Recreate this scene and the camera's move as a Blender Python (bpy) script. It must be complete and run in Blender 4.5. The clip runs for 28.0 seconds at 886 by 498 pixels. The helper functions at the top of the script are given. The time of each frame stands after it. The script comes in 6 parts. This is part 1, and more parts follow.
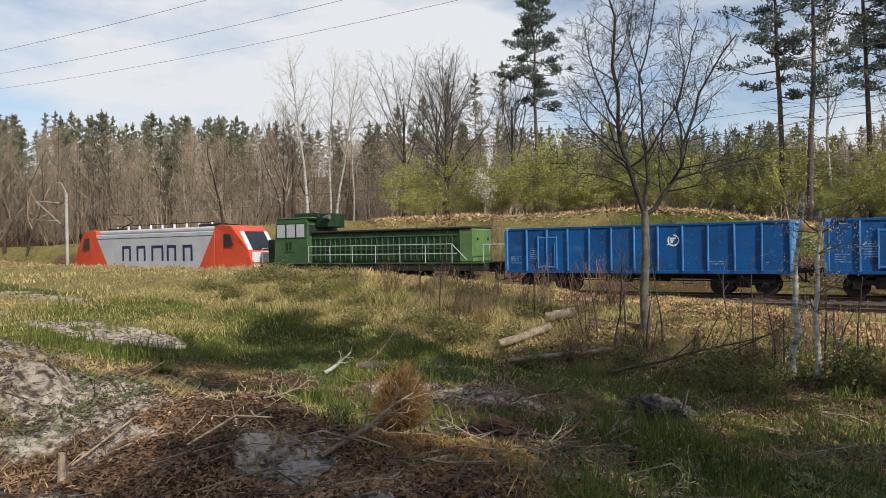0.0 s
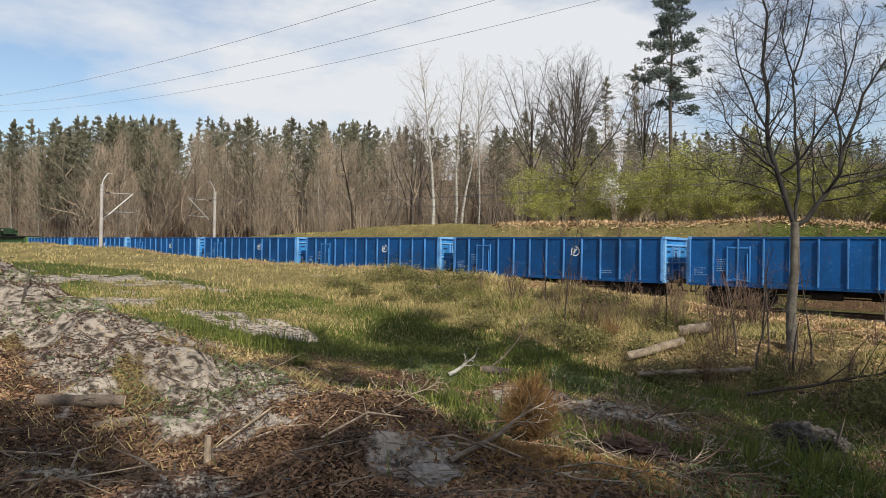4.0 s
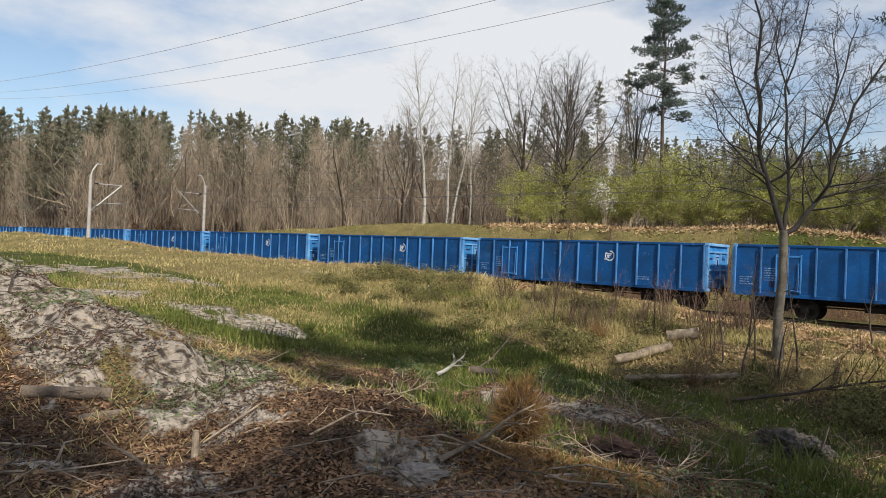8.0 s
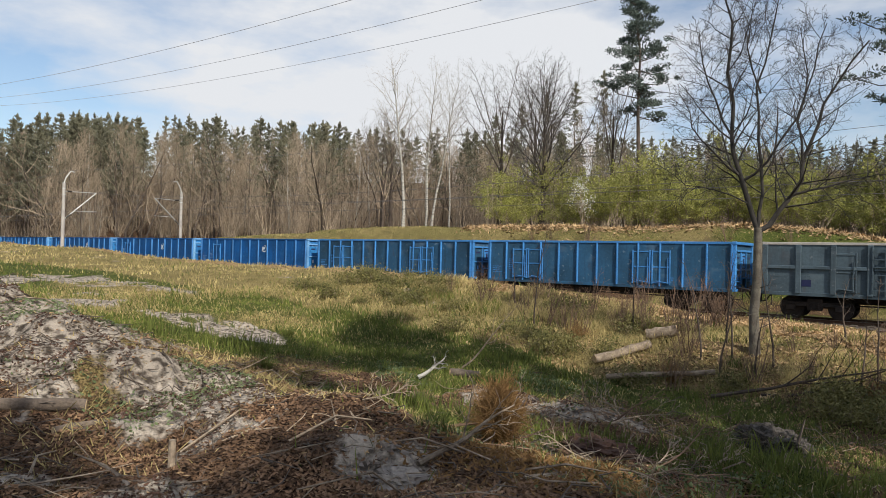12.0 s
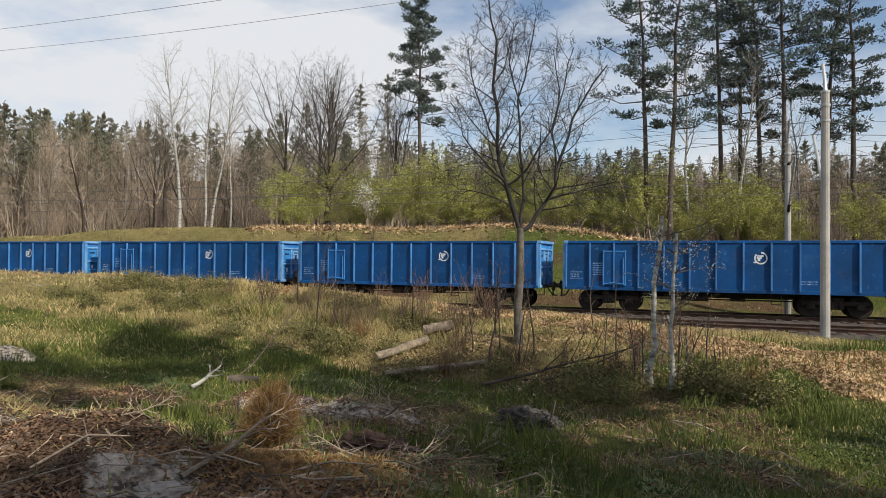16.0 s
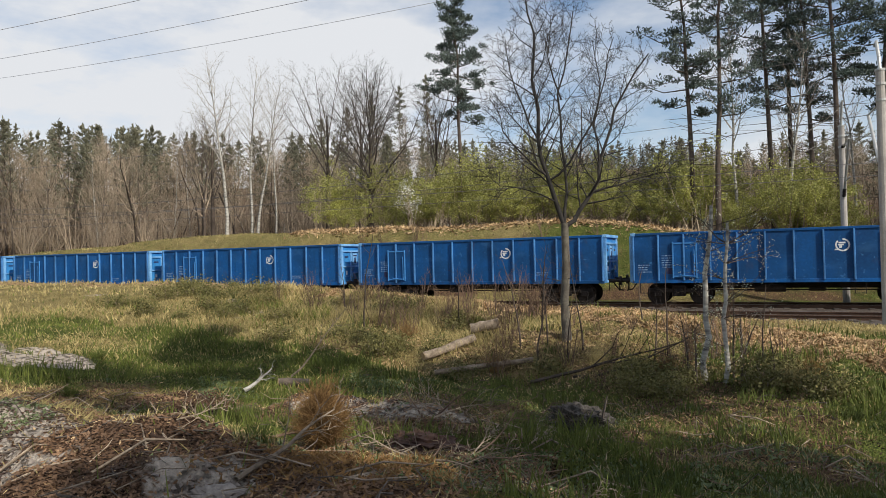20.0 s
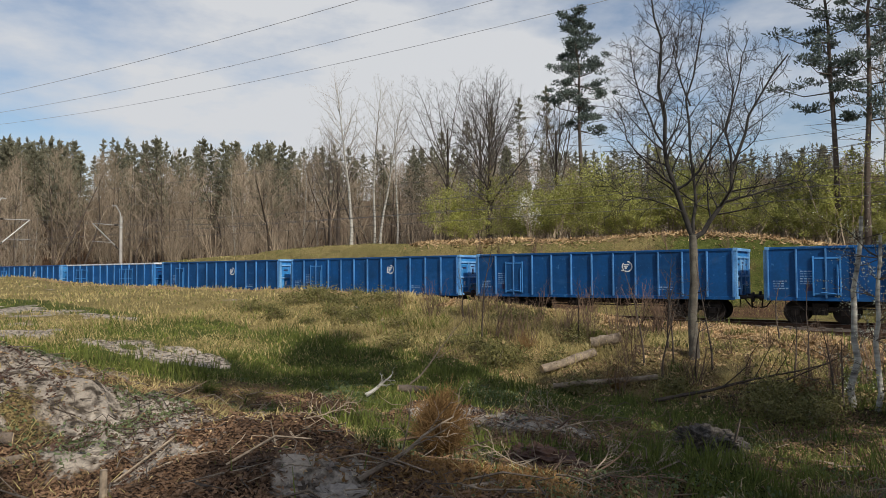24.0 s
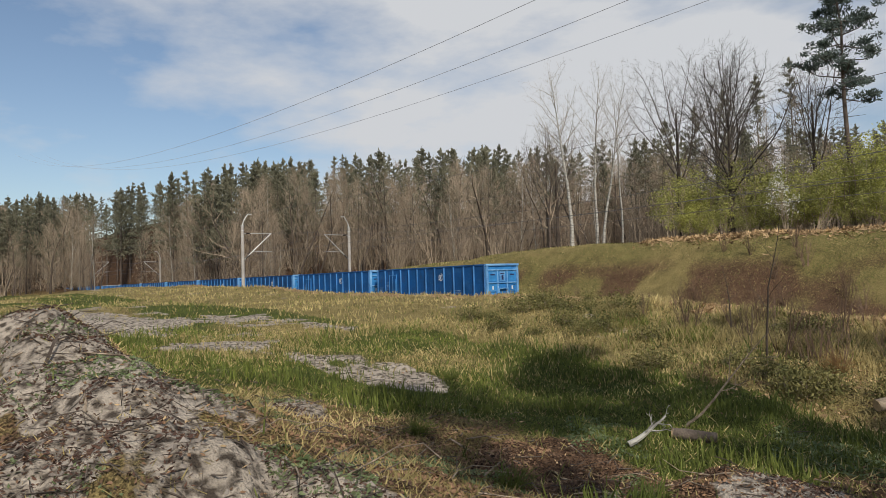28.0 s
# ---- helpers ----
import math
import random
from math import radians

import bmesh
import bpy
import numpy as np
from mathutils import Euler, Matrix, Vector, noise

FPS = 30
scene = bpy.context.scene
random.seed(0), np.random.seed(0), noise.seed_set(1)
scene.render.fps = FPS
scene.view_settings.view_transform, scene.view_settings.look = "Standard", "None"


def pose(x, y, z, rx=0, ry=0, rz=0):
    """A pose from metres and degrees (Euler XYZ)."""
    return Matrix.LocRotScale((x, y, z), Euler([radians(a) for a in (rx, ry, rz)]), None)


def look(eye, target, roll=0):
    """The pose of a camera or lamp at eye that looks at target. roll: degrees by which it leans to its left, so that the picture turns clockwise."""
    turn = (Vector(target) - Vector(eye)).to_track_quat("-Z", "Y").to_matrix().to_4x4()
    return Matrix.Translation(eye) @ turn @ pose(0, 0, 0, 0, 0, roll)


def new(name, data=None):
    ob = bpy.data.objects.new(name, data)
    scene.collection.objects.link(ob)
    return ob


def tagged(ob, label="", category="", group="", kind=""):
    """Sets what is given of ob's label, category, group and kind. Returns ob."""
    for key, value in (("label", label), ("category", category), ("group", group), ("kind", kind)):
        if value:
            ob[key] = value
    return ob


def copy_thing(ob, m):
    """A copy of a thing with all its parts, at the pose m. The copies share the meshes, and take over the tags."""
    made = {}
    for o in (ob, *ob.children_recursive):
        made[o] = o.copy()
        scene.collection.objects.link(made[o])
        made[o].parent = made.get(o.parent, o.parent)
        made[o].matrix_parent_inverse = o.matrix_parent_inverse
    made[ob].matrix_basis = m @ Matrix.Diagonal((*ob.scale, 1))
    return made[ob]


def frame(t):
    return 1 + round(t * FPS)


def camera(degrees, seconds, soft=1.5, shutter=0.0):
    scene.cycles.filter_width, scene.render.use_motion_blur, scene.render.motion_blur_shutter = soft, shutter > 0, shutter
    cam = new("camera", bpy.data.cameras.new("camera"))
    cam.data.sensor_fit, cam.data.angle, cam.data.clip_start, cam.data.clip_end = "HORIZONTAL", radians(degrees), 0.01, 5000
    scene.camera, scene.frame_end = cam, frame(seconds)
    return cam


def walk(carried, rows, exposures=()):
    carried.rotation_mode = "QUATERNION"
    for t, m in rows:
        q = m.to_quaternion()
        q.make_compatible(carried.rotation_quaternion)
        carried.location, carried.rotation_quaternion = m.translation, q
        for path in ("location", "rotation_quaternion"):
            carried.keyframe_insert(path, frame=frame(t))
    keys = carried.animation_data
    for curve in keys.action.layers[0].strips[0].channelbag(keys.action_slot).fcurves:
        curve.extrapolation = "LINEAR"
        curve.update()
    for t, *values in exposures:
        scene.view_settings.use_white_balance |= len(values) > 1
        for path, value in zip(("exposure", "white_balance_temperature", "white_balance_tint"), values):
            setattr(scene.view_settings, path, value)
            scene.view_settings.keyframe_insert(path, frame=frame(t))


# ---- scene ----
# World: x along the railway (the train runs towards -x), y across it, z = 0 at rail level.
cam = camera(65.7, 28.0, soft=0.5)
PATH = [
    (0, pose(0.085, -0.041, 2.279, 89.86, 0.96, 30.74)),
    (0.5, pose(0.007, -0.024, 2.280, 89.61, -0.04, 35.89)),
    (1, pose(-0.034, -0.002, 2.277, 89.81, 0.03, 39.58)),
    (1.5, pose(-0.029, -0.011, 2.276, 90.05, -0.11, 40.25)),
    (2, pose(-0.055, -0.001, 2.285, 89.92, -0.27, 41.08)),
    (2.5, pose(-0.062, 0.005, 2.279, 90.14, -0.35, 41.16)),
    (3, pose(-0.080, 0.012, 2.283, 90.13, -0.32, 41.65)),
    (3.5, pose(-0.075, 0.006, 2.273, 90.04, -0.90, 41.01)),
    (5.5, pose(-0.052, -0.031, 2.279, 90.58, -1.32, 41.10)),
    (6, pose(-0.055, -0.026, 2.273, 90.59, -1.61, 41.01)),
    (6.5, pose(-0.088, -0.006, 2.278, 90.62, -1.88, 40.50)),
    (7, pose(-0.087, -0.017, 2.272, 90.81, -2.24, 40.11)),
    (7.5, pose(-0.085, -0.014, 2.275, 90.67, -2.34, 40.27)),
    (8, pose(-0.092, -0.025, 2.273, 90.22, -2.40, 40.07)),
    (8.5, pose(-0.086, -0.016, 2.267, 90.21, -1.62, 39.65)),
    (9, pose(-0.094, -0.001, 2.261, 89.96, -1.49, 39.54)),
    (9.5, pose(-0.116, 0.035, 2.264, 89.44, -1.38, 39.15)),
    (10, pose(-0.099, 0.031, 2.269, 89.42, -1.31, 38.53)),
    (10.5, pose(-0.079, 0.015, 2.272, 89.78, -1.01, 38.78)),
    (11, pose(-0.077, 0.005, 2.270, 90.15, -1.03, 38.52)),
    (11.5, pose(-0.077, -0.002, 2.264, 89.86, -1.35, 38.27)),
    (12, pose(-0.075, -0.003, 2.271, 90.50, -1.40, 38.42)),
    (12.5, pose(-0.079, -0.005, 2.266, 90.82, -1.03, 38.14)),
    (14.5, pose(-0.084, -0.004, 2.257, 90.27, -1.32, 37.86)),
    (15, pose(-0.031, -0.013, 2.273, 91.32, -1.30, 35.22)),
    (15.5, pose(0.056, -0.036, 2.283, 91.24, -1.49, 25.92)),
    (16, pose(0.129, -0.045, 2.298, 90.79, -0.49, 20.87)),
    (16.5, pose(0.134, -0.039, 2.299, 90.53, 0.18, 19.88)),
    (17, pose(0.150, -0.035, 2.297, 90.52, 0.13, 20.87)),
    (17.5, pose(0.158, -0.037, 2.294, 90.92, 0.29, 21.85)),
    (18, pose(0.140, 0.013, 2.289, 91.25, 0.53, 22.23)),
    (18.5, pose(0.147, -0.018, 2.288, 91.39, -0.65, 21.90)),
    (19, pose(0.137, -0.014, 2.305, 91.34, 0.07, 21.79)),
    (19.5, pose(0.090, 0.036, 2.302, 91.26, 0.42, 22.70)),
    (20, pose(0.101, -0.002, 2.286, 90.74, 1.39, 24.52)),
    (20.5, pose(0.062, -0.004, 2.296, 91.24, 0.86, 27.53)),
    (21, pose(0.012, 0.034, 2.261, 91.86, 1.46, 35.63)),
    (21.5, pose(0.017, 0.029, 2.260, 91.98, 1.03, 37.53)),
    (23.5, pose(0.033, 0.036, 2.246, 91.39, -0.40, 34.75)),
    (24, pose(0.055, 0.030, 2.255, 91.90, 0.51, 34.33)),
    (24.5, pose(0.052, 0.035, 2.253, 91.90, 0.74, 35.31)),
    (25, pose(0.059, 0.035, 2.256, 91.25, 0.77, 35.21)),
    (25.5, pose(0.038, 0.039, 2.255, 91.05, 0.68, 35.23)),
    (26, pose(0.036, 0.041, 2.249, 90.93, 0.87, 35.83)),
    (26.5, pose(0.013, 0.044, 2.255, 91.52, 1.35, 37.66)),
    (27, pose(-0.023, 0.026, 2.227, 91.26, 1.80, 41.62)),
    (27.3, pose(-0.030, 0.020, 2.240, 90.61, 0.27, 44.23)),
    (27.4, pose(-0.104, 0.087, 2.239, 90.81, 0.23, 45.34)),
    (27.6, pose(-0.922, 0.823, 2.228, 91.81, 0.62, 47.7)),
    (27.8, pose(-1.739, 1.559, 2.217, 92.2, 1.40, 49.6)),
    (28, pose(-2.482, 2.228, 2.207, 92.6, 1.76, 52.30)),
]
walk(cam, PATH, [(0, -0.03), (12.5, -0.03), (15.5, -0.06), (20, -0.06), (21.5, -0.03), (23.5, -0.3), (27.3, -0.31), (28, -0.38)])
# ---- world, sun ----
SUN_EL, SUN_AZ = 38.0, 112.0      # azimuth clockwise from +y
world = bpy.data.worlds.new("world")
scene.world = world
world.use_nodes = True
wn, wl = world.node_tree.nodes, world.node_tree.links
wn.clear()
w_out = wn.new("ShaderNodeOutputWorld")
w_bg = wn.new("ShaderNodeBackground")
w_bg.inputs["Strength"].default_value = 0.14
w_sky = wn.new("ShaderNodeTexSky")
w_sky.sky_type, w_sky.sun_disc = "NISHITA", False
w_sky.sun_elevation, w_sky.sun_rotation = radians(SUN_EL), radians(SUN_AZ)
w_sky.air_density, w_sky.dust_density, w_sky.ozone_density = 1.0, 1.2, 1.0
w_co = wn.new("ShaderNodeTexCoord")
w_map = wn.new("ShaderNodeMapping")
w_map.inputs["Scale"].default_value = (1.0, 1.0, 2.6)
w_map.inputs["Location"].default_value = (0.35, 0.1, 0.0)
w_noise = wn.new("ShaderNodeTexNoise")
w_noise.inputs["Scale"].default_value = 1.9
w_noise.inputs["Detail"].default_value = 7.0
w_noise.inputs["Roughness"].default_value = 0.56
w_ramp = wn.new("ShaderNodeValToRGB")
w_ramp.color_ramp.elements[0].position = 0.45
w_ramp.color_ramp.elements[1].position = 0.62
w_mix = wn.new("ShaderNodeMix")
w_mix.data_type = "RGBA"
w_mix.inputs["B"].default_value = (5.75, 5.9, 6.15, 1)
wl.new(w_co.outputs["Generated"], w_map.inputs["Vector"])
wl.new(w_map.outputs["Vector"], w_noise.inputs["Vector"])
w_bank = wn.new("ShaderNodeVectorMath")          # the large white cloud over the railway
w_bank.operation = "DOT_PRODUCT"
w_bank.inputs[1].default_value = Vector((-0.62, 0.70, 0.36)).normalized()
w_near = wn.new("ShaderNodeMapRange")
w_near.interpolation_type = "SMOOTHSTEP"
w_near.inputs["From Min"].default_value, w_near.inputs["From Max"].default_value, w_near.inputs["To Max"].default_value = 0.88, 0.985, 0.085
w_add = wn.new("ShaderNodeMath")
wl.new(w_co.outputs["Generated"], w_bank.inputs[0])
wl.new(w_bank.outputs["Value"], w_near.inputs["Value"])
wl.new(w_near.outputs["Result"], w_add.inputs[0])
wl.new(w_noise.outputs["Fac"], w_add.inputs[1])
wl.new(w_add.outputs[0], w_ramp.inputs["Fac"])
wl.new(w_ramp.outputs["Color"], w_mix.inputs["Factor"])
wl.new(w_sky.outputs["Color"], w_mix.inputs["A"])
wl.new(w_mix.outputs["Result"], w_bg.inputs["Color"])
wl.new(w_bg.outputs["Background"], w_out.inputs["Surface"])

sun = new("sun", bpy.data.lights.new("sun", "SUN"))
sun.data.energy, sun.data.angle, sun.data.color = 4.6, radians(0.6), (1.0, 0.94, 0.84)
SUN_DIR = Vector((math.sin(radians(SUN_AZ)) * math.cos(radians(SUN_EL)), math.cos(radians(SUN_AZ)) * math.cos(radians(SUN_EL)), math.sin(radians(SUN_EL))))
sun.matrix_world = look(SUN_DIR * 60, (0, 0, 0))

# ---- materials ----
def material(name, colour, rough=0.8, vary=0.25, scale=3.0, bump=0.2, metal=0.0, other=None, fine=30.0, each=0.0, trans=0.0, spec=0.3, amount=0.5, stretch=None):
    """A surface with coarse and fine mottling, relief, and a shift from object to object."""
    m = bpy.data.materials.new(name)
    m.use_nodes = True
    n, l = m.node_tree.nodes, m.node_tree.links
    b = n["Principled BSDF"]
    b.inputs["Metallic"].default_value = metal
    b.inputs["Specular IOR Level"].default_value = spec
    co = n.new("ShaderNodeTexCoord")
    src = co.outputs["Object"]
    if stretch:
        mp = n.new("ShaderNodeMapping")
        mp.inputs["Scale"].default_value = stretch
        l.new(src, mp.inputs["Vector"])
        src = mp.outputs["Vector"]
    big, small = n.new("ShaderNodeTexNoise"), n.new("ShaderNodeTexNoise")
    big.noise_dimensions = small.noise_dimensions = "4D"
    for t, s, d in ((big, scale, 4), (small, fine, 6)):
        t.inputs["Scale"].default_value, t.inputs["Detail"].default_value = s, d
        l.new(src, t.inputs["Vector"])
    info = n.new("ShaderNodeObjectInfo")
    seed = n.new("ShaderNodeMath")
    seed.operation = "MULTIPLY"
    seed.inputs[1].default_value = 37.0
    l.new(info.outputs["Random"], seed.inputs[0])
    for t in (big, small):
        l.new(seed.outputs[0], t.inputs["W"])
    mix = n.new("ShaderNodeMix")
    mix.data_type = "RGBA"
    c2 = other or tuple(max(0, c * (1 - vary * 1.6)) for c in colour)
    mix.inputs["A"].default_value, mix.inputs["B"].default_value = (*colour, 1), (*c2, 1)
    mr = n.new("ShaderNodeMapRange")
    mr.inputs["From Min"].default_value, mr.inputs["From Max"].default_value = 0.62 - 0.5 * amount, 0.92 - 0.5 * amount
    l.new(big.outputs["Fac"], mr.inputs["Value"])
    l.new(mr.outputs["Result"], mix.inputs["Factor"])
    hsv = n.new("ShaderNodeHueSaturation")
    val = n.new("ShaderNodeMapRange")
    val.inputs["From Min"].default_value, val.inputs["From Max"].default_value = 0.25, 0.75
    val.inputs["To Min"].default_value, val.inputs["To Max"].default_value = 1 - vary, 1 + vary
    l.new(small.outputs["Fac"], val.inputs["Value"])
    shift = n.new("ShaderNodeMath")
    shift.operation = "MULTIPLY_ADD"
    shift.inputs[1].default_value, shift.inputs[2].default_value = each, 1 - each / 2
    l.new(info.outputs["Random"], shift.inputs[0])
    both = n.new("ShaderNodeMath")
    both.operation = "MULTIPLY"
    l.new(val.outputs["Result"], both.inputs[0])
    l.new(shift.outputs[0], both.inputs[1])
    l.new(both.outputs[0], hsv.inputs["Value"])
    l.new(mix.outputs["Result"], hsv.inputs["Color"])
    l.new(hsv.outputs["Color"], b.inputs["Base Color"])
    rr = n.new("ShaderNodeMapRange")
    rr.inputs["To Min"].default_value, rr.inputs["To Max"].default_value = max(0.02, rough - 0.12), min(1, rough + 0.12)
    l.new(big.outputs["Fac"], rr.inputs["Value"])
    l.new(rr.outputs["Result"], b.inputs["Roughness"])
    if bump:
        bp = n.new("ShaderNodeBump")
        bp.inputs["Strength"].default_value, bp.inputs["Distance"].default_value = bump, 0.02
        l.new(small.outputs["Fac"], bp.inputs["Height"])
        l.new(bp.outputs["Normal"], b.inputs["Normal"])
    if trans:
        tb, mixs = n.new("ShaderNodeBsdfTranslucent"), n.new("ShaderNodeMixShader")
        mixs.inputs["Fac"].default_value = trans
        l.new(hsv.outputs["Color"], tb.inputs["Color"])
        l.new(b.outputs["BSDF"], mixs.inputs[1])
        l.new(tb.outputs["BSDF"], mixs.inputs[2])
        l.new(mixs.outputs["Shader"], n["Material Output"].inputs["Surface"])
    return m

def paint(name, colour, dark, scuff, rough=0.55, amount=0.5):
    """Weathered wagon paint: broad fading, run-down streaks, rubbed and rusty spots."""
    m = material(name, colour, rough, 0.16, 0.7, 0.04, other=dark, fine=10, each=0.35, spec=0.25, amount=amount)
    n, l = m.node_tree.nodes, m.node_tree.links
    b = n["Principled BSDF"]
    base = b.inputs["Base Color"].links[0].from_socket
    co, info = n.new("ShaderNodeTexCoord"), n.new("ShaderNodeObjectInfo")
    for scale3, size, lo, hi, col, top in (((5, 5, 0.35), 1.0, 0.56, 0.72, dark, 0.75), ((1, 1, 1), 6.0, 0.63, 0.73, scuff, 0.6), ((0.8, 0.8, 1.6), 1.0, 0.58, 0.74, scuff, 0.28), ((2.5, 2.5, 1.2), 1.0, 0.60, 0.80, (0.075, 0.05, 0.045), 0.45)):
        mp, t, r, x = n.new("ShaderNodeMapping"), n.new("ShaderNodeTexNoise"), n.new("ShaderNodeMapRange"), n.new("ShaderNodeMix")
        mp.inputs["Scale"].default_value = scale3
        t.noise_dimensions = "4D"
        t.inputs["Scale"].default_value, t.inputs["Detail"].default_value = size, 5
        w = n.new("ShaderNodeMath")
        w.operation = "MULTIPLY"
        w.inputs[1].default_value = 50 + 10 * size
        l.new(info.outputs["Random"], w.inputs[0])
        l.new(w.outputs[0], t.inputs["W"])
        l.new(co.outputs["Object"], mp.inputs["Vector"])
        l.new(mp.outputs["Vector"], t.inputs["Vector"])
        r.inputs["From Min"].default_value, r.inputs["From Max"].default_value, r.inputs["To Max"].default_value = lo, hi, top
        l.new(t.outputs["Fac"], r.inputs["Value"])
        x.data_type = "RGBA"
        x.inputs["B"].default_value = (*col, 1)
        l.new(r.outputs["Result"], x.inputs["Factor"])
        l.new(base, x.inputs["A"])
        base = x.outputs["Result"]
    l.new(base, b.inputs["Base Color"])
    return m


BLUE = paint("blue_paint", (0.006, 0.085, 0.275), (0.006, 0.055, 0.165), (0.06, 0.20, 0.42))
BLUE_LIGHT = material("light_blue_paint", (0.055, 0.24, 0.57), 0.5, 0.2, 0.9, 0.05, fine=14, each=0.2, spec=0.4)
# Wagon ends face the sun; its brightness is put into these two blues.
BLUE_END_LIT = paint("sunlit_worn_end_blue", (0.045, 0.25, 0.55), (0.015, 0.12, 0.33), (0.30, 0.46, 0.62), 0.6)
END_FRAME_LIT = material("sunlit_end_frame_blue", (0.20, 0.42, 0.68), 0.55, 0.25, 1.2, 0.05, other=(0.08, 0.24, 0.50), fine=16, each=0.2, spec=0.4)
# Whole rib lightened to stand for sun on its right face.
BLUE_RIB_LIT = material("sunlit_rib_blue", (0.06, 0.21, 0.48), 0.5, 0.25, 0.9, 0.05, fine=14, each=0.3, spec=0.4)
BLUE_OLD = paint("faded_blue_paint", (0.030, 0.105, 0.20), (0.020, 0.058, 0.10), (0.26, 0.31, 0.35), 0.65)
GREY_BLUE = paint("grey_blue_paint", (0.075, 0.108, 0.130), (0.042, 0.060, 0.074), (0.22, 0.24, 0.25), 0.7)
BROWN_PAINT = paint("brown_paint", (0.20, 0.052, 0.024), (0.11, 0.035, 0.02), (0.30, 0.16, 0.10), 0.7)
WHITE_PAINT = material("white_paint", (0.72, 0.74, 0.76), 0.6, 0.15, 2, 0.05, fine=20)
RUST = material("dark_rusty_steel", (0.035, 0.026, 0.022), 0.8, 0.4, 3, 0.3, other=(0.014, 0.012, 0.012), fine=30)
STEEL = material("worn_steel", (0.30, 0.27, 0.25), 0.45, 0.2, 2, 0.1, metal=0.7, fine=30)
RAIL_SIDE = material("rusty_rail", (0.10, 0.055, 0.035), 0.8, 0.3, 2, 0.2, fine=30)
BALLAST = material("ballast_stone", (0.10, 0.080, 0.066), 0.9, 0.4, 2.0, 0.6, other=(0.050, 0.038, 0.031), fine=22, each=0.3)
SLEEPER = material("brown_stained_sleeper", (0.10, 0.08, 0.065), 0.9, 0.25, 3, 0.3, fine=25, each=0.2)
CONCRETE = material("pale_concrete", (0.43, 0.40, 0.365), 0.85, 0.15, 1.5, 0.2, fine=25, each=0.1)
GALV = material("galvanised_steel", (0.50, 0.50, 0.48), 0.5, 0.12, 3, 0.1, metal=0.3, fine=30)
WIRE = material("dark_wire", (0.09, 0.085, 0.085), 0.5, 0.1, 3, 0, fine=10)
LINE_WIRE = material("aluminium_line_wire", (0.34, 0.35, 0.38), 0.5, 0.1, 3, 0, fine=10)
GREEN_PAINT = material("green_paint", (0.058, 0.125, 0.045), 0.55, 0.25, 0.9, 0.05, other=(0.034, 0.072, 0.03), fine=14)
GREEN_DARK = material("dark_green_grille", (0.018, 0.045, 0.02), 0.6, 0.3, 2, 0.1, fine=14)
GREEN_LIGHT = material("light_green_paint", (0.11, 0.20, 0.07), 0.5, 0.2, 0.9, 0.05, fine=14)
RED_PAINT = material("orange_red_paint", (0.62, 0.075, 0.03), 0.4, 0.12, 0.8, 0.03, fine=14, spec=0.5)
SILVER_PAINT = material("pale_grey_paint", (0.47, 0.48, 0.50), 0.45, 0.12, 0.8, 0.03, fine=14, spec=0.5)
NAVY = material("navy_paint", (0.02, 0.025, 0.08), 0.5, 0.1, 2, 0, fine=10)
GLASS = material("dark_glass", (0.03, 0.035, 0.04), 0.08, 0.1, 1, 0, fine=5, spec=0.7)
BARK = material("grey_brown_bark", (0.16, 0.125, 0.095), 0.9, 0.35, 6, 0.6, other=(0.07, 0.055, 0.045), fine=40, each=0.25)
BARK_DARK = material("dark_bark", (0.095, 0.073, 0.057), 0.9, 0.3, 4, 0.5, fine=30, each=0.4)
BIRCH_TWIG = material("pale_birch_twig", (0.40, 0.36, 0.31), 0.9, 0.2, 4, 0.2, fine=20, each=0.2)
OAK_TWIG = material("oak_twig", (0.088, 0.075, 0.064), 0.9, 0.3, 6, 0.2, fine=20)
MID_TWIG = material("grey_brown_twig", (0.15, 0.122, 0.098), 0.9, 0.25, 4, 0.2, fine=20, each=0.4)
TREE_GREY = material("grey_limb_bark", (0.050, 0.044, 0.039), 0.9, 0.3, 6, 0.4, other=(0.03, 0.027, 0.024), fine=40)
TRUNK_GREY = material("smooth_grey_trunk", (0.16, 0.142, 0.11), 0.85, 0.3, 5, 0.5, other=(0.07, 0.06, 0.05), fine=40)
TWIG = material("brown_twig", (0.36, 0.285, 0.205), 0.9, 0.25, 4, 0.2, fine=20, each=0.5)
TWIG_RED = material("reddish_stem", (0.19, 0.125, 0.085), 0.9, 0.25, 4, 0.2, fine=20, each=0.4)
BIRCH = material("birch_bark", (0.44, 0.42, 0.37), 0.8, 0.1, 3.2, 0.3, other=(0.07, 0.06, 0.055), fine=20, each=0.15, stretch=(1, 1, 4), amount=0.36)
PINE_BARK = material("pine_bark", (0.115, 0.088, 0.070), 0.9, 0.3, 3, 0.6, other=(0.07, 0.055, 0.045), fine=20, each=0.3)
NEEDLE = material("pine_needles", (0.205, 0.195, 0.130), 0.7, 0.3, 0.8, 0, other=(0.125, 0.125, 0.085), fine=6, each=0.5, trans=0.25)
NEEDLE_BLUE = material("blue_green_needles", (0.125, 0.155, 0.130), 0.7, 0.3, 0.8, 0, other=(0.07, 0.098, 0.086), fine=6, each=0.4, trans=0.15)
LEAF_NEW = material("young_leaves", (0.42, 0.42, 0.11), 0.7, 0.3, 0.6, 0, other=(0.20, 0.205, 0.07), fine=5, each=0.45, trans=0.35)
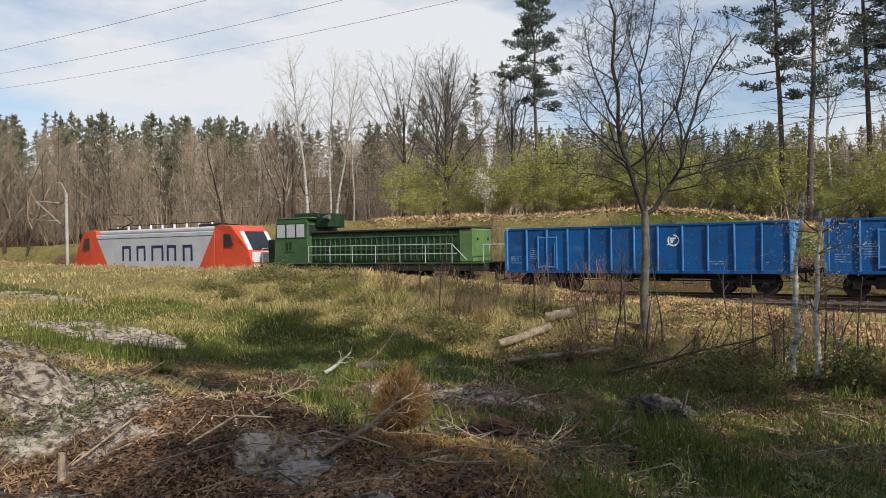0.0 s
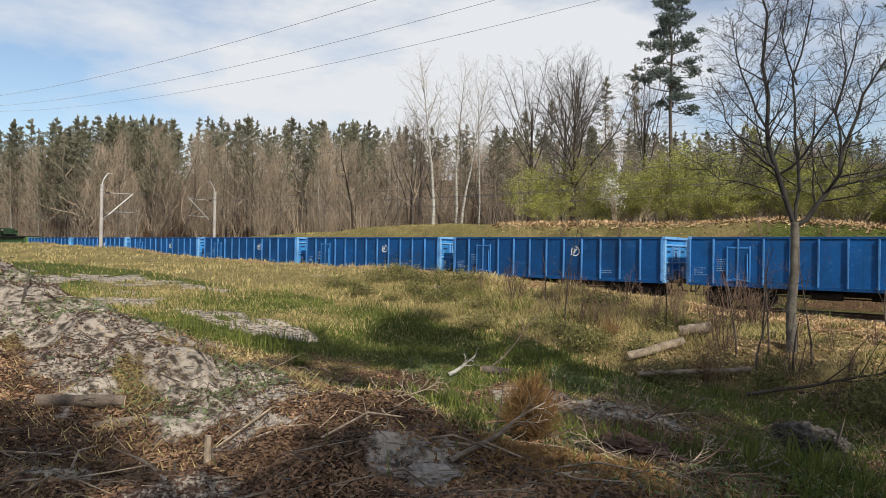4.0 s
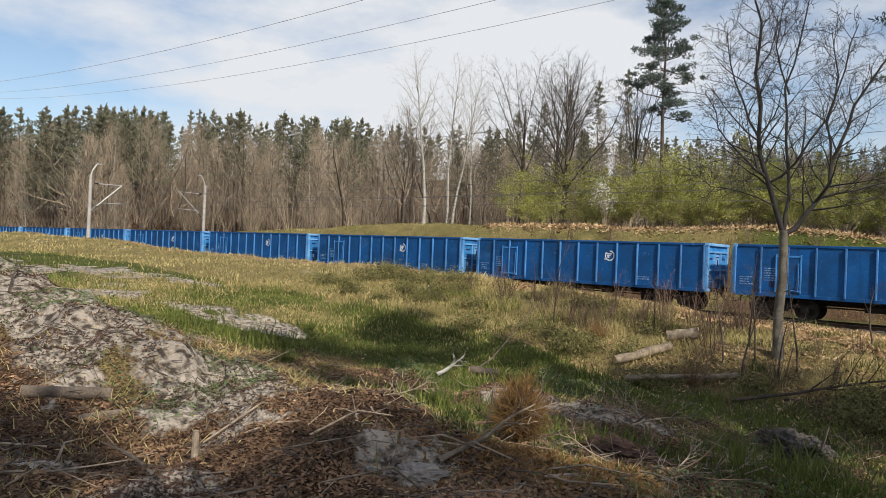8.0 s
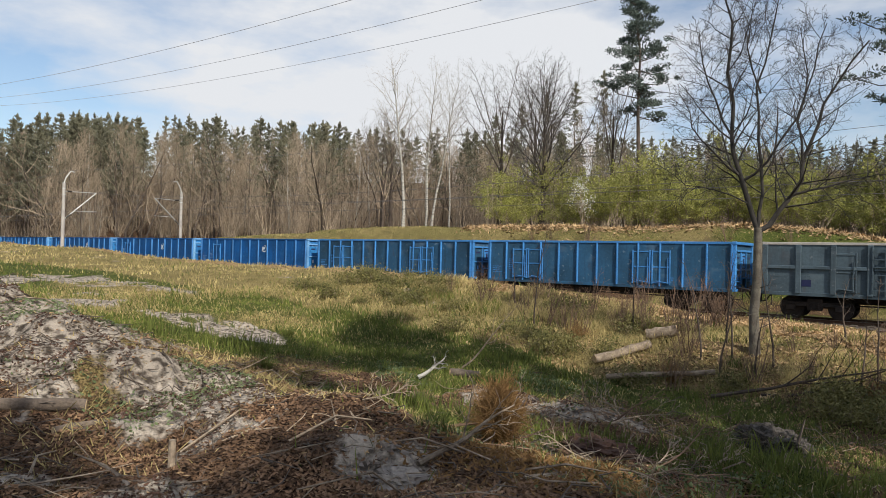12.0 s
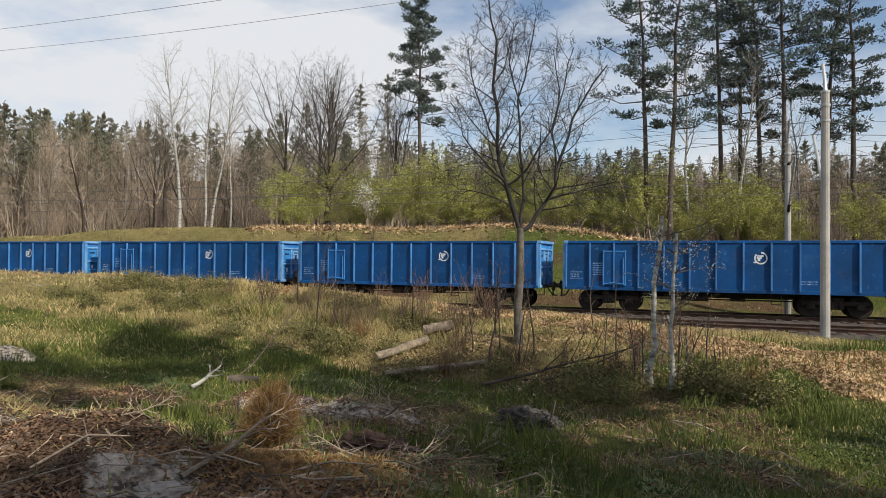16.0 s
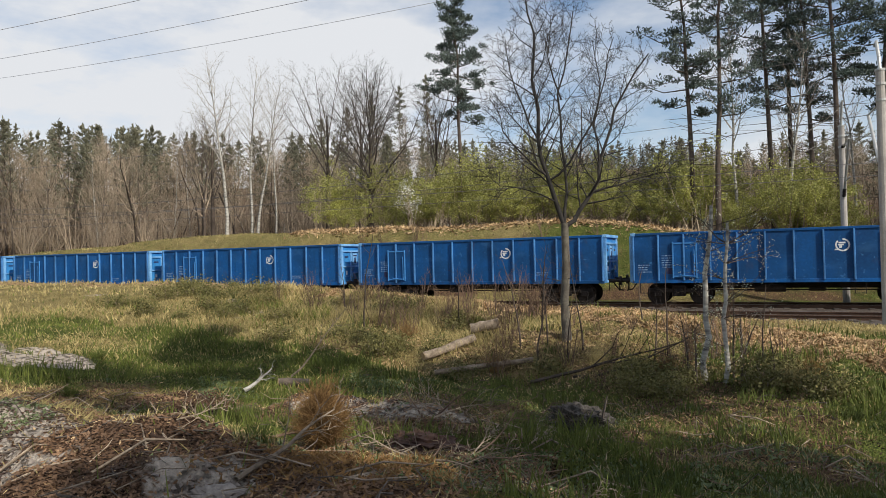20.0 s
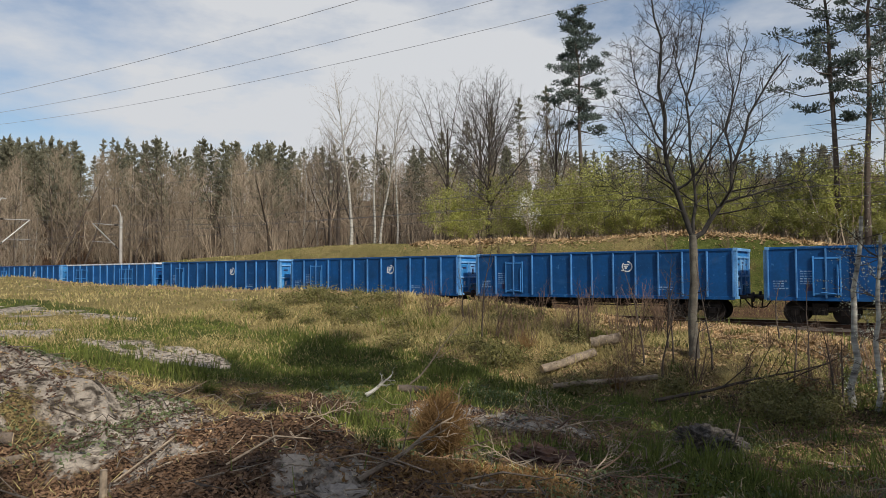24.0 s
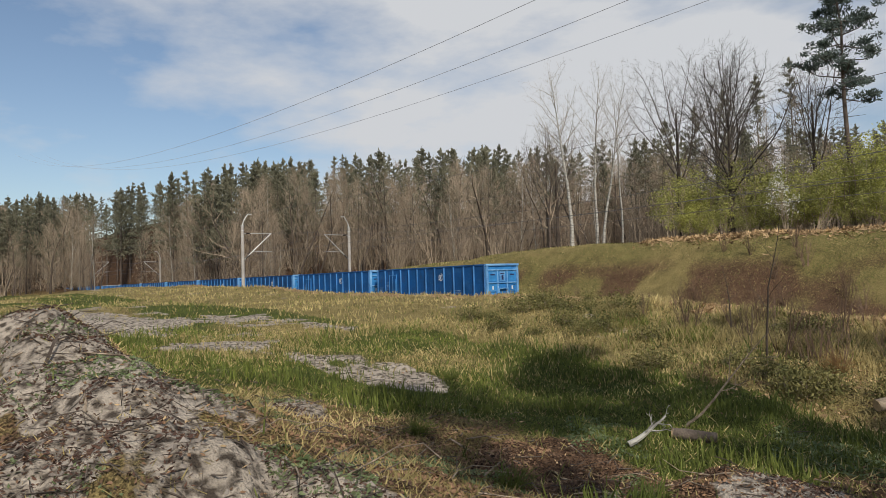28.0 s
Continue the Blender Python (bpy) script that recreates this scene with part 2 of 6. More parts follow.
BLOSSOM = material("white_blossom", (0.80, 0.80, 0.72), 0.7, 0.1, 1, 0, fine=8, trans=0.3)
GRASS = material("green_grass", (0.165, 0.190, 0.038), 0.75, 0.55, 0.5, 0, other=(0.045, 0.066, 0.014), fine=7, trans=0.15)
STRAW = material("dry_grass", (0.50, 0.40, 0.18), 0.85, 0.4, 0.6, 0, other=(0.21, 0.17, 0.066), fine=7, trans=0.1)
LITTER = material("dry_leaves", (0.31, 0.185, 0.105), 0.85, 0.55, 1.1, 0, other=(0.042, 0.025, 0.017), fine=5)
STRIP_LEAF = material("pale_dry_leaves", (0.56, 0.395, 0.215), 0.85, 0.45, 1.1, 0, other=(0.22, 0.14, 0.072), fine=5)
WOOD_CUT = material("cut_wood", (0.48, 0.35, 0.20), 0.8, 0.2, 3, 0.3, fine=30)
LOG_BARK = material("pale_log_bark", (0.36, 0.285, 0.205), 0.9, 0.35, 6, 0.8, other=(0.12, 0.09, 0.066), fine=30, each=0.2)
# ---- building helpers ----
def link_mesh(name, verts, faces, mats, parent=None, smooth=False, index=None):
    me = bpy.data.meshes.new(name)
    V, F = np.asarray(verts, dtype=np.float32).reshape(-1, 3), np.asarray(faces, dtype=np.int32)
    me.vertices.add(len(V))
    me.vertices.foreach_set("co", V.ravel())
    me.loops.add(F.size)
    me.loops.foreach_set("vertex_index", F.ravel())
    me.polygons.add(len(F))
    me.polygons.foreach_set("loop_start", np.arange(0, F.size, F.shape[1], dtype=np.int32))
    for m in (mats if isinstance(mats, (list, tuple)) else [mats]):
        me.materials.append(m)
    if index is not None:
        me.polygons.foreach_set("material_index", np.asarray(index, dtype=np.int32))
    me.polygons.foreach_set("use_smooth", np.full(len(F), bool(smooth)))
    me.update(calc_edges=True)
    ob = new(name, me)
    ob.parent = parent
    return ob


def part(name, bm, mat, parent, label="", at=None, smooth=False):
    me = bpy.data.meshes.new(name)
    bm.normal_update()
    bm.to_mesh(me)
    bm.free()
    me.materials.append(mat)
    if smooth:
        me.polygons.foreach_set("use_smooth", np.ones(len(me.polygons), dtype=bool))
    ob = new(name, me)
    ob.parent = parent
    if at is not None:
        ob.matrix_basis = at
    return tagged(ob, label)


def again(ob, at, parent=None):
    """Another piece on the same mesh."""
    o = ob.copy()
    scene.collection.objects.link(o)
    o.parent = parent or ob.parent
    o.matrix_basis = at
    return o


def box(bm, x0, x1, y0, y1, z0, z1, bevel=0.0):
    r = bmesh.ops.create_cube(bm, size=1.0)
    for v in r["verts"]:
        v.co = Vector(((x0 + x1) / 2 + v.co.x * (x1 - x0), (y0 + y1) / 2 + v.co.y * (y1 - y0), (z0 + z1) / 2 + v.co.z * (z1 - z0)))
    if bevel:
        edges = list({e for v in r["verts"] for e in v.link_edges})
        bmesh.ops.bevel(bm, geom=edges, offset=bevel, segments=1, affect="EDGES")
    return bm


def rod(bm, a, b, r0, r1=None, n=8):
    a, b = Vector(a), Vector(b)
    d = b - a
    r1 = r0 if r1 is None else r1
    bmesh.ops.create_cone(bm, cap_ends=True, segments=n, radius1=r0, radius2=max(r1, 1e-4), depth=d.length,
                          matrix=Matrix.Translation((a + b) / 2) @ d.to_track_quat("Z", "Y").to_matrix().to_4x4())
    return bm


def B(*boxes, bevel=0.0):
    bm = bmesh.new()
    for b in boxes:
        box(bm, *b, bevel=bevel)
    return bm


def R(*rods, n=8):
    bm = bmesh.new()
    for r in rods:
        rod(bm, *r, n=n)
    return bm


def prism(bm, outline, y0, y1):
    """Extrudes an outline in x, z from y0 to y1."""
    a = [bm.verts.new((x, y0, z)) for x, z in outline]
    b = [bm.verts.new((x, y1, z)) for x, z in outline]
    bm.faces.new(a)
    bm.faces.new(b[::-1])
    for i in range(len(a)):
        j = (i + 1) % len(a)
        bm.faces.new((a[j], a[i], b[i], b[j]))
    bmesh.ops.recalc_face_normals(bm, faces=bm.faces[:])
    return bm


def holder(name, at, label, category, group=""):
    ob = new(name)
    ob.empty_display_size = 0.3
    ob.matrix_basis = at
    return tagged(ob, label, category, group)


def sst(a, b, v):
    t = np.clip((v - a) / (b - a), 0, 1)
    return t * t * (3 - 2 * t)


LATTICE = np.random.RandomState(5).rand(256, 256)


def vnoise(x, y, scale, shift=0.0):
    """Smooth noise from 0 to 1 over the plan."""
    u, v = np.asarray(x, float) / scale + 100 + shift, np.asarray(y, float) / scale + 100 + 1.7 * shift
    i, j = np.floor(u).astype(int), np.floor(v).astype(int)
    f, g = u - i, v - j
    f, g = f * f * (3 - 2 * f), g * g * (3 - 2 * g)
    L = lambda p, q: LATTICE[p % 256, q % 256]
    return (L(i, j) * (1 - f) + L(i + 1, j) * f) * (1 - g) + (L(i, j + 1) * (1 - f) + L(i + 1, j + 1) * f) * g


def near_segment(x, y, a, b, w, taper=1.0):
    """A soft ridge along a line in the plan; its height goes from 1 at a to taper at b."""
    ax, ay = a
    dx, dy = b[0] - ax, b[1] - ay
    t = np.clip(((x - ax) * dx + (y - ay) * dy) / (dx * dx + dy * dy), 0, 1)
    d2 = (x - ax - t * dx) ** 2 + (y - ay - t * dy) ** 2
    return np.exp(-d2 / (w * w)) * (1 + (taper - 1) * t)


# ---- ground ----
TRACK_FAR, TRACK_NEAR = 32.57, 27.6      # centre lines; the train runs on the far one


def strip_line(x):
    """Plan line of the heap of pale dry leaves beside the railway."""
    return 21.6 - 5.2 * np.exp((np.asarray(x, float) - 4.0) / 7.0)


def wood_depth(x, y):
    """How far a place lies inside the wood that curves round the meadow; negative in the open."""
    x, y = np.asarray(x, float), np.asarray(y, float)
    b = np.degrees(np.arctan2(-x, y))
    edge = np.interp(b, [-60, -20, 0, 30, 45, 60, 72, 80, 95, 130], [75, 66, 66, 72, 80, 92, 104, 106, 106, 90])
    return np.hypot(x, y) - edge


def height(x, y):
    x, y = np.asarray(x, float), np.asarray(y, float)
    rise = lambda v: np.where(v < 0, 1 - np.exp(np.minimum(v, 0) / 24.0), -0.004 * v)
    zn = 0.62 + 0.75 * rise(x)
    zs = -0.30 + 2.2 * rise(x + 4.0) + 0.1 * sst(4, 14, x)
    zb = 0.20 + 1.85 * rise(x) - 0.26 * sst(-5, 2, x) + 0.35 * sst(-30, -60, x)
    zf = 2.2 + 2.2 * sst(12, -16, x) - 1.2 * sst(-36, -75, x)
    z = zn + (zs - zn) * sst(3.0, 10.5, y)
    z = z + (zb - zs) * sst(12.5, 20.5, y)
    z = z + (-0.22 - zb) * sst(21.8, 24.6, y)
    z = z + (zf + 0.22) * sst(36.2, 43.0, y)
    z = z + 0.14 * np.exp(-((y - 43.3) / 0.7) ** 2) * sst(-34, -26, x) * sst(7, 1, x)
    lane = 1 - sst(15, 22, y) * (1 - sst(38, 44, y))
    z = z + lane * 0.24 * np.clip(wood_depth(x, y) - 4, 0, 58)
    # spoil heaps and hummocks
    z = z + 1.22 * near_segment(x, y, (-13.0, 3.5), (-6.0, 4.0), 1.05, 0.10)
    z = z - 0.15 * near_segment(x, y, (-9.0, 1.4), (-5.5, 2.5), 0.8)
    z = z + 0.34 * near_segment(x, y, (-6.0, 8.6), (-3.4, 7.6), 0.65, 1.1)
    z = z + 0.20 * near_segment(x, y, (-4.6, 3.9), (-2.6, 3.6), 0.8)
    z = z + 0.25 * near_segment(x, y, (-3.1, 6.6), (-1.6, 6.9), 0.7)
    z = z + 0.32 * near_segment(x, y, (-5.6, 15.9), (-3.0, 16.2), 1.1)
    z = z - 0.15 * near_segment(x, y, (-7.4, 13.8), (-5.0, 13.0), 0.9)
    z = z + 0.12 * np.exp(-((y - strip_line(x)) / 1.1) ** 2) * sst(-60, -25, x)
    rough = 1 - sst(22.5, 24.0, y) * (1 - sst(36.5, 39, y))
    near = np.exp(-(x * x + y * y) / 900.0)
    z = z + rough * (0.5 * (vnoise(x, y, 9) - 0.5) * sst(4, 14, np.hypot(x, y)) + 0.22 * (vnoise(x, y, 2.3, 7) - 0.5) + near * 0.16 * (vnoise(x, y, 0.75, 3) - 0.5) + near * 0.13 * (vnoise(x, y, 0.3, 9) - 0.5) + 0.16 * sst(9.5, 7, np.hypot(x, y)) * (vnoise(x, y, 0.42, 19) - 0.5) - 0.30 * near_segment(x, y, (-14.0, 3.2), (-5.8, 3.8), 1.3) * np.abs(vnoise(x + 0.5 * y, y, 0.34, 27) - 0.5) + 0.35 * near_segment(x, y, (-14.0, 3.3), (-6.5, 3.9), 1.2) * (vnoise(x, y, 0.55, 15) - 0.5))
    return z


def masks(x, y):
    """Plan of the ground cover: bare sand, green grass, dry litter."""
    n1, n2 = vnoise(x, y, 1.6, 11), vnoise(x, y, 0.6, 21)
    edge = 0.55 * (n1 - 0.5) + 0.45 * (n2 - 0.5)
    blob = lambda px, py, rx, ry: 1 - np.hypot((x - px) / rx, (y - py) / ry)
    sand = np.maximum.reduce([
        1.45 * near_segment(x, y, (-15.0, 3.2), (-5.7, 3.85), 1.12) - 0.55 - 0.55 * sst(0.52, 0.68, vnoise(x, y, 0.55, 23)) - 0.35 * sst(3.0, 2.0, y) * sst(0.35, 0.6, vnoise(x, y, 1.1, 29)),
        1.1 * near_segment(x, y, (-26.0, 7.6), (-13.5, 9.3), 1.1) - 0.62,
        blob(-11.2, 6.2, 0.7, 0.4) + 0.2, 1.35 * near_segment(x, y, (-5.4, 8.4), (-3.5, 7.6), 0.7) - 0.55,
        blob(-3.3, 3.5, 0.6, 0.35) - 0.25, blob(-26, 12, 5, 2) - 0.35, np.where(blob(-4.6, 3.0, 3.2, 1.3) > 0, 1.7 * vnoise(x, y, 0.42, 33) - 1.32, -1.0), blob(-30, 7, 9, 3) - 0.1])
    sand = sst(-0.08, 0.22, sand + edge * (0.9 + 0.9 * sst(-10, -14, x))) * sst(20, 17, y)
    crest = sst(-0.1, 0.3, 0.55 - np.abs(y - 43.4) / 1.0 + edge * 1.8) * sst(-36, -26, x) * sst(8, 0, x) * sst(1.3, 0.6, np.abs(y - 43.4))
    strip = sst(-0.1, 0.35, 1.0 - np.abs(y + 0.7 * sst(-1, 4, x) - strip_line(x)) / (1.1 + 1.4 * sst(-8, 4, x)) + edge * 1.1)
    litter = np.maximum.reduce([
        sst(-0.15, 0.4, blob(-3.7, 3.2, 2.6, 1.5) + edge * 1.3),
        0.8 * sst(-0.1, 0.5, blob(-5.2, 3.2, 2.4, 1.9) + edge * 1.3),
        0.45 * sst(0.22, 0.5, near_segment(x, y, (-15.0, 3.0), (-6.2, 3.8), 1.25) + edge * 0.5),
        0.95 * sst(-0.1, 0.4, blob(-7.0, 7.7, 2.1, 1.1) + edge * 1.5),
        0.9 * sst(-0.1, 0.4, blob(-8.6, 1.9, 4.6, 1.5) + edge * 1.3),
        0.9 * sst(-0.1, 0.5, blob(-2.6, 5.2, 1.6, 1.5) + edge * 1.3),
        0.9 * sst(-0.1, 0.4, blob(-3.2, 7.3, 1.2, 0.9) + edge * 1.3),
        0.4 * sst(-0.2, 0.5, blob(-3.8, 15.0, 3.6, 1.9) + edge * 1.5),
        0.6 * sst(0.5, 0.72, vnoise(x, y, 2.4, 31)) * sst(20, 12, y) * sst(-14, -9, x)])
    litter = np.maximum(litter, sst(45.5, 50, y) * 0.8)
    right = sst(0.0, 1.6, x + 2.2 + 0.5 * (y - 4.5)) * sst(14.5, 13.0, y)
    green = sst(0.15, 0.6, 0.42 + 0.9 * (vnoise(x, y, 3.5, 41) - 0.5) - 0.9 * litter + 0.55 * np.exp(-((y - 11.6) / 2.0) ** 2) * sst(-17, -10, x) + 0.6 * right + 0.5 * np.clip(blob(-9.0, 5.9, 3.4, 2.2), 0, 1) + 0.12 * sst(38, 41, y) * sst(43.5, 42, y))
    green = np.where((y > 14) & (y < 30), np.clip(green * (0.35 + 0.65 * sst(-3.5, -0.5, x)) + 0.55 * sst(-2.2, 0.3, x) * sst(19, 17, y), 0, 1), green)
    strip = np.maximum(strip, crest)
    green = green * (1 - 0.6 * sst(-9, -14, x) * sst(13, 15, y))
    litter = np.maximum(litter, 0.9 * sst(-4, 2, wood_depth(x, y)))
    litter = np.maximum(litter, 0.8 * sst(36, 37, y) * sst(41.5, 39.5, y) * sst(0.3, 0.6, n1 * 0.6 + 0.4 * vnoise(x, y, 6, 55)))
    return sand, green, litter, strip


def grow_lines(lo, hi, step, far_lo, far_hi):
    mid = list(np.arange(lo, hi + 1e-6, step))
    up, s = [], step
    while (up[-1] if up else mid[-1]) < far_hi:
        s *= 1.11
        up.append((up[-1] if up else mid[-1]) + s)
    dn, s = [], step
    while (dn[-1] if dn else mid[0]) > far_lo:
        s *= 1.11
        dn.append((dn[-1] if dn else mid[0]) - s)
    return np.array(dn[::-1] + mid + up)


def ground_material():
    m = bpy.data.materials.new("meadow_ground")
    m.use_nodes = True
    n, l = m.node_tree.nodes, m.node_tree.links
    b = n["Principled BSDF"]
    b.inputs["Roughness"].default_value, b.inputs["Specular IOR Level"].default_value = 0.95, 0.1
    at = n.new("ShaderNodeAttribute")
    at.attribute_name = "cover"
    sep = n.new("ShaderNodeSeparateColor")
    l.new(at.outputs["Color"], sep.inputs["Color"])
    co = n.new("ShaderNodeTexCoord")

    def tex(scale, detail=6):
        t = n.new("ShaderNodeTexNoise")
        t.inputs["Scale"].default_value, t.inputs["Detail"].default_value = scale, detail
        l.new(co.outputs["Object"], t.inputs["Vector"])
        return t.outputs["Fac"]

    def two(c1, c2, fac, lo=0.38, hi=0.62):
        r = n.new("ShaderNodeValToRGB")
        r.color_ramp.elements[0].position, r.color_ramp.elements[1].position = lo, hi
        r.color_ramp.elements[0].color, r.color_ramp.elements[1].color = (*c1, 1), (*c2, 1)
        l.new(fac, r.inputs["Fac"])
        return r.outputs["Color"]

    def over(a, bb, fac):
        x = n.new("ShaderNodeMix")
        x.data_type = "RGBA"
        l.new(a, x.inputs["A"])
        l.new(bb, x.inputs["B"])
        l.new(fac, x.inputs["Factor"])
        return x.outputs["Result"]

    def broken(fac, noise_out, width=0.35):
        """A cover's edge broken up by grain."""
        a = n.new("ShaderNodeMath")
        a.operation = "ADD"
        l.new(fac, a.inputs[0])
        l.new(noise_out, a.inputs[1])
        r = n.new("ShaderNodeMapRange")
        r.inputs["From Min"].default_value, r.inputs["From Max"].default_value = 1.0 - width / 2, 1.0 + width / 2
        l.new(a.outputs[0], r.inputs["Value"])
        return r.outputs["Result"]

    fine, mid, coarse = tex(38, 5), tex(9, 6), tex(1.3, 5)
    dry = two((0.10, 0.078, 0.034), (0.34, 0.27, 0.11), fine)
    green = two((0.026, 0.036, 0.009), (0.125, 0.145, 0.034), fine)
    litter = two((0.022, 0.014, 0.010), (0.19, 0.112, 0.066), fine)
    sand = two((0.080, 0.064, 0.050), (0.46, 0.395, 0.32), mid, 0.37, 0.56)
    strip = two((0.14, 0.09, 0.045), (0.46, 0.315, 0.165), mid)
    c = over(dry, green, broken(sep.outputs["Green"], mid, 0.5))
    c = over(c, litter, broken(sep.outputs["Blue"], mid, 0.5))
    c = over(c, strip, broken(at.outputs["Alpha"], mid, 0.4))
    c = over(c, sand, broken(sep.outputs["Red"], mid, 0.4))
    h = n.new("ShaderNodeHueSaturation")
    v = n.new("ShaderNodeMapRange")
    v.inputs["From Min"].default_value, v.inputs["From Max"].default_value = 0.3, 0.7
    v.inputs["To Min"].default_value, v.inputs["To Max"].default_value = 0.75, 1.2
    l.new(coarse, v.inputs["Value"])
    l.new(v.outputs["Result"], h.inputs["Value"])
    l.new(c, h.inputs["Color"])
    l.new(h.outputs["Color"], b.inputs["Base Color"])
    bp = n.new("ShaderNodeBump")
    bp.inputs["Strength"].default_value, bp.inputs["Distance"].default_value = 0.9, 0.06
    add = n.new("ShaderNodeMath")
    add.operation = "ADD"
    l.new(fine, add.inputs[0])
    l.new(mid, add.inputs[1])
    l.new(add.outputs[0], bp.inputs["Height"])
    l.new(bp.outputs["Normal"], b.inputs["Normal"])
    return m


def build_ground():
    gx, gy = grow_lines(-24, 8, 0.10, -1500, 1500), grow_lines(0.8, 24.5, 0.10, -1200, 1800)
    gx = np.unique(np.round(np.concatenate([gx[(gx < -75) | (gx > -24.01)], np.arange(-75, -24.3, 0.6)]), 3))
    gy = np.unique(np.round(np.concatenate([gy[(gy > 47.5) | (gy < 24.6)], np.arange(24.9, 47.5, 0.4)]), 3))
    X, Y = np.meshgrid(gx, gy)
    Z = height(X, Y)
    nx, ny = len(gx), len(gy)
    i = np.arange(nx * ny).reshape(ny, nx)
    faces = np.stack([i[:-1, :-1], i[:-1, 1:], i[1:, 1:], i[1:, :-1]], -1).reshape(-1, 4)
    ob = link_mesh("ground", np.stack([X, Y, Z], -1).reshape(-1, 3), faces, ground_material(), smooth=True)
    at = ob.data.color_attributes.new("cover", "FLOAT_COLOR", "POINT")
    at.data.foreach_set("color", np.stack([a.ravel() for a in masks(X.ravel(), Y.ravel())], -1).ravel())
    return tagged(ob, "uneven meadow of dry and green grass with sand heaps", "ground", kind="structure")


ground = build_ground()


# ---- railway ----
def railway(name, y, label):
    t = holder(name, pose(0, y, 0), label, "railway track")
    t["kind"] = "structure"
    rng = np.random.RandomState(int(y * 10))
    xs = np.concatenate([np.arange(-700, -30, 12.0), np.arange(-30, 30, 0.3), np.arange(30, 700, 12.0)])
    prof = [(-2.3, -0.42), (-1.9, -0.2), (-1.5, -0.16), (-1.1, -0.15), (-0.5, -0.16), (0, -0.15), (0.5, -0.16), (1.1, -0.15), (1.5, -0.16), (1.9, -0.2), (2.3, -0.42)]
    V = np.array([(x, p + rng.uniform(-.05, .05), q + rng.uniform(-.03, .03)) for x in xs for p, q in prof])
    k = len(prof)
    F = [(a * k + b, (a + 1) * k + b, (a + 1) * k + b + 1, a * k + b + 1) for a in range(len(xs) - 1) for b in range(k - 1)]
    tagged(link_mesh("ballast_bed", V.tolist(), F, BALLAST, t), "brown-grey crushed stone ballast")
    for s in (-1, 1):
        rl = part("rail", B((-700, 700, s * 0.753 - 0.036, s * 0.753 + 0.036, -0.035, -0.004), (-700, 700, s * 0.753 - 0.01, s * 0.753 + 0.01, -0.14, -0.035), (-700, 700, s * 0.753 - 0.07, s * 0.753 + 0.07, -0.165, -0.14)), RAIL_SIDE, t, "steel rail with rusty brown sides")
        part("rail_head", B((-700, 700, s * 0.753 - 0.03, s * 0.753 + 0.03, -0.004, 0.0)), STEEL, rl, "polished running surface")
    first = part("sleeper", B((-0.13, 0.13, -1.3, 1.3, -0.30, -0.115), bevel=0.02), SLEEPER, t, at=pose(-27, 0, 0))
    for j in range(1, 84):
        again(first, pose(-27 + 0.6 * j, rng.uniform(-.02, .02), rng.uniform(-.012, .008)))
    return t


railway("track_far", TRACK_FAR, "straight ballasted track that carries the train")
railway("track_near", TRACK_NEAR, "empty straight ballasted track beside the train")


def mast(x, y, side, base, top):
    """An overhead line mast; its bracket reaches over the track (side: +1 towards +y)."""
    t = holder("overhead_line_mast", pose(x, y, base), "pale concrete overhead line mast with a steel bracket", "mast", "masts along the railway")
    h = top - base
    part("pole", R(((0, 0, -1.2), (0, 0, h), 0.155, 0.125), n=12), CONCRETE, t, smooth=False)
    part("cap", R(((0, 0, h), (0, 0, h + 0.06), 0.145, 0.145), n=12), GALV, t, "steel pole cap")
    for zc in (0.45, 0.95):
        part("clamp", R(((0, 0, h - zc), (0, 0, h - zc + 0.08), 0.152, 0.152), n=12), GALV, t, "steel pole band")
    s = side
    bm = R(((0, 0, h), (0, s * 0.12, h + 0.45), 0.05), ((0, s * 0.12, h + 0.45), (0, s * 0.5, h + 1.05), 0.05), ((0, s * 0.5, h + 1.05), (0, s * 0.85, h + 1.0), 0.045))
    part("top_bracket", bm, GALV, t, "bent steel top bracket")
    part("stay_tube", R(((0, s * 0.15, 4.55 - base), (0, s * 2.65, 6.85 - base), 0.05)), GALV, t, "slanting steel tube")
    part("top_tube", R(((0, s * 0.15, 6.80 - base), (0, s * 2.65, 6.85 - base), 0.03)), GALV, t)
    part("steady_arm", R(((0, s * 0.9, 5.2 - base), (0, s * 2.7, 5.25 - base), 0.025)), GALV, t)
    for z0, y0 in ((4.62, 0.25), (6.80, 0.3)):
        bm = bmesh.new()
        for q in range(5):
            rod(bm, (0, s * (y0 + 0.07 * q), z0 - base + 0.065 * q * (z0 < 6)), (0, s * (y0 + 0.07 * q + 0.04), z0 - base + 0.04 + 0.065 * q * (z0 < 6)), 0.08, 0.06, 10)
        part("insulator", bm, RUST, t, "brown ribbed insulator")
    return t


MASTS_X = (67.5, 3.75, -60.2, -124.0, -188.0, -252.0)
for mx in MASTS_X:
    mast(mx, 24.95, 1, 0.0, 7.75 if mx > -10 else 7.45)
    mast(mx, 35.55, -1, -0.15, 7.75 if mx > -10 else 7.55)


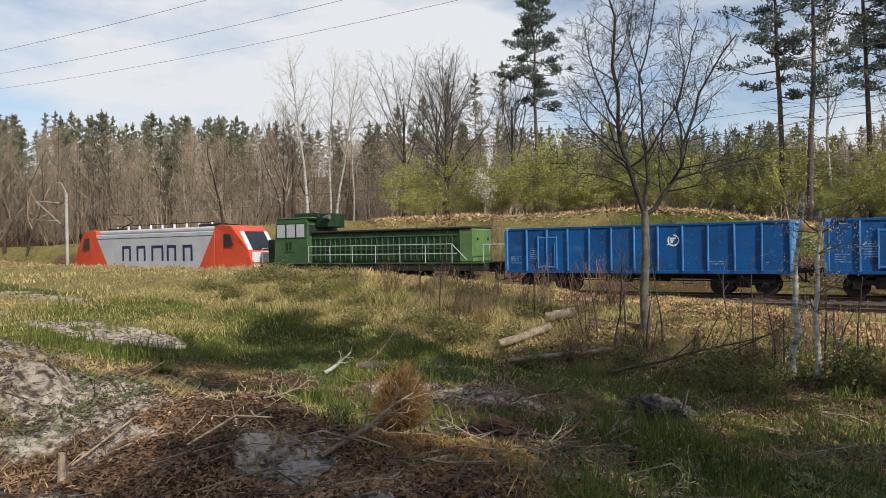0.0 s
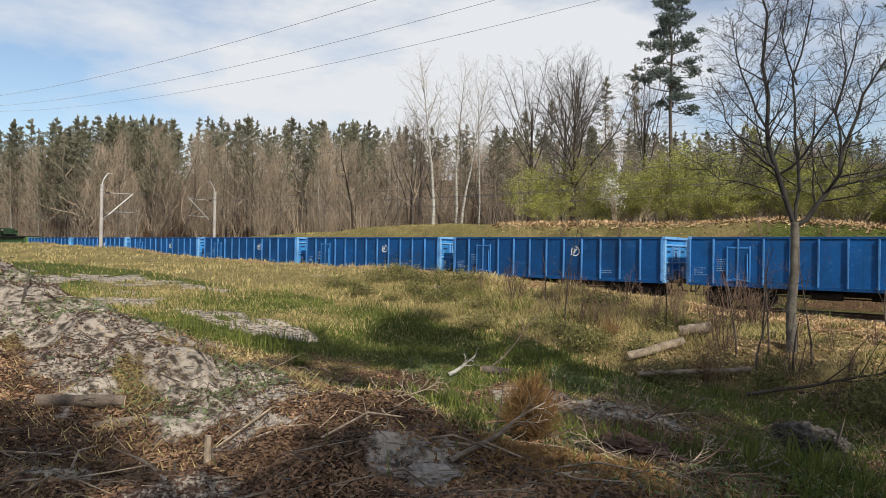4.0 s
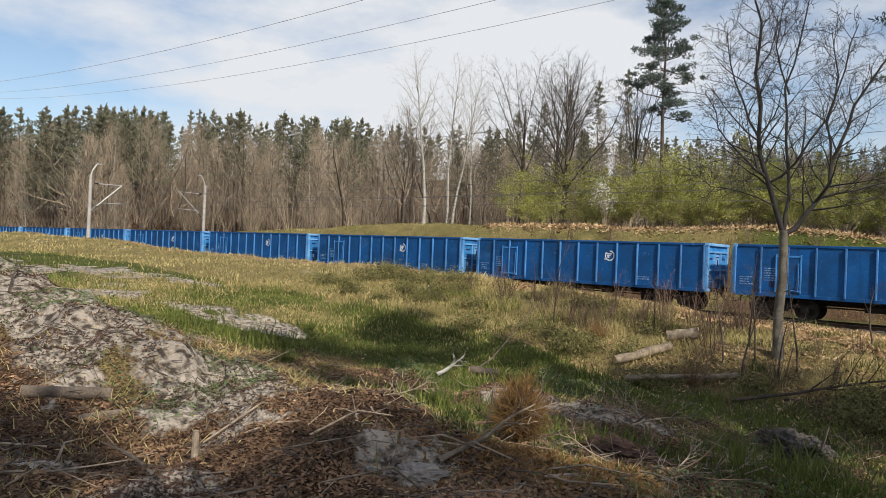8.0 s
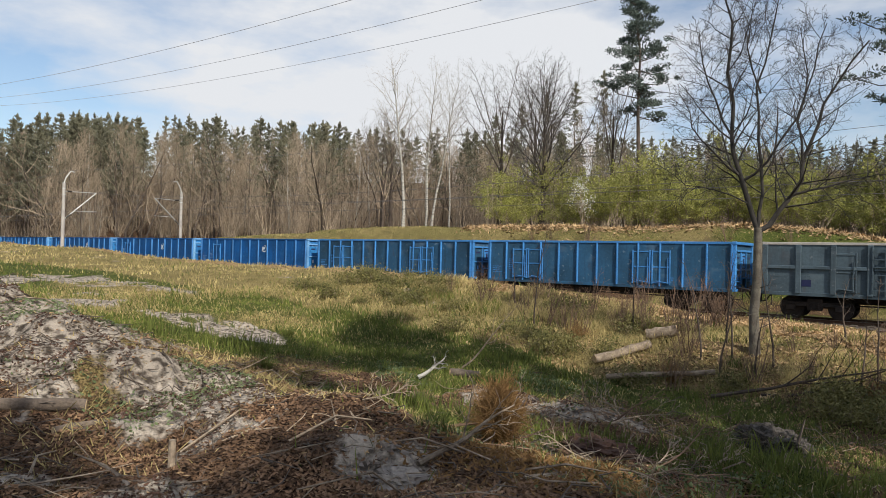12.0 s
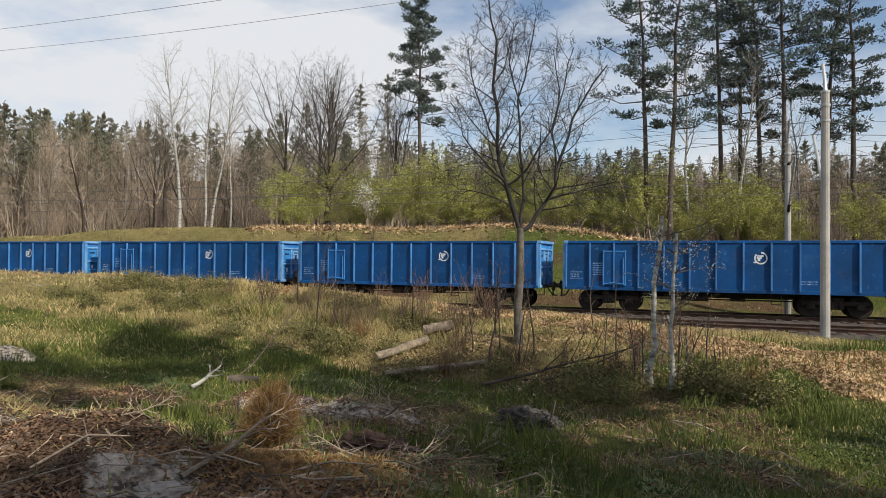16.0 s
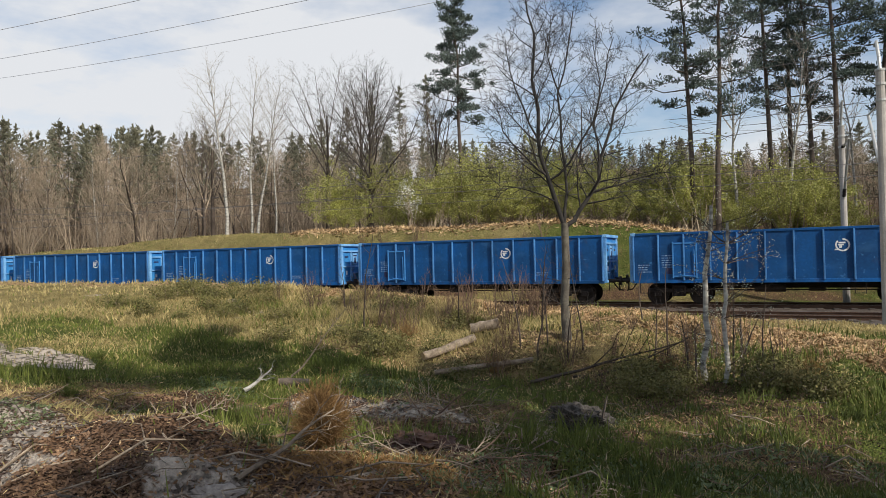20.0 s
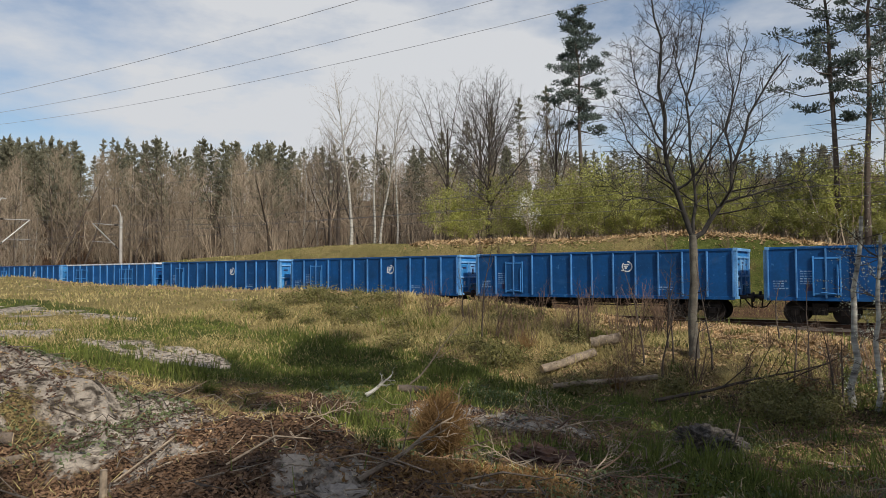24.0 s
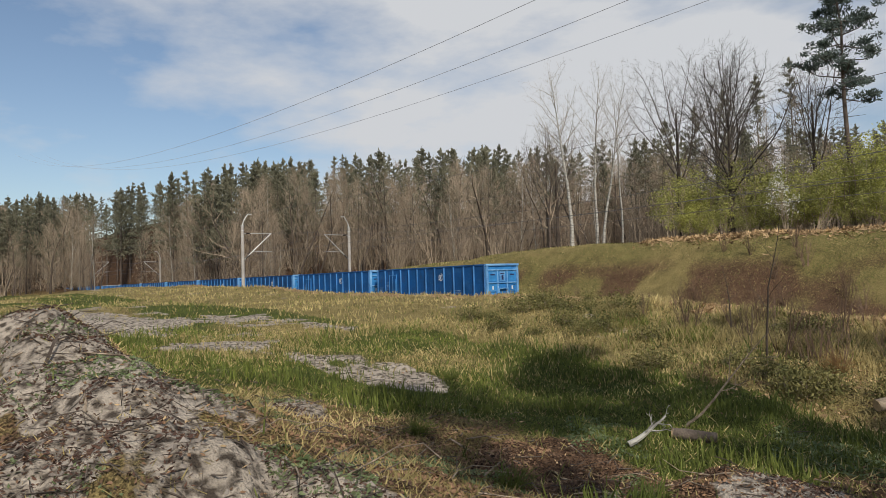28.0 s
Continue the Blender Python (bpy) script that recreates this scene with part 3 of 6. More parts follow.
def wire(name, pts, r, mat, label):
    V, F = [], []
    for x, y, z in pts:
        V += [(x, y - r, z - r * .6), (x, y + r, z - r * .6), (x, y, z + r)]
    for a in range(len(pts) - 1):
        for q in range(3):
            F.append((a * 3 + q, a * 3 + (q + 1) % 3, a * 3 + 3 + (q + 1) % 3, a * 3 + 3 + q))
    ob = link_mesh(name, V, F, mat)
    return tagged(ob, label, "overhead wire", "railway wires")


def sagging(xs, z, sag, y):
    pts = []
    for a, b in zip(xs[:-1], xs[1:]):
        for q in range(12):
            u = q / 12
            pts.append((a + (b - a) * u, y, z - sag * 4 * u * (1 - u)))
    return pts + [(xs[-1], y, z)]


SPANS = [131.0] + list(MASTS_X) + [-316.0, -380.0, -444.0, -508.0]
for yc in (TRACK_NEAR, TRACK_FAR):
    wire("contact_wire", sagging(SPANS, 5.2, 0.05, yc), 0.013, WIRE, "dark copper contact wire above the track")
    w = wire("carrying_wire", sagging(SPANS, 6.85, 1.15, yc), 0.013, WIRE, "dark sagging carrying wire above the track")
    bm = bmesh.new()
    for a, b in zip(SPANS[:6], SPANS[1:7]):
        for q in range(1, 9):
            u = q / 9
            rod(bm, (a + (b - a) * u, yc, 5.18), (a + (b - a) * u, yc, 6.85 - 1.15 * 4 * u * (1 - u)), 0.008, n=3)
    tagged(part("dropper", bm, WIRE, w), kind="stuff")
wire("feeder_wire", sagging(SPANS, 8.6, 0.7, 25.7), 0.011, WIRE, "dark feeder wire on the mast brackets")
wire("feeder_wire", sagging(SPANS, 8.6, 0.7, 34.8), 0.011, WIRE, "dark feeder wire on the mast brackets")
for yl in (41.7, 47.9, 53.4):
    pts = [(x, yl + 0.021 * x, 23.97 + (x + 40.1) ** 2 * 0.000423) for x in np.linspace(-330, 220, 90)]
    tagged(wire("power_line", pts, 0.026, LINE_WIRE, "thin grey high-voltage line across the sky"), category="power line", group="power lines")
# ---- the train ----
SCUFF = material("worn_white_lettering", (0.30, 0.42, 0.58), 0.7, 0.3, 6, 0, other=(0.05, 0.14, 0.32), fine=30, amount=0.6)
def bogie(parent, x, wheel_r=0.46, base=0.9):
    f = bmesh.new()
    for s in (-1, 1):
        box(f, x - 1.25, x + 1.25, s * 0.98 - 0.07, s * 0.98 + 0.07, 0.52, 0.70, 0.02)
        for w in (-base, base):
            box(f, x + w - 0.16, x + w + 0.16, s * 1.04 - 0.1, s * 1.04 + 0.1, 0.34, 0.60, 0.03)
        box(f, x - 0.28, x + 0.28, s * 0.98 - 0.1, s * 0.98 + 0.1, 0.36, 0.86, 0.03)
    box(f, x - 0.2, x + 0.2, -1.0, 1.0, 0.55, 0.85)
    b = part("bogie", f, RUST, parent, "dark rusty bogie frame")
    for w in (-base, base):
        bm = R(((x + w, -1.0, wheel_r), (x + w, 1.0, wheel_r), 0.08))
        for s in (-1, 1):
            rod(bm, (x + w, s * 0.68, wheel_r), (x + w, s * 0.815, wheel_r), wheel_r, wheel_r - 0.005, 20)
            rod(bm, (x + w, s * 0.66, wheel_r), (x + w, s * 0.69, wheel_r), wheel_r + 0.03, wheel_r + 0.03, 20)
        part("wheelset", bm, RUST, b, "dark steel wheelset")
    for s in (-1, 1):
        for w in (-0.14, 0.14):
            bm = R(((x + w, s * 1.1, 0.38), (x + w, s * 1.1, 0.68), 0.045))
            for q in range(4):
                rod(bm, (x + w, s * 1.1, 0.40 + q * 0.07), (x + w, s * 1.1, 0.44 + q * 0.07), 0.07, n=8)
            part("spring", bm, RUST, b)
    return b


def buffers(parent, half, z=1.06, mat=None):
    for e in (-1, 1):
        for s in (-1, 1):
            part("buffer", R(((e * half, s * 0.875, z), (e * (half + 0.38), s * 0.875, z), 0.09), ((e * (half + 0.38), s * 0.875, z), (e * (half + 0.60), s * 0.875, z), 0.065), ((e * (half + 0.58), s * 0.875, z), (e * (half + 0.615), s * 0.875, z), 0.22), n=12), RUST, parent, "dark round buffer")
        bm = R(((e * half, 0, z - 0.02), (e * (half + 0.45), 0, z - 0.06), 0.05), ((e * (half + 0.40), 0, z - 0.05), (e * (half + 0.42), 0, z - 0.5), 0.035))
        part("coupling", bm, RUST, parent, "hanging screw coupling")
        pts = [(e * (half + 0.05), 0.35, z - 0.1), (e * (half + 0.3), 0.36, z - 0.45), (e * (half + 0.55), 0.33, z - 0.5)]
        part("brake_hose", R((pts[0], pts[1], 0.03), (pts[1], pts[2], 0.03), n=6), RUST, parent, "black brake hose")


HB = 6.4          # half of the wagon body
BAYS = 12


def underframe(t, paint):
    part("underframe", B((-HB, HB, -1.28, 1.28, 0.97, 1.16), bevel=0.02), paint, t)
    part("floor_plate", B((-HB + .05, HB - .05, -1.36, 1.36, 1.17, 1.21)), RUST, t)
    part("centre_sill", B((-HB + 1, HB - 1, -0.25, 0.25, 0.72, 0.97)), RUST, t)
    for x in (-4.5, 4.5):
        bogie(t, x)
    buffers(t, HB)
    part("brake_rod", R(((-3.2, -0.6, 0.62), (3.2, -0.6, 0.62), 0.03), ((-3.2, 0.6, 0.66), (3.2, 0.6, 0.66), 0.03)), RUST, t)
    part("air_tank", R(((-1.5, -0.7, 0.72), (-0.3, -0.7, 0.72), 0.19), n=14), RUST, t, "dark air tank")
    part("brake_cylinder", R(((0.6, 0.2, 0.72), (1.2, 0.2, 0.72), 0.2), n=14), RUST, t)
    for x, s in ((-HB + 0.5, -1), (HB - 0.5, 1), (2.3, -1)):
        part("step", B((x - .2, x + .2, s * 1.34 - .03, s * 1.34 + .03, 0.50, 0.53), (x - .2, x - .17, s * 1.34 - .02, s * 1.34 + .02, 0.50, 1.0), (x + .17, x + .2, s * 1.34 - .02, s * 1.34 + .02, 0.50, 1.0)), RUST, t, "steel footstep")


def open_wagon(x, paint, light, label, kind="plain", rim=None):
    t = holder("open_wagon", pose(x, TRACK_FAR, 0), label, "freight wagon", "wagons of the train")
    underframe(t, paint)
    top = 3.15
    for s in (-1, 1):
        y = s * 1.36
        wall = part("side_wall", B((-HB, HB, y - 0.03, y + 0.03, 1.0, top - 0.08)), paint, t)
        rr = part("top_rail", B((-HB - .03, HB + .03, y - 0.07, y + 0.08, top - 0.11, top), bevel=0.015), rim or paint, t)
        part("sill", B((-HB, HB, y + s * 0.03 - .035, y + s * 0.03 + .035, 0.95, 1.10), bevel=0.01), paint, t)
        post = None
        wide = 0.034 if kind != "heavy" else 0.10
        for q in range(BAYS + 1 if kind != "heavy" else 11):
            px = -HB + 0.06 + (2 * HB - 0.12) * q / (BAYS if kind != "heavy" else 10)
            yy = y + s * 0.075
            if post is None:
                post = part("post", B((-wide, wide, -0.055, 0.055, 1.06, top - 0.1), bevel=0.012), paint if kind == "heavy" else (BLUE_RIB_LIT if paint is BLUE else light), t, at=pose(px, yy, 0))
            else:
                again(post, pose(px, yy, 0), t)
        if kind == "heavy":
            part("waist_rail", B((-HB, HB, y + s * 0.07 - .05, y + s * 0.07 + .05, 2.05, 2.19), bevel=0.015), paint, t)
        # doors
        bay = (2 * HB - 0.12) / BAYS
        doors = [(-4.2, 1, 1.07)] if kind == "plain" else ([(-3.95, 2, 0.95), (2.75, 2, 0.95)] if kind == "doors" else [(-3.4, 1, 0.9)])
        for dx, leaves, w in doors:
            for k in range(leaves):
                x0 = dx * -s + (k - leaves / 2 + 0.5) * w
                yy = y + s * 0.065
                d = part("door", B((x0 - w / 2 + .03, x0 + w / 2 - .03, yy - .025, yy + .025, 1.16, 2.72), bevel=0.01), paint, t)
                fr = bmesh.new()
                for a in (x0 - w / 2 + .06, x0 + w / 2 - .06):
                    box(fr, a - .03, a + .03, yy + s * .02 - .03, yy + s * .02 + .03, 1.16, 2.74, 0.008)
                for zz in (1.24, 2.66) + ((1.95,) if kind != "plain" else ()):
                    box(fr, x0 - w / 2 + .09, x0 + w / 2 - .09, yy + s * .02 - .026, yy + s * .02 + .026, zz - .03, zz + .03, 0.008)
                part("door_frame", fr, light, d)
                part("door_bar", R(((x0 + w / 2 - .14, yy + s * .07, 1.2), (x0 + w / 2 - .14, yy + s * .07, 2.4), 0.02), ((x0 - .2, yy + s * .07, 1.3), (x0 + .3, yy + s * .07, 1.24), 0.022), n=6), light, d, "door locking bar")
        if kind == "heavy":
            lx = -2.2 * -s
            bm = bmesh.new()
            for zz in np.arange(1.3, 2.9, 0.3):
                box(bm, lx - .25, lx + .25, y + s * 0.16 - .02, y + s * 0.16 + .02, zz - .02, zz + .02)
            box(bm, lx - .28, lx - .24, y + s * 0.13 - .04, y + s * 0.13 + .04, 1.2, 3.0)
            box(bm, lx + .24, lx + .28, y + s * 0.13 - .04, y + s * 0.13 + .04, 1.2, 3.0)
            part("ladder", bm, light, t)
        # worn lettering kept as plain bars, and a round emblem
        rl = np.random.RandomState(4)
        bars = bmesh.new()
        for x0, z0, rows, wd in ((-5.15, 2.12, 6, 0.55), (-6.15, 1.72, 4, 0.5), (3.2, 1.45, 2, 0.6)):
            for r in range(rows):
                px = x0
                while px < x0 + wd * (0.75 + 0.25 * rl.rand()):
                    w = rl.uniform(0.05, 0.14)
                    box(bars, px, px + w, y + s * .033 - .003, y + s * .033 + .003, z0 - r * .1, z0 - r * .1 + .045)
                    px += w + 0.03
        tagged(part("lettering", bars, SCUFF if kind == "plain" else light, t, "worn pale lettering"), kind="stuff")
        part("plate", B((-4.95, -4.6, y + s * .032, y + s * .04, 1.35, 1.62)), NAVY, t, "dark label panel")
        if kind == "plain":
            em = bmesh.new()
            for a in range(16):
                if a in (4, 5):
                    continue
                a0, a1 = 2 * math.pi * a / 16, 2 * math.pi * (a + 1) / 16
                vs = [em.verts.new((1.72 + rr_ * math.cos(q), y + s * .037, 2.42 + rr_ * math.sin(q))) for rr_, q in ((.20, a0), (.26, a0), (.26, a1), (.20, a1))]
                em.faces.new(vs)
            for ex0, ex1, ez0, ez1 in ((1.58, 1.82, 2.48, 2.54), (1.56, 1.76, 2.40, 2.46), (1.60, 1.70, 2.30, 2.40), (1.44, 1.56, 2.22, 2.27)):
                box(em, ex0, ex1, y + s * .033 - .003, y + s * .033 + .003, ez0, ez1)
            part("emblem", em, WHITE_PAINT, t, "round white painted emblem")
    # plain blue wagons get the sun-brightened blues on both ends
    frame_paint = END_FRAME_LIT if kind == "plain" and paint is BLUE else light
    for e in (-1, 1):
        xe = e * HB
        part("end_wall", B((xe - 0.03, xe + 0.03, -1.33, 1.33, 1.0, top - 0.08)), BLUE_END_LIT if frame_paint is END_FRAME_LIT else paint, t)
        part("end_rail", B((xe - .06, xe + .14, -1.44, 1.44, top - 0.12, top + 0.012), bevel=0.015), rim or frame_paint, t)
        for yy in (-1.32, 1.32):
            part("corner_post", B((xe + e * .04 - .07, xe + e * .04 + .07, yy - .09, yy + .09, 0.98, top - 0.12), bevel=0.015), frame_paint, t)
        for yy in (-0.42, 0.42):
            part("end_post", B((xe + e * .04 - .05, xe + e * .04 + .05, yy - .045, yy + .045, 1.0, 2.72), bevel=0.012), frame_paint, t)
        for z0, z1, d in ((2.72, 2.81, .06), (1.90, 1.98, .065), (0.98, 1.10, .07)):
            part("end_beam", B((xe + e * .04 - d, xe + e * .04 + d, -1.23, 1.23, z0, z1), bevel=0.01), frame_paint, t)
        for yy in (-0.85, 0.85):
            pl = part("end_plate", B((xe + e * .035 - .012, xe + e * .035 + .012, yy - .32, yy + .32, 2.02, 2.62), bevel=0.01), BLUE_END_LIT if frame_paint is END_FRAME_LIT else paint, t, "pressed steel panel")
            part("slot", B((xe + e * .05 - .008, xe + e * .05 + .008, yy - .18, yy + .18, 2.42, 2.50)), NAVY, pl, "dark slot with worn lettering")
            part("hand_grip", R(((xe + e * .14, yy - .2, 1.42), (xe + e * .14, yy + .2, 1.42), .018), ((xe + e * .04, yy - .2, 1.42), (xe + e * .14, yy - .2, 1.42), .016), ((xe + e * .04, yy + .2, 1.42), (xe + e * .14, yy + .2, 1.42), .016), n=6), frame_paint, t)
            part("lug", B((xe + e * .05 - .03, xe + e * .05 + .03, yy - .05, yy + .05, 1.5, 1.72), bevel=0.008), WHITE_PAINT if kind == "plain" else light, t, "pale steel lug")
        mk = part("end_panel", B((xe + e * .05 - .012, xe + e * .05 + .012, -.24, .24, 2.03, 2.66), bevel=0.005), frame_paint, t, "pale panel with dark marks")
        part("mark", B((xe + e * .065 - .006, xe + e * .065 + .006, -.17, .17, 2.5, 2.56), (xe + e * .065 - .006, xe + e * .065 + .006, -.08, .08, 2.12, 2.42)), NAVY, mk, "dark marks")
        part("step_plate", B((xe + e * .14 - .1, xe + e * .14 + .1, -.36, .36, 1.55, 1.59), (xe + e * .08 - .03, xe + e * .08 + .03, -.36, -.32, 1.3, 1.55), (xe + e * .08 - .03, xe + e * .08 + .03, .32, .36, 1.3, 1.55)), frame_paint, t, "pale blue step plate")
    return t


def handrail(t, pts, posts, mat, base):
    bm = bmesh.new()
    for a, b in zip(pts[:-1], pts[1:]):
        rod(bm, a, b, 0.022, n=6)
    for x, y, z in posts:
        rod(bm, (x, y, base), (x, y, z), 0.02, n=6)
    return part("handrail", bm, mat, t, "thin pale handrail")


def diesel(x):
    """The green shunting engine: cab at its front (-x), a long hood behind."""
    t = holder("diesel_locomotive", pose(x, TRACK_FAR, 0), "green diesel shunting locomotive with a long grilled hood", "locomotive")
    half = 7.9
    part("frame", B((-half, half, -1.45, 1.45, 1.02, 1.40), bevel=0.03), RUST, t, "dark grimy main frame")
    part("walkway", B((-half, half, -1.52, 1.52, 1.42, 1.47)), GREEN_PAINT, t)
    # cab
    bm = bmesh.new()
    prism(bm, [(-6.7, 1.47), (-4.0, 1.47), (-4.0, 3.95), (-4.1, 4.1), (-6.45, 4.1), (-6.62, 3.0)], -1.45, 1.45)
    cab = part("cab", bm, GREEN_PAINT, t)
    part("roof", B((-6.55, -3.7, -1.4, 1.4, 4.1, 4.24), bevel=0.06), GREEN_PAINT, t)
    part("roof_box", B((-5.6, -3.6, -0.9, 0.9, 4.2, 4.5), (-3.98, -2.9, -0.75, 0.75, 3.6, 4.45), bevel=0.05), GREEN_DARK, t, "dark roof equipment box")
    part("horn", R(((-3.2, -0.9, 4.2), (-2.7, -0.9, 4.2), 0.07, 0.16), n=10), STEEL, t)
    for s in (-1, 1):
        for x0, x1 in ((-6.45, -5.75), (-5.65, -4.95), (-4.85, -4.2)):
            # near side: pale grey paint in place of glass, as a painted sky reflection
            w = part("window", B((x0, x1, s * 1.455 - .015, s * 1.455 + .015, 3.02, 3.82), bevel=0.01), GLASS if s > 0 else SILVER_PAINT, cab, "cab window, near side coloured pale for mirrored sky")
            part("window_frame", B((x0 - .04, x1 + .04, s * 1.46 - .015, s * 1.46 + .015, 3.82, 3.87), (x0 - .04, x1 + .04, s * 1.46 - .015, s * 1.46 + .015, 2.97, 3.02), (x0 - .04, x0, s * 1.46 - .015, s * 1.46 + .015, 3.02, 3.82), (x1, x1 + .04, s * 1.46 - .015, s * 1.46 + .015, 3.02, 3.82)), GREEN_DARK, w)
        part("rear_window", B((-4.0, -3.97, s * 1.0 - .3, s * 1.0 + .3, 3.1, 3.75)), GLASS, cab)
        part("emblem", B((-5.75, -5.55, s * 1.455 - .006, s * 1.455 + .006, 2.2, 2.7), (-5.45, -5.25, s * 1.455 - .006, s * 1.455 + .006, 2.3, 2.75), (-5.9, -5.0, s * 1.455 - .006, s * 1.455 + .006, 2.1, 2.16)), GREEN_DARK, cab, "dark emblem on the cab side")
        part("door", B((-4.12, -3.98, s * 0.75 - .3, s * 0.75 + .3, 1.5, 3.6)), GREEN_PAINT, cab)
    part("front_hood", B((-7.7, -6.7, -1.0, 1.0, 1.47, 2.95), bevel=0.06), GREEN_DARK, t)
    # hood with its row of grilles
    hood = part("hood", B((-3.98, 6.2, -1.05, 1.05, 1.47, 3.22), bevel=0.05), GREEN_DARK, t)
    part("hood_roof", B((-3.98, 7.0, -1.16, 1.16, 3.22, 3.36), bevel=0.05), RUST, t, "dark grey hood roof")
    part("hood_end", B((6.2, 7.05, -1.08, 1.08, 1.47, 3.24), bevel=0.06), GREEN_LIGHT, t, "light green hood end")
    for s in (-1, 1):
        rib = None
        for q in range(26):
            at = pose(-3.7 + 0.38 * q, s * 1.07, 0)
            if rib is None:
                rib = part("grille_rib", B((-.035, .035, -.025, .025, 1.6, 2.85), bevel=0.01), GREEN_PAINT, hood, at=at)
            else:
                again(rib, at, hood)
        part("grille_rail", B((-3.9, 6.1, s * 1.08 - .03, s * 1.08 + .03, 2.9, 2.98), (-3.9, 6.1, s * 1.08 - .03, s * 1.08 + .03, 2.2, 2.25)), GREEN_PAINT, hood)
        handrail(t, [(-3.9, s * 1.48, 2.45), (6.0, s * 1.48, 2.45), (6.9, s * 1.48, 1.6)], [(-3.9 + 1.65 * q, s * 1.48, 2.45) for q in range(7)], SILVER_PAINT, 1.45)
        handrail(t, [(-3.9, s * 1.48, 1.95), (6.3, s * 1.48, 1.95)], [], SILVER_PAINT, 1.45)
    for e in (-1, 1):
        handrail(t, [(e * (half - .1), -1.4, 2.4), (e * (half - .1), 1.4, 2.4)], [(e * (half - .1), q, 2.4) for q in (-1.4, -.7, .7, 1.4)], SILVER_PAINT, 1.45)
        for s in (-1, 1):
            part("steps", B((e * (half - .5) - .25, e * (half - .5) + .25, s * 1.4 - .1, s * 1.4 + .1, .45, .49), (e * (half - .5) - .25, e * (half - .5) + .25, s * 1.4 - .1, s * 1.4 + .1, .8, .84), (e * (half - .5) - .27, e * (half - .5) - .24, s * 1.4 - .1, s * 1.4 + .1, .45, 1.4)), RUST, t)
            part("headlight", R(((e * (half - .9), s * .6, 2.7), (e * (half - .8), s * .6, 2.7), .07), n=12), GLASS, t)
    part("fuel_tank", B((-1.8, 1.8, -1.35, 1.35, .45, 1.05), bevel=.1), RUST, t)
    for bx in (-4.4, 4.4):
        bogie(t, bx, 0.52, 1.25)
    buffers(t, half)
    return t


def electric(x):
    """The red and grey electric engine at the head of the train."""
    t = holder("electric_locomotive", pose(x, TRACK_FAR, 0), "electric locomotive, pale grey sides with orange-red ends", "locomotive")
    part("body", B((-6.5, 6.5, -1.46, 1.46, 1.05, 3.62), bevel=0.05), SILVER_PAINT, t)
    part("roof", B((-6.9, 6.9, -1.15, 1.15, 3.62, 3.95), bevel=0.12), SILVER_PAINT, t)
    part("skirt", B((-6.6, 6.6, -1.40, 1.40, 0.75, 1.06)), RUST, t)
    for e in (-1, 1):
        bm = bmesh.new()
        out = [(6.5, 0.7), (9.45, 0.7), (9.6, 1.5), (9.35, 2.3), (8.55, 3.55), (8.0, 3.9), (7.0, 4.0), (6.5, 3.9)]
        prism(bm, [(e * a, b) for a, b in out], -1.44, 1.44)
        for v in bm.verts:
            if abs(v.co.x) > 8.5:
                v.co.y *= 0.86
        c = part("cab", bm, RED_PAINT, t, "orange-red rounded cab")
        for s in (-1, 1):
            bm = bmesh.new()
            prism(bm, [(e * 6.5, 3.62), (e * 4.9, 1.05), (e * 6.5, 1.05)], s * 1.465 - .008, s * 1.465 + .008)
            part("red_wedge", bm, RED_PAINT, t, "orange-red slanting field")
            bm = bmesh.new()
            prism(bm, [(e * 7.35, 2.6), (e * 8.25, 2.6), (e * 7.95, 3.35), (e * 7.35, 3.4)], s * 1.45 - .012, s * 1.45 + .012)
            part("side_window", bm, GLASS, c, "dark cab side window")
            part("door", B((e * 6.95 - .35, e * 6.95 + .35, s * 1.45 - .01, s * 1.45 + .01, 1.2, 3.35), bevel=0.004), RED_PAINT, c)
            part("headlight", R(((e * 9.45, s * .95, 1.75), (e * 9.56, s * .95, 1.75), .14), n=12), WHITE_PAINT, c)
        bm = bmesh.new()
        prism(bm, [(e * 9.40, 2.34), (e * 8.62, 3.55), (e * 8.56, 3.5), (e * 9.34, 2.3)], -0.86, 0.86)
        part("windscreen", bm, GLASS, c, "dark sloping windscreen")
        bm = bmesh.new()
        prism(bm, [(e * 9.385, 2.33), (e * 8.60, 3.55), (e * 8.50, 3.5), (e * 9.28, 2.28)], -1.2, 1.2)
        part("windscreen_frame", bm, WHITE_PAINT, c, "white surround of the windscreen")
        part("nose", B((e * 9.50 - .09, e * 9.50 + .09, -1.0, 1.0, 0.95, 2.2), bevel=0.03), WHITE_PAINT, c, "white front panel")
    # large dark word on the side kept as plain blocks
    for s in (-1, 1):
        for k, w in enumerate((1.0, 1.0, 1.3, 1.0, 1.0)):
            x0 = (-3.3 + 1.66 * k) * (-s if s > 0 else 1)
            part("lettering", B((x0, x0 + .2, s * 1.465 - .006, s * 1.465 + .006, 1.65, 2.75), (x0 + .2, x0 + w - .02, s * 1.465 - .006, s * 1.465 + .006, 2.55, 2.75), (x0 + w - .2, x0 + w, s * 1.465 - .006, s * 1.465 + .006, 1.65, 2.55)), NAVY, t, "navy block of the large side lettering")
        part("side_line", B((-6.4, 6.4, s * 1.465 - .006, s * 1.465 + .006, 3.3, 3.34)), GLASS, t)
    for q in range(9):
        part("roof_insulator", R(((-5.2 + 1.3 * q, -.5, 3.95), (-5.2 + 1.3 * q, -.5, 4.25), .09, .07), n=8), WHITE_PAINT, t)
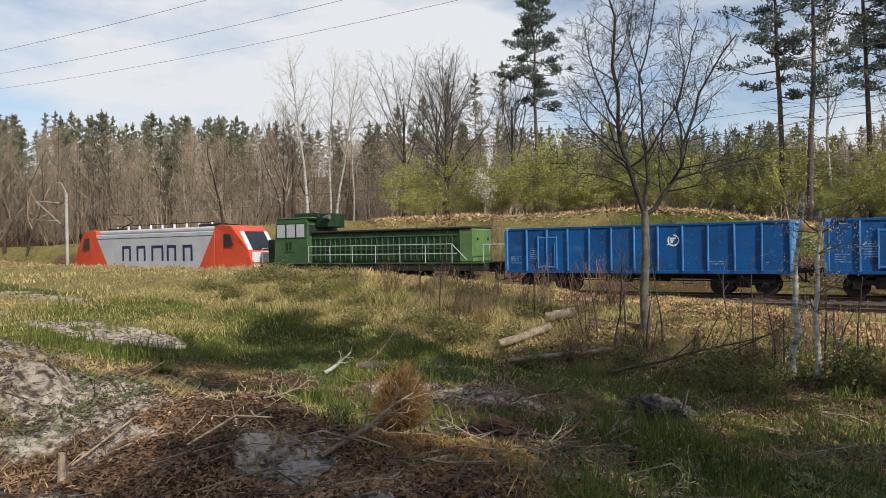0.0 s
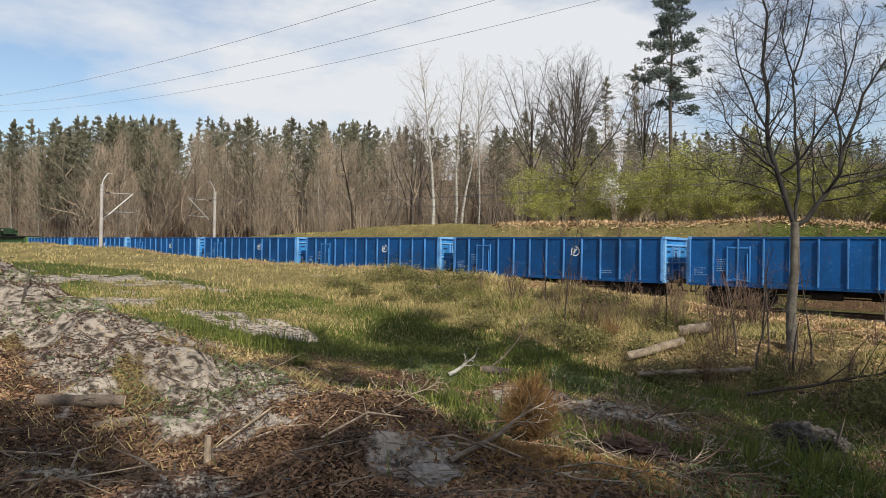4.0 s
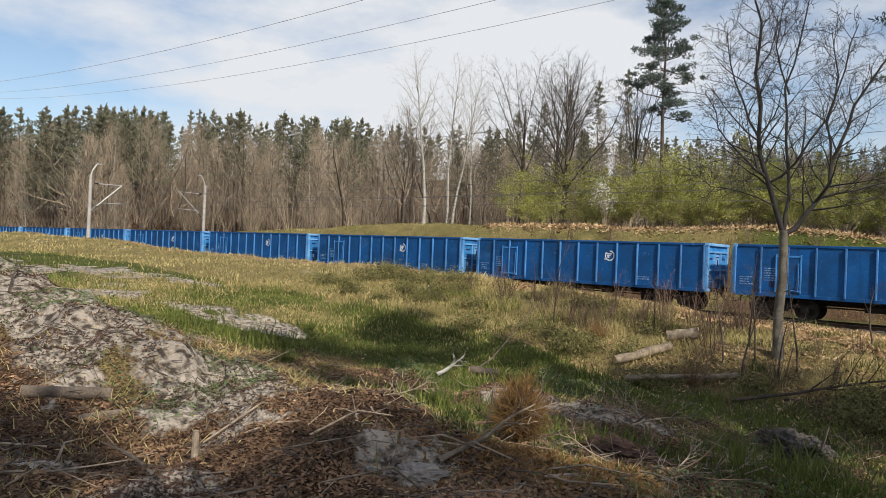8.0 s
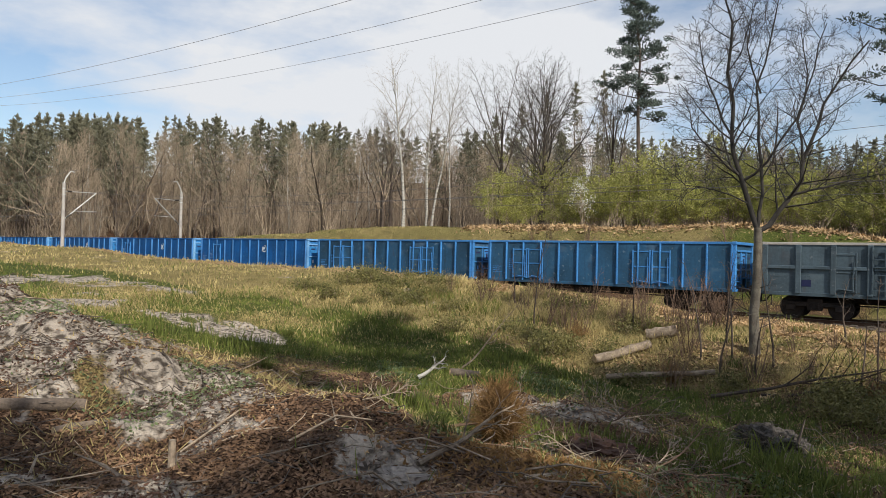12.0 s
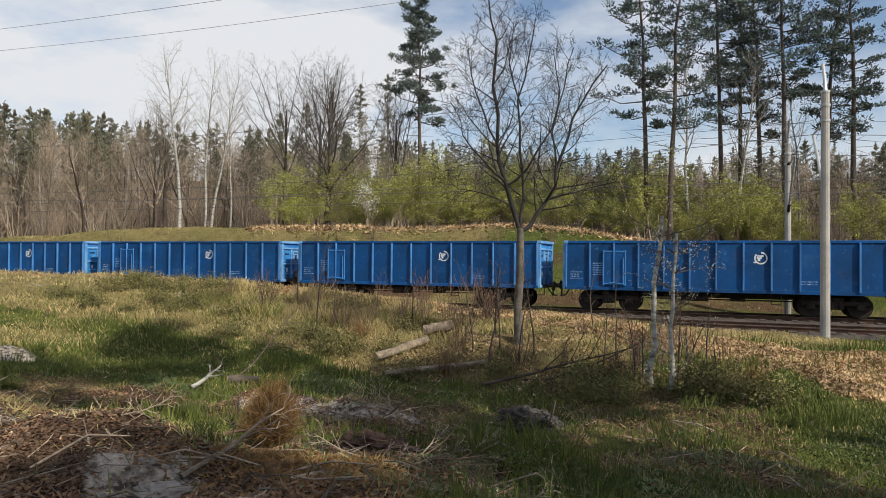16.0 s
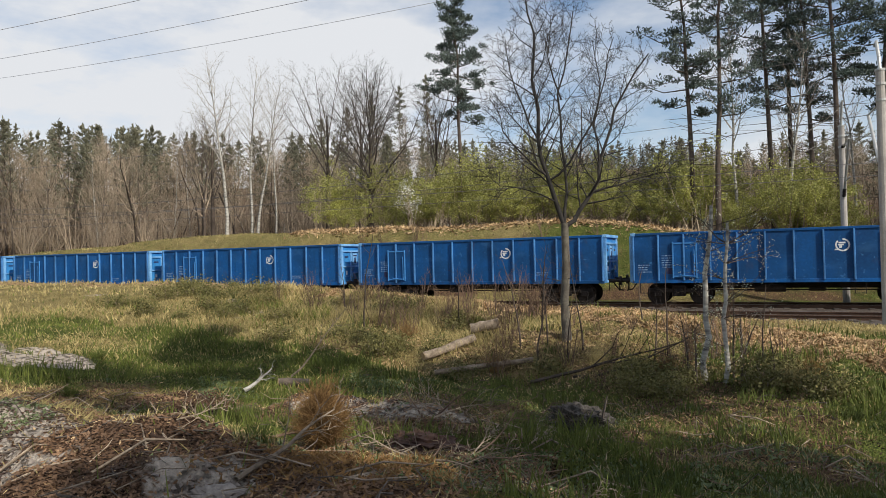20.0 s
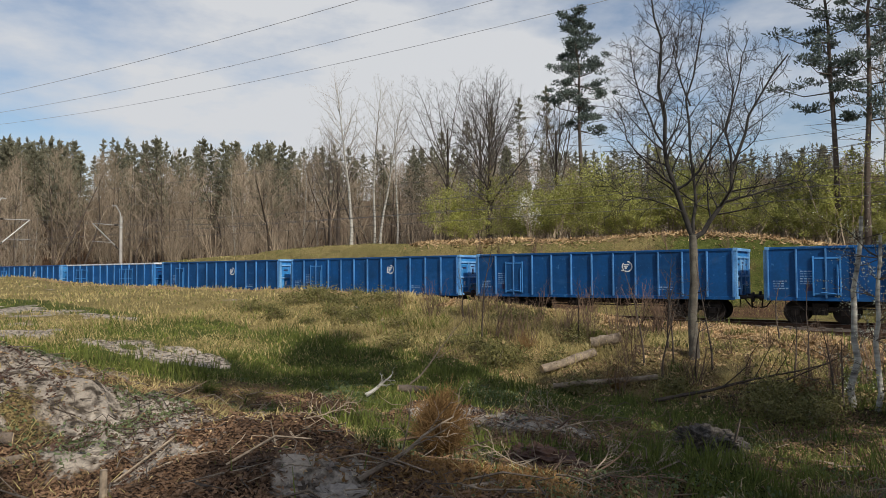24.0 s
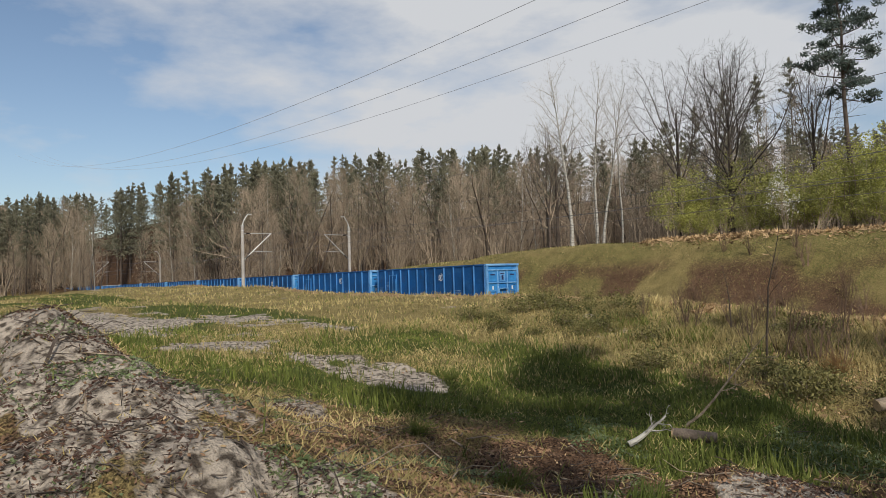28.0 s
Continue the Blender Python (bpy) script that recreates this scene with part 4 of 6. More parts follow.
    part("roof_gear", B((-5.5, 5.5, -.5, -.4, 4.25, 4.3), (-6.0, -4.0, -.8, .8, 3.95, 4.1), (4.2, 6.4, -.8, .8, 3.95, 4.12)), RUST, t, "dark roof conductors")
    for xx, up in ((-5.0, True), (5.2, False)):
        k = 1 if up else 0.1
        part("pantograph", R(((xx, -.4, 4.1), (xx + .9, 0, 4.1 + .45 * k), .04), ((xx + .9, 0, 4.1 + .45 * k), (xx - .2, 0, 4.1 + 1.05 * k), .03), ((xx - .2, -.8, 4.1 + 1.05 * k), (xx - .2, .8, 4.1 + 1.05 * k), .03), n=6), RUST, t, "dark pantograph")
    for bx in (-5.2, 5.2):
        bogie(t, bx, 0.58, 1.4)
    buffers(t, 9.5)
    return t


# The rear end of the first wagon's body is at p(t); all vehicles follow it.
def train_pos(t):
    return -1.971 - 20.4152 * t + 0.003646 * t * t - 0.00056014 * t ** 3


PITCH = 14.04
VEHICLES = []          # object, place behind the first wagon's rear end
LBL = "blue open freight wagon with ribbed steel sides"
a_wagon = open_wagon(0, BLUE, BLUE_LIGHT, LBL)
b_wagon = open_wagon(20, BLUE_OLD, BLUE_LIGHT, "faded light blue open wagon with two double doors", "doors", rim=BLUE_LIGHT)
grey_wagon = open_wagon(40, GREY_BLUE, GREY_BLUE, "weathered grey-blue open wagon with heavy ribs and a ladder", "heavy", rim=CONCRETE)
brown_wagon = open_wagon(60, BROWN_PAINT, BROWN_PAINT, "rust-brown open freight wagon with ribbed steel sides")
white_rim = open_wagon(80, BLUE, BLUE_LIGHT, "dark blue open wagon with a white top edge and double doors", "doors", rim=WHITE_PAINT)
SPECIAL = {16: b_wagon, 17: None, 18: grey_wagon, 19: brown_wagon, 32: white_rim}
for k in range(40):
    if k == 0:
        w = a_wagon
    elif k == 17:
        w = copy_thing(b_wagon, pose(0, TRACK_FAR, 0))
    elif k in SPECIAL:
        w = SPECIAL[k]
    else:
        w = copy_thing(a_wagon, pose(0, TRACK_FAR, 0))
    VEHICLES.append((w, -HB + PITCH * k))
VEHICLES.append((diesel(0), -HB - PITCH / 2 - 8.5))
VEHICLES.append((electric(0), -HB - PITCH / 2 - 17.0 - 10.05))


def motions():
    for ob, off in VEHICLES:
        walk(ob, [(t, pose(train_pos(t) + off, TRACK_FAR, 0)) for t in range(0, 29, 2)])
# ---- plants ----
class Limbs:
    """Collects tapered limbs and small leaf faces into arrays."""
    def __init__(self):
        self.V, self.F, self.n = [], [], 0

    def limb(self, pts, radii, sides):
        pts = np.asarray(pts, float)
        k = len(pts)
        d = np.gradient(pts, axis=0)
        d /= np.linalg.norm(d, axis=1)[:, None] + 1e-9
        ref = np.array([0.31, 0.87, 0.11]) if abs(d[0, 2]) > 0.8 else np.array([0, 0, 1.0])
        u = np.cross(d, ref)
        u /= np.linalg.norm(u, axis=1)[:, None] + 1e-9
        w = np.cross(d, u)
        a = np.arange(sides) * 2 * math.pi / sides
        ring = pts[:, None] + np.asarray(radii)[:, None, None] * (np.cos(a)[None, :, None] * u[:, None] + np.sin(a)[None, :, None] * w[:, None])
        i = np.arange(k * sides).reshape(k, sides) + self.n
        j = np.roll(i, -1, 1)
        self.V.append(ring.reshape(-1, 3))
        self.F.append(np.stack([i[:-1], j[:-1], j[1:], i[1:]], -1).reshape(-1, 4))
        self.n += k * sides

    def leaves(self, centres, size, rng, long=1.0, flat=0.0, up=0.0, wide=0.45):
        """One small four-cornered blade at each centre."""
        c = np.asarray(centres, float)
        k = len(c)
        if not k:
            return
        a = rng.normal(size=(k, 3))
        a[:, 2] = a[:, 2] * (1 - flat) + up
        a /= np.linalg.norm(a, axis=1)[:, None]
        b = np.cross(a, rng.normal(size=(k, 3)))
        b /= np.linalg.norm(b, axis=1)[:, None]
        s = size * rng.uniform(0.6, 1.3, (k, 1))
        q = np.stack([c - a * s * long, c + b * s * wide, c + a * s * long, c - b * s * wide], 1)
        self.V.append(q.reshape(-1, 3))
        self.F.append(np.arange(k * 4).reshape(k, 4) + self.n)
        self.n += k * 4

    def obj(self, name, mat, parent=None, smooth=False):
        return link_mesh(name, np.concatenate(self.V), np.concatenate(self.F), mat, parent, smooth)


def grow(out, rng, p, d, length, r, level, spec, tips=None, thin=0.0042):
    """A bending limb with side limbs; spec[level]: steps, wobble, upward pull, children, child length, child angle, sides, first child."""
    steps, wob, pull, kids, klen, kang, sides, start = spec[level]
    d = np.asarray(d, float) / np.linalg.norm(d)
    pts, dirs = [np.asarray(p, float)], [d]
    for _ in range(steps):
        d = d + rng.normal(size=3) * wob + np.array([0, 0, pull])
        d /= np.linalg.norm(d)
        pts.append(pts[-1] + d * length / steps)
        dirs.append(d)
    last = level == len(spec) - 1
    radii = r * np.linspace(1, 0.25 if not last else 0.35, steps + 1)
    out.limb(pts, radii, sides)
    if tips is not None and level >= len(spec) - 2:
        tips += pts[1:]
    if last:
        return
    turn = rng.uniform(0, 6.28)
    for k in range(kids):
        u = start + (1 - start) * (k + rng.uniform(0.1, 0.9)) / kids
        f = u * steps
        i = min(int(f), steps - 1)
        q = pts[i] + (pts[i + 1] - pts[i]) * (f - i)
        t = dirs[i + 1]
        side = np.cross(t, [math.cos(turn), math.sin(turn), 0.3])
        side /= np.linalg.norm(side) + 1e-9
        turn += 2.4 + rng.uniform(-.4, .4)
        ang = radians(kang) * rng.uniform(0.7, 1.25)
        grow(out, rng, q, t * math.cos(ang) + side * math.sin(ang), length * klen * (1 - (0.2 if level == 1 and len(spec) == 5 else 0.5) * u) * rng.uniform(0.7, 1.2), max(r * (1 - 0.7 * u) * 0.5, thin), level + 1, spec, tips, thin)


def bare_tree(name, at, h, r, spec, seed, mat, twig, label, group="", lean=(0, 0, 1)):
    rng = np.random.RandomState(seed)
    t = holder(name, at, label, "tree", group)
    trunk, crown = Limbs(), Limbs()
    d = np.asarray(lean, float)
    # trunk and main limbs apart from the fine twigs
    n0 = spec[0]
    pts = [np.zeros(3)]
    dd = d / np.linalg.norm(d)
    dirs = [dd]
    for _ in range(n0[0]):
        dd = dd + rng.normal(size=3) * n0[1] + np.array([0, 0, n0[2]])
        dd /= np.linalg.norm(dd)
        pts.append(pts[-1] + dd * h / n0[0])
        dirs.append(dd)
    rad = r * np.concatenate([[1.35], np.linspace(1, 0.15, n0[0])])
    trunk.limb([pts[0] - np.array([0, 0, 0.25])] + pts[1:], rad, n0[6])
    turn = rng.uniform(0, 6)
    for k in range(n0[3]):
        u = n0[7] + (1 - n0[7]) * (k + rng.uniform(0.1, 0.9)) / n0[3]
        f = u * n0[0]
        i = min(int(f), n0[0] - 1)
        q = pts[i] + (pts[i + 1] - pts[i]) * (f - i)
        tt = dirs[i + 1]
        side = np.cross(tt, [math.cos(turn), math.sin(turn), 0.0])
        side /= np.linalg.norm(side)
        turn += 2.4 + rng.uniform(-.5, .5)
        ang = radians(n0[5]) * rng.uniform(0.75, 1.2)
        grow(crown, rng, q, tt * math.cos(ang) + side * math.sin(ang), h * n0[4] * (1.1 - 0.75 * u) * rng.uniform(0.8, 1.2), r * (1.05 - 0.85 * u) * 0.55, 1, spec)
    trunk.obj("trunk", mat, t, True)
    tagged(crown.obj("crown", twig, t), kind="stuff")
    return t


def pine(name, at, h, r, seed, label, group="", crown=0.45, spread=2.6, boughs=40, clumps=5, blades=26, needle=NEEDLE, size=0.15):
    """A tall pine: bare trunk, level boughs, and flat plates of needles towards their ends."""
    rng = np.random.RandomState(seed)
    t = holder(name, at, label, "tree", group)
    trunk, lim, fol = Limbs(), Limbs(), Limbs()
    pts = [np.array([0, 0, -0.3])]
    w = rng.normal(size=2) * 0.02
    for q in range(1, 9):
        w = w + rng.normal(size=2) * 0.03
        pts.append(np.array([w[0] * q, w[1] * q, h * q / 8]))
    pts = np.array(pts)
    trunk.limb(pts, r * np.linspace(1, 0.12, 9), 8)
    on = lambda u: np.array([np.interp(u * 8, range(9), pts[:, c]) for c in range(3)])
    cs = []
    for k in range(boughs):
        u = 1 - crown + crown * (k + rng.uniform(0, 1)) / boughs
        a = k * 2.4 + rng.uniform(-.6, .6)
        f = (1 - u) / crown
        reach = spread * (0.25 + 0.85 * math.sin(min(1, f * 0.95 + 0.05) * 2.2) ** 0.9) * rng.uniform(0.35, 1.15)
        s = on(u)
        e = s + np.array([math.cos(a) * reach, math.sin(a) * reach, reach * rng.uniform(-0.1, 0.5) + 0.35 * (1 - f)])
        m = (s + e) / 2 + np.array([0, 0, -0.12 * reach])
        lim.limb([s, m, e], [r * 0.24, r * 0.15, r * 0.05], 4)
        for c in range(clumps):          # side twigs, each with a round tuft of needles
            q = rng.uniform(0.4, 1.0)
            b0 = s + (e - s) * q
            p = b0 + rng.normal(size=3) * np.array([0.42, 0.42, 0.16]) * (0.5 + 0.5 * reach / spread) + [0, 0, 0.12]
            lim.limb([b0, p], [r * 0.06, r * 0.025], 3)
            cs.append((p, rng.uniform(0.30, 0.62)))
    for k in range(int(boughs * 0.8)):           # dead stubs under the crown
        u = (1 - crown) * rng.uniform(0.35, 1)
        a, l = rng.uniform(0, 6.28), rng.uniform(0.4, 1.9)
        s = on(u)
        lim.limb([s, s + np.array([math.cos(a) * l, math.sin(a) * l, rng.uniform(-.4, .4)])], [r * 0.12, r * 0.04], 3)
    cs += [(pts[8] + [0, 0, 0.1], 0.3), (pts[8] + [0, 0, -0.5], 0.45)]
    c0 = np.repeat(np.array([p for p, _ in cs]), blades, 0)
    wd = np.repeat(np.array([q for _, q in cs]), blades)[:, None]
    o = rng.normal(size=c0.shape)
    o /= np.linalg.norm(o, axis=1)[:, None]
    o *= rng.uniform(0.2, 1.0, (len(c0), 1)) ** 0.6
    c0 = c0 + o * wd * np.array([1.0, 1.0, 0.55])
    d = o + rng.normal(size=o.shape) * 0.35 + [0, 0, 0.35]
    d /= np.linalg.norm(d, axis=1)[:, None]
    w = np.cross(d, rng.normal(size=o.shape))
    w /= np.linalg.norm(w, axis=1)[:, None]
    l = size * rng.uniform(0.5, 1.1, (len(c0), 1))
    fol.V.append(np.stack([c0 - d * l, c0 + w * l * 0.34, c0 + d * l, c0 - w * l * 0.34], 1).reshape(-1, 3))
    fol.F.append(np.arange(len(c0) * 4).reshape(-1, 4))
    fol.n = len(c0) * 4
    trunk.obj("trunk", PINE_BARK, t, True)
    tagged(lim.obj("branchwork", PINE_BARK, t), kind="stuff")
    tagged(fol.obj("crown", needle, t), kind="stuff")
    return t


def forest_pine(name, at, h, r, seed, label, group, crown=0.6, width=2.3, n=1350):
    """A slender forest pine: visible stem and a ragged spire of fine needles."""
    rng = np.random.RandomState(seed)
    t = holder(name, at, label, "tree", group)
    trunk, fol = Limbs(), Limbs()
    lx = rng.normal(size=2) * 0.012
    pts = np.array([[lx[0] * u * h, lx[1] * u * h, h * u - 0.3 * (u == 0)] for u in np.linspace(0, 1, 7)])
    trunk.limb(pts, r * np.linspace(1, 0.10, 7), 5)
    tiers = 30
    C, D = [], []
    for k in range(tiers):
        u = 1 - crown * (1 - (k + rng.uniform(0, 1)) / tiers) ** 1.0
        f = (1 - u) / crown
        a = k * 2.4 + rng.uniform(-.7, .7)
        reach = width * (0.07 + 1.0 * min(1, f * 1.7) ** 0.8 * (1 - 0.3 * f)) * rng.uniform(0.4, 1.2)
        s = np.array([lx[0] * u * h, lx[1] * u * h, h * u])
        d = np.array([math.cos(a), math.sin(a), 0.15 + 0.5 * (1 - f)])
        m = n // tiers
        q = rng.uniform(0.15, 1.05, m)[:, None]
        C.append(s + d * reach * q + rng.normal(size=(m, 3)) * np.array([0.26, 0.26, 0.15]) * (0.4 + f))
        D.append(np.tile(d * 0.8 + [0, 0, 0.35], (m, 1)) + rng.normal(size=(m, 3)) * 0.55)
    C.append(pts[6] + rng.normal(size=(40, 3)) * [0.07, 0.07, 0.22])
    D.append(np.tile([0, 0, 1.0], (40, 1)) + rng.normal(size=(40, 3)) * 0.35)
    c, d = np.concatenate(C), np.concatenate(D)
    k = len(c)
    d /= np.linalg.norm(d, axis=1)[:, None]
    b = np.cross(d, rng.normal(size=(k, 3)))
    b /= np.linalg.norm(b, axis=1)[:, None]
    l, w = rng.uniform(0.14, 0.32, (k, 1)), rng.uniform(0.04, 0.08, (k, 1))
    fol.V.append(np.stack([c - d * l, c + b * w, c + d * l, c - b * w], 1).reshape(-1, 3))
    fol.F.append(np.arange(k * 4).reshape(k, 4))
    fol.n = k * 4
    trunk.obj("trunk", PINE_BARK, t)
    tagged(fol.obj("crown", NEEDLE, t), kind="stuff")
    return t


def twiggy(name, at, h, r, w, n, seed, mat, twig, label, group=""):
    """A leafless tree for the depth of the wood: trunk, a few limbs and a haze of fine twigs."""
    rng = np.random.RandomState(seed)
    t = holder(name, at, label, "tree", group)
    tr, cr = Limbs(), Limbs()
    lx = rng.normal(size=2) * 0.04
    pts = [np.array([lx[0] * u * h + 0.1 * math.sin(u * 5 + seed), lx[1] * u * h, h * u - 0.2]) for u in np.linspace(0, 1, 7)]
    tr.limb(pts, r * np.linspace(1.1, 0.12, 7), 5)
    for k in range(9):
        u = rng.uniform(0.2, 0.85)
        a, l = rng.uniform(0, 6.28), w * rng.uniform(0.5, 1.0)
        p = pts[int(u * 6)]
        tr.limb([p, p + np.array([math.cos(a) * l * 0.5, math.sin(a) * l * 0.5, l * 0.5]), p + np.array([math.cos(a) * l * 0.8, math.sin(a) * l * 0.8, l * 1.25])], [r * 0.35, r * 0.25, r * 0.08], 3)
    u = rng.uniform(0.08, 1.0, n)
    a, q = rng.uniform(0, 6.28, n), np.sqrt(rng.rand(n)) * w * np.sin(np.clip(u * 0.9 + 0.12, 0, 1) * 3.1) ** 0.6
    c = np.column_stack([np.cos(a) * q, np.sin(a) * q, u * h])
    d = np.column_stack([np.cos(a) * 0.5, np.sin(a) * 0.5, np.full(n, 0.9)]) + rng.normal(size=(n, 3)) * 0.35
    d /= np.linalg.norm(d, axis=1)[:, None]
    s_ = np.cross(d, rng.normal(size=(n, 3)))
    s_ /= np.linalg.norm(s_, axis=1)[:, None]
    l = rng.uniform(0.35, 0.9, (n, 1))
    wd = rng.uniform(0.007, 0.016, (n, 1))
    quad = np.stack([c - d * l - s_ * wd, c - d * l + s_ * wd, c + d * l + s_ * wd * 0.4, c + d * l - s_ * wd * 0.4], 1)
    cr.V.append(quad.reshape(-1, 3))
    cr.F.append(np.arange(n * 4).reshape(n, 4))
    cr.n = n * 4
    tr.obj("trunk", mat, t)
    tagged(cr.obj("crown", twig, t), kind="stuff")
    return t


def shrub(name, at, h, w, seed, stems, leaves, mat, leaf, label, group="", leaf_size=0.07):
    rng = np.random.RandomState(seed)
    t = holder(name, at, label, "shrub", group)
    st, lf = Limbs(), Limbs()
    tips = []
    spec = [(4, 0.10, 0.05, 4, 0.45, 35, 3, 0.3), (3, 0.14, 0.05, 2, 0.5, 35, 3, 0.3), (2, 0.15, 0.02, 0, 0, 0, 3, 0)]
    for k in range(stems):
        a = rng.uniform(0, 6.28)
        sp = rng.uniform(0.05, 0.55) * w / h
        grow(st, rng, (math.cos(a) * 0.15 * w * rng.rand(), math.sin(a) * 0.15 * w * rng.rand(), -0.1), (math.cos(a) * sp, math.sin(a) * sp, 1), h * rng.uniform(0.6, 1.05), 0.012 * h ** 0.7, 0, spec, tips)
    tagged(st.obj("stem", mat, t), kind="stuff")
    if leaves:
        tp = np.array(tips)
        c = tp[rng.randint(0, len(tp), leaves)] + rng.normal(size=(leaves, 3)) * 0.16 * np.array([1, 1, 0.8])
        lf.leaves(c, leaf_size, rng, long=0.9)
        tagged(lf.obj("crown", leaf, t), kind="stuff")
    return t


def stand(x, y, turn=0, sc=1.0):
    return pose(x, y, float(height(x, y)) - 0.02, 0, 0, turn)


SLIM = [(8, 0.05, 0.03, 22, 0.42, 42, 6, 0.42), (5, 0.10, 0.07, 9, 0.45, 40, 3, 0.12), (3, 0.11, 0.02, 4, 0.5, 40, 3, 0.2), (2, 0.12, -0.02, 0, 0, 0, 3, 0)]
WILD = [(7, 0.12, 0.03, 12, 0.46, 48, 5, 0.2), (4, 0.13, 0.05, 5, 0.5, 42, 3, 0.15), (3, 0.15, 0.02, 0, 0, 0, 3, 0)]
BUSHY = [(6, 0.09, 0.03, 13, 0.42, 40, 4, 0.12), (4, 0.13, 0.06, 6, 0.5, 38, 3, 0.15), (2, 0.15, 0.04, 0, 0, 0, 3, 0)]

FAN = [(4, 0.04, 0.04, 0, 0, 0, 8, 0), (9, 0.09, 0.015, 13, 0.44, 40, 5, 0.18), (6, 0.13, 0.03, 9, 0.46, 42, 3, 0.10), (4, 0.15, 0.02, 0, 0, 0, 3, 0)]


def fan_tree(at, h, r, seed, label, group, fork=0.28, limbs=8, spread=0.55, twig=None, name="bare_tree", rise=0.25):
    """A broadleaf tree whose trunk opens into a fan of rising limbs."""
    rng = np.random.RandomState(seed)
    t = holder(name, at, label, "tree", group)
    tr, cr = Limbs(), Limbs()
    f = np.array([rng.normal() * 0.1, rng.normal() * 0.1, h * fork])
    tr.limb([(0, 0, -0.3), (0, 0, 0.3), f * 0.5, f, f + [0, 0, h * 0.15], f + [0, 0, h * 0.4]], r * np.array([1.3, 1.05, 0.95, 0.85, 0.5, 0.25]), 8)
    for k in range(limbs):
        a, u = 2.4 * k + rng.uniform(-0.4, 0.4), (k + 0.5) / limbs
        s_ = spread * (1.2 - u) * rng.uniform(0.65, 1.1)
        z0 = f + np.array([0, 0, h * rise * u])
        grow(cr, rng, z0, (math.cos(a) * s_, math.sin(a) * s_, 1), h * (1 - fork - rise * u * 0.95) * rng.uniform(0.75, 1.0) * (1.0 - 0.16 * s_), r * (0.30 - 0.12 * u), 1, FAN, None, 0.0085)
    for k in range(6):
        a = rng.uniform(0, 6.28)
        grow(cr, rng, (0, 0, h * rng.uniform(0.12, 0.35)), (math.cos(a), math.sin(a), 0.4), h * rng.uniform(0.12, 0.28), r * 0.15, 2, FAN)
    tr.obj("trunk", BARK_DARK, t, True)
    tagged(cr.obj("crown", twig or TWIG, t), kind="stuff")
    return t


# the young bare tree on the near bank, forked low
NEAR = [(6, 0.10, 0.02, 9, 0.5, 48, 4, 0.15), (5, 0.14, 0.025, 6, 0.5, 46, 3, 0.15), (4, 0.16, 0.01, 6, 0.55, 42, 3, 0.15), (3, 0.16, 0.0, 0, 0, 0, 3, 0)]


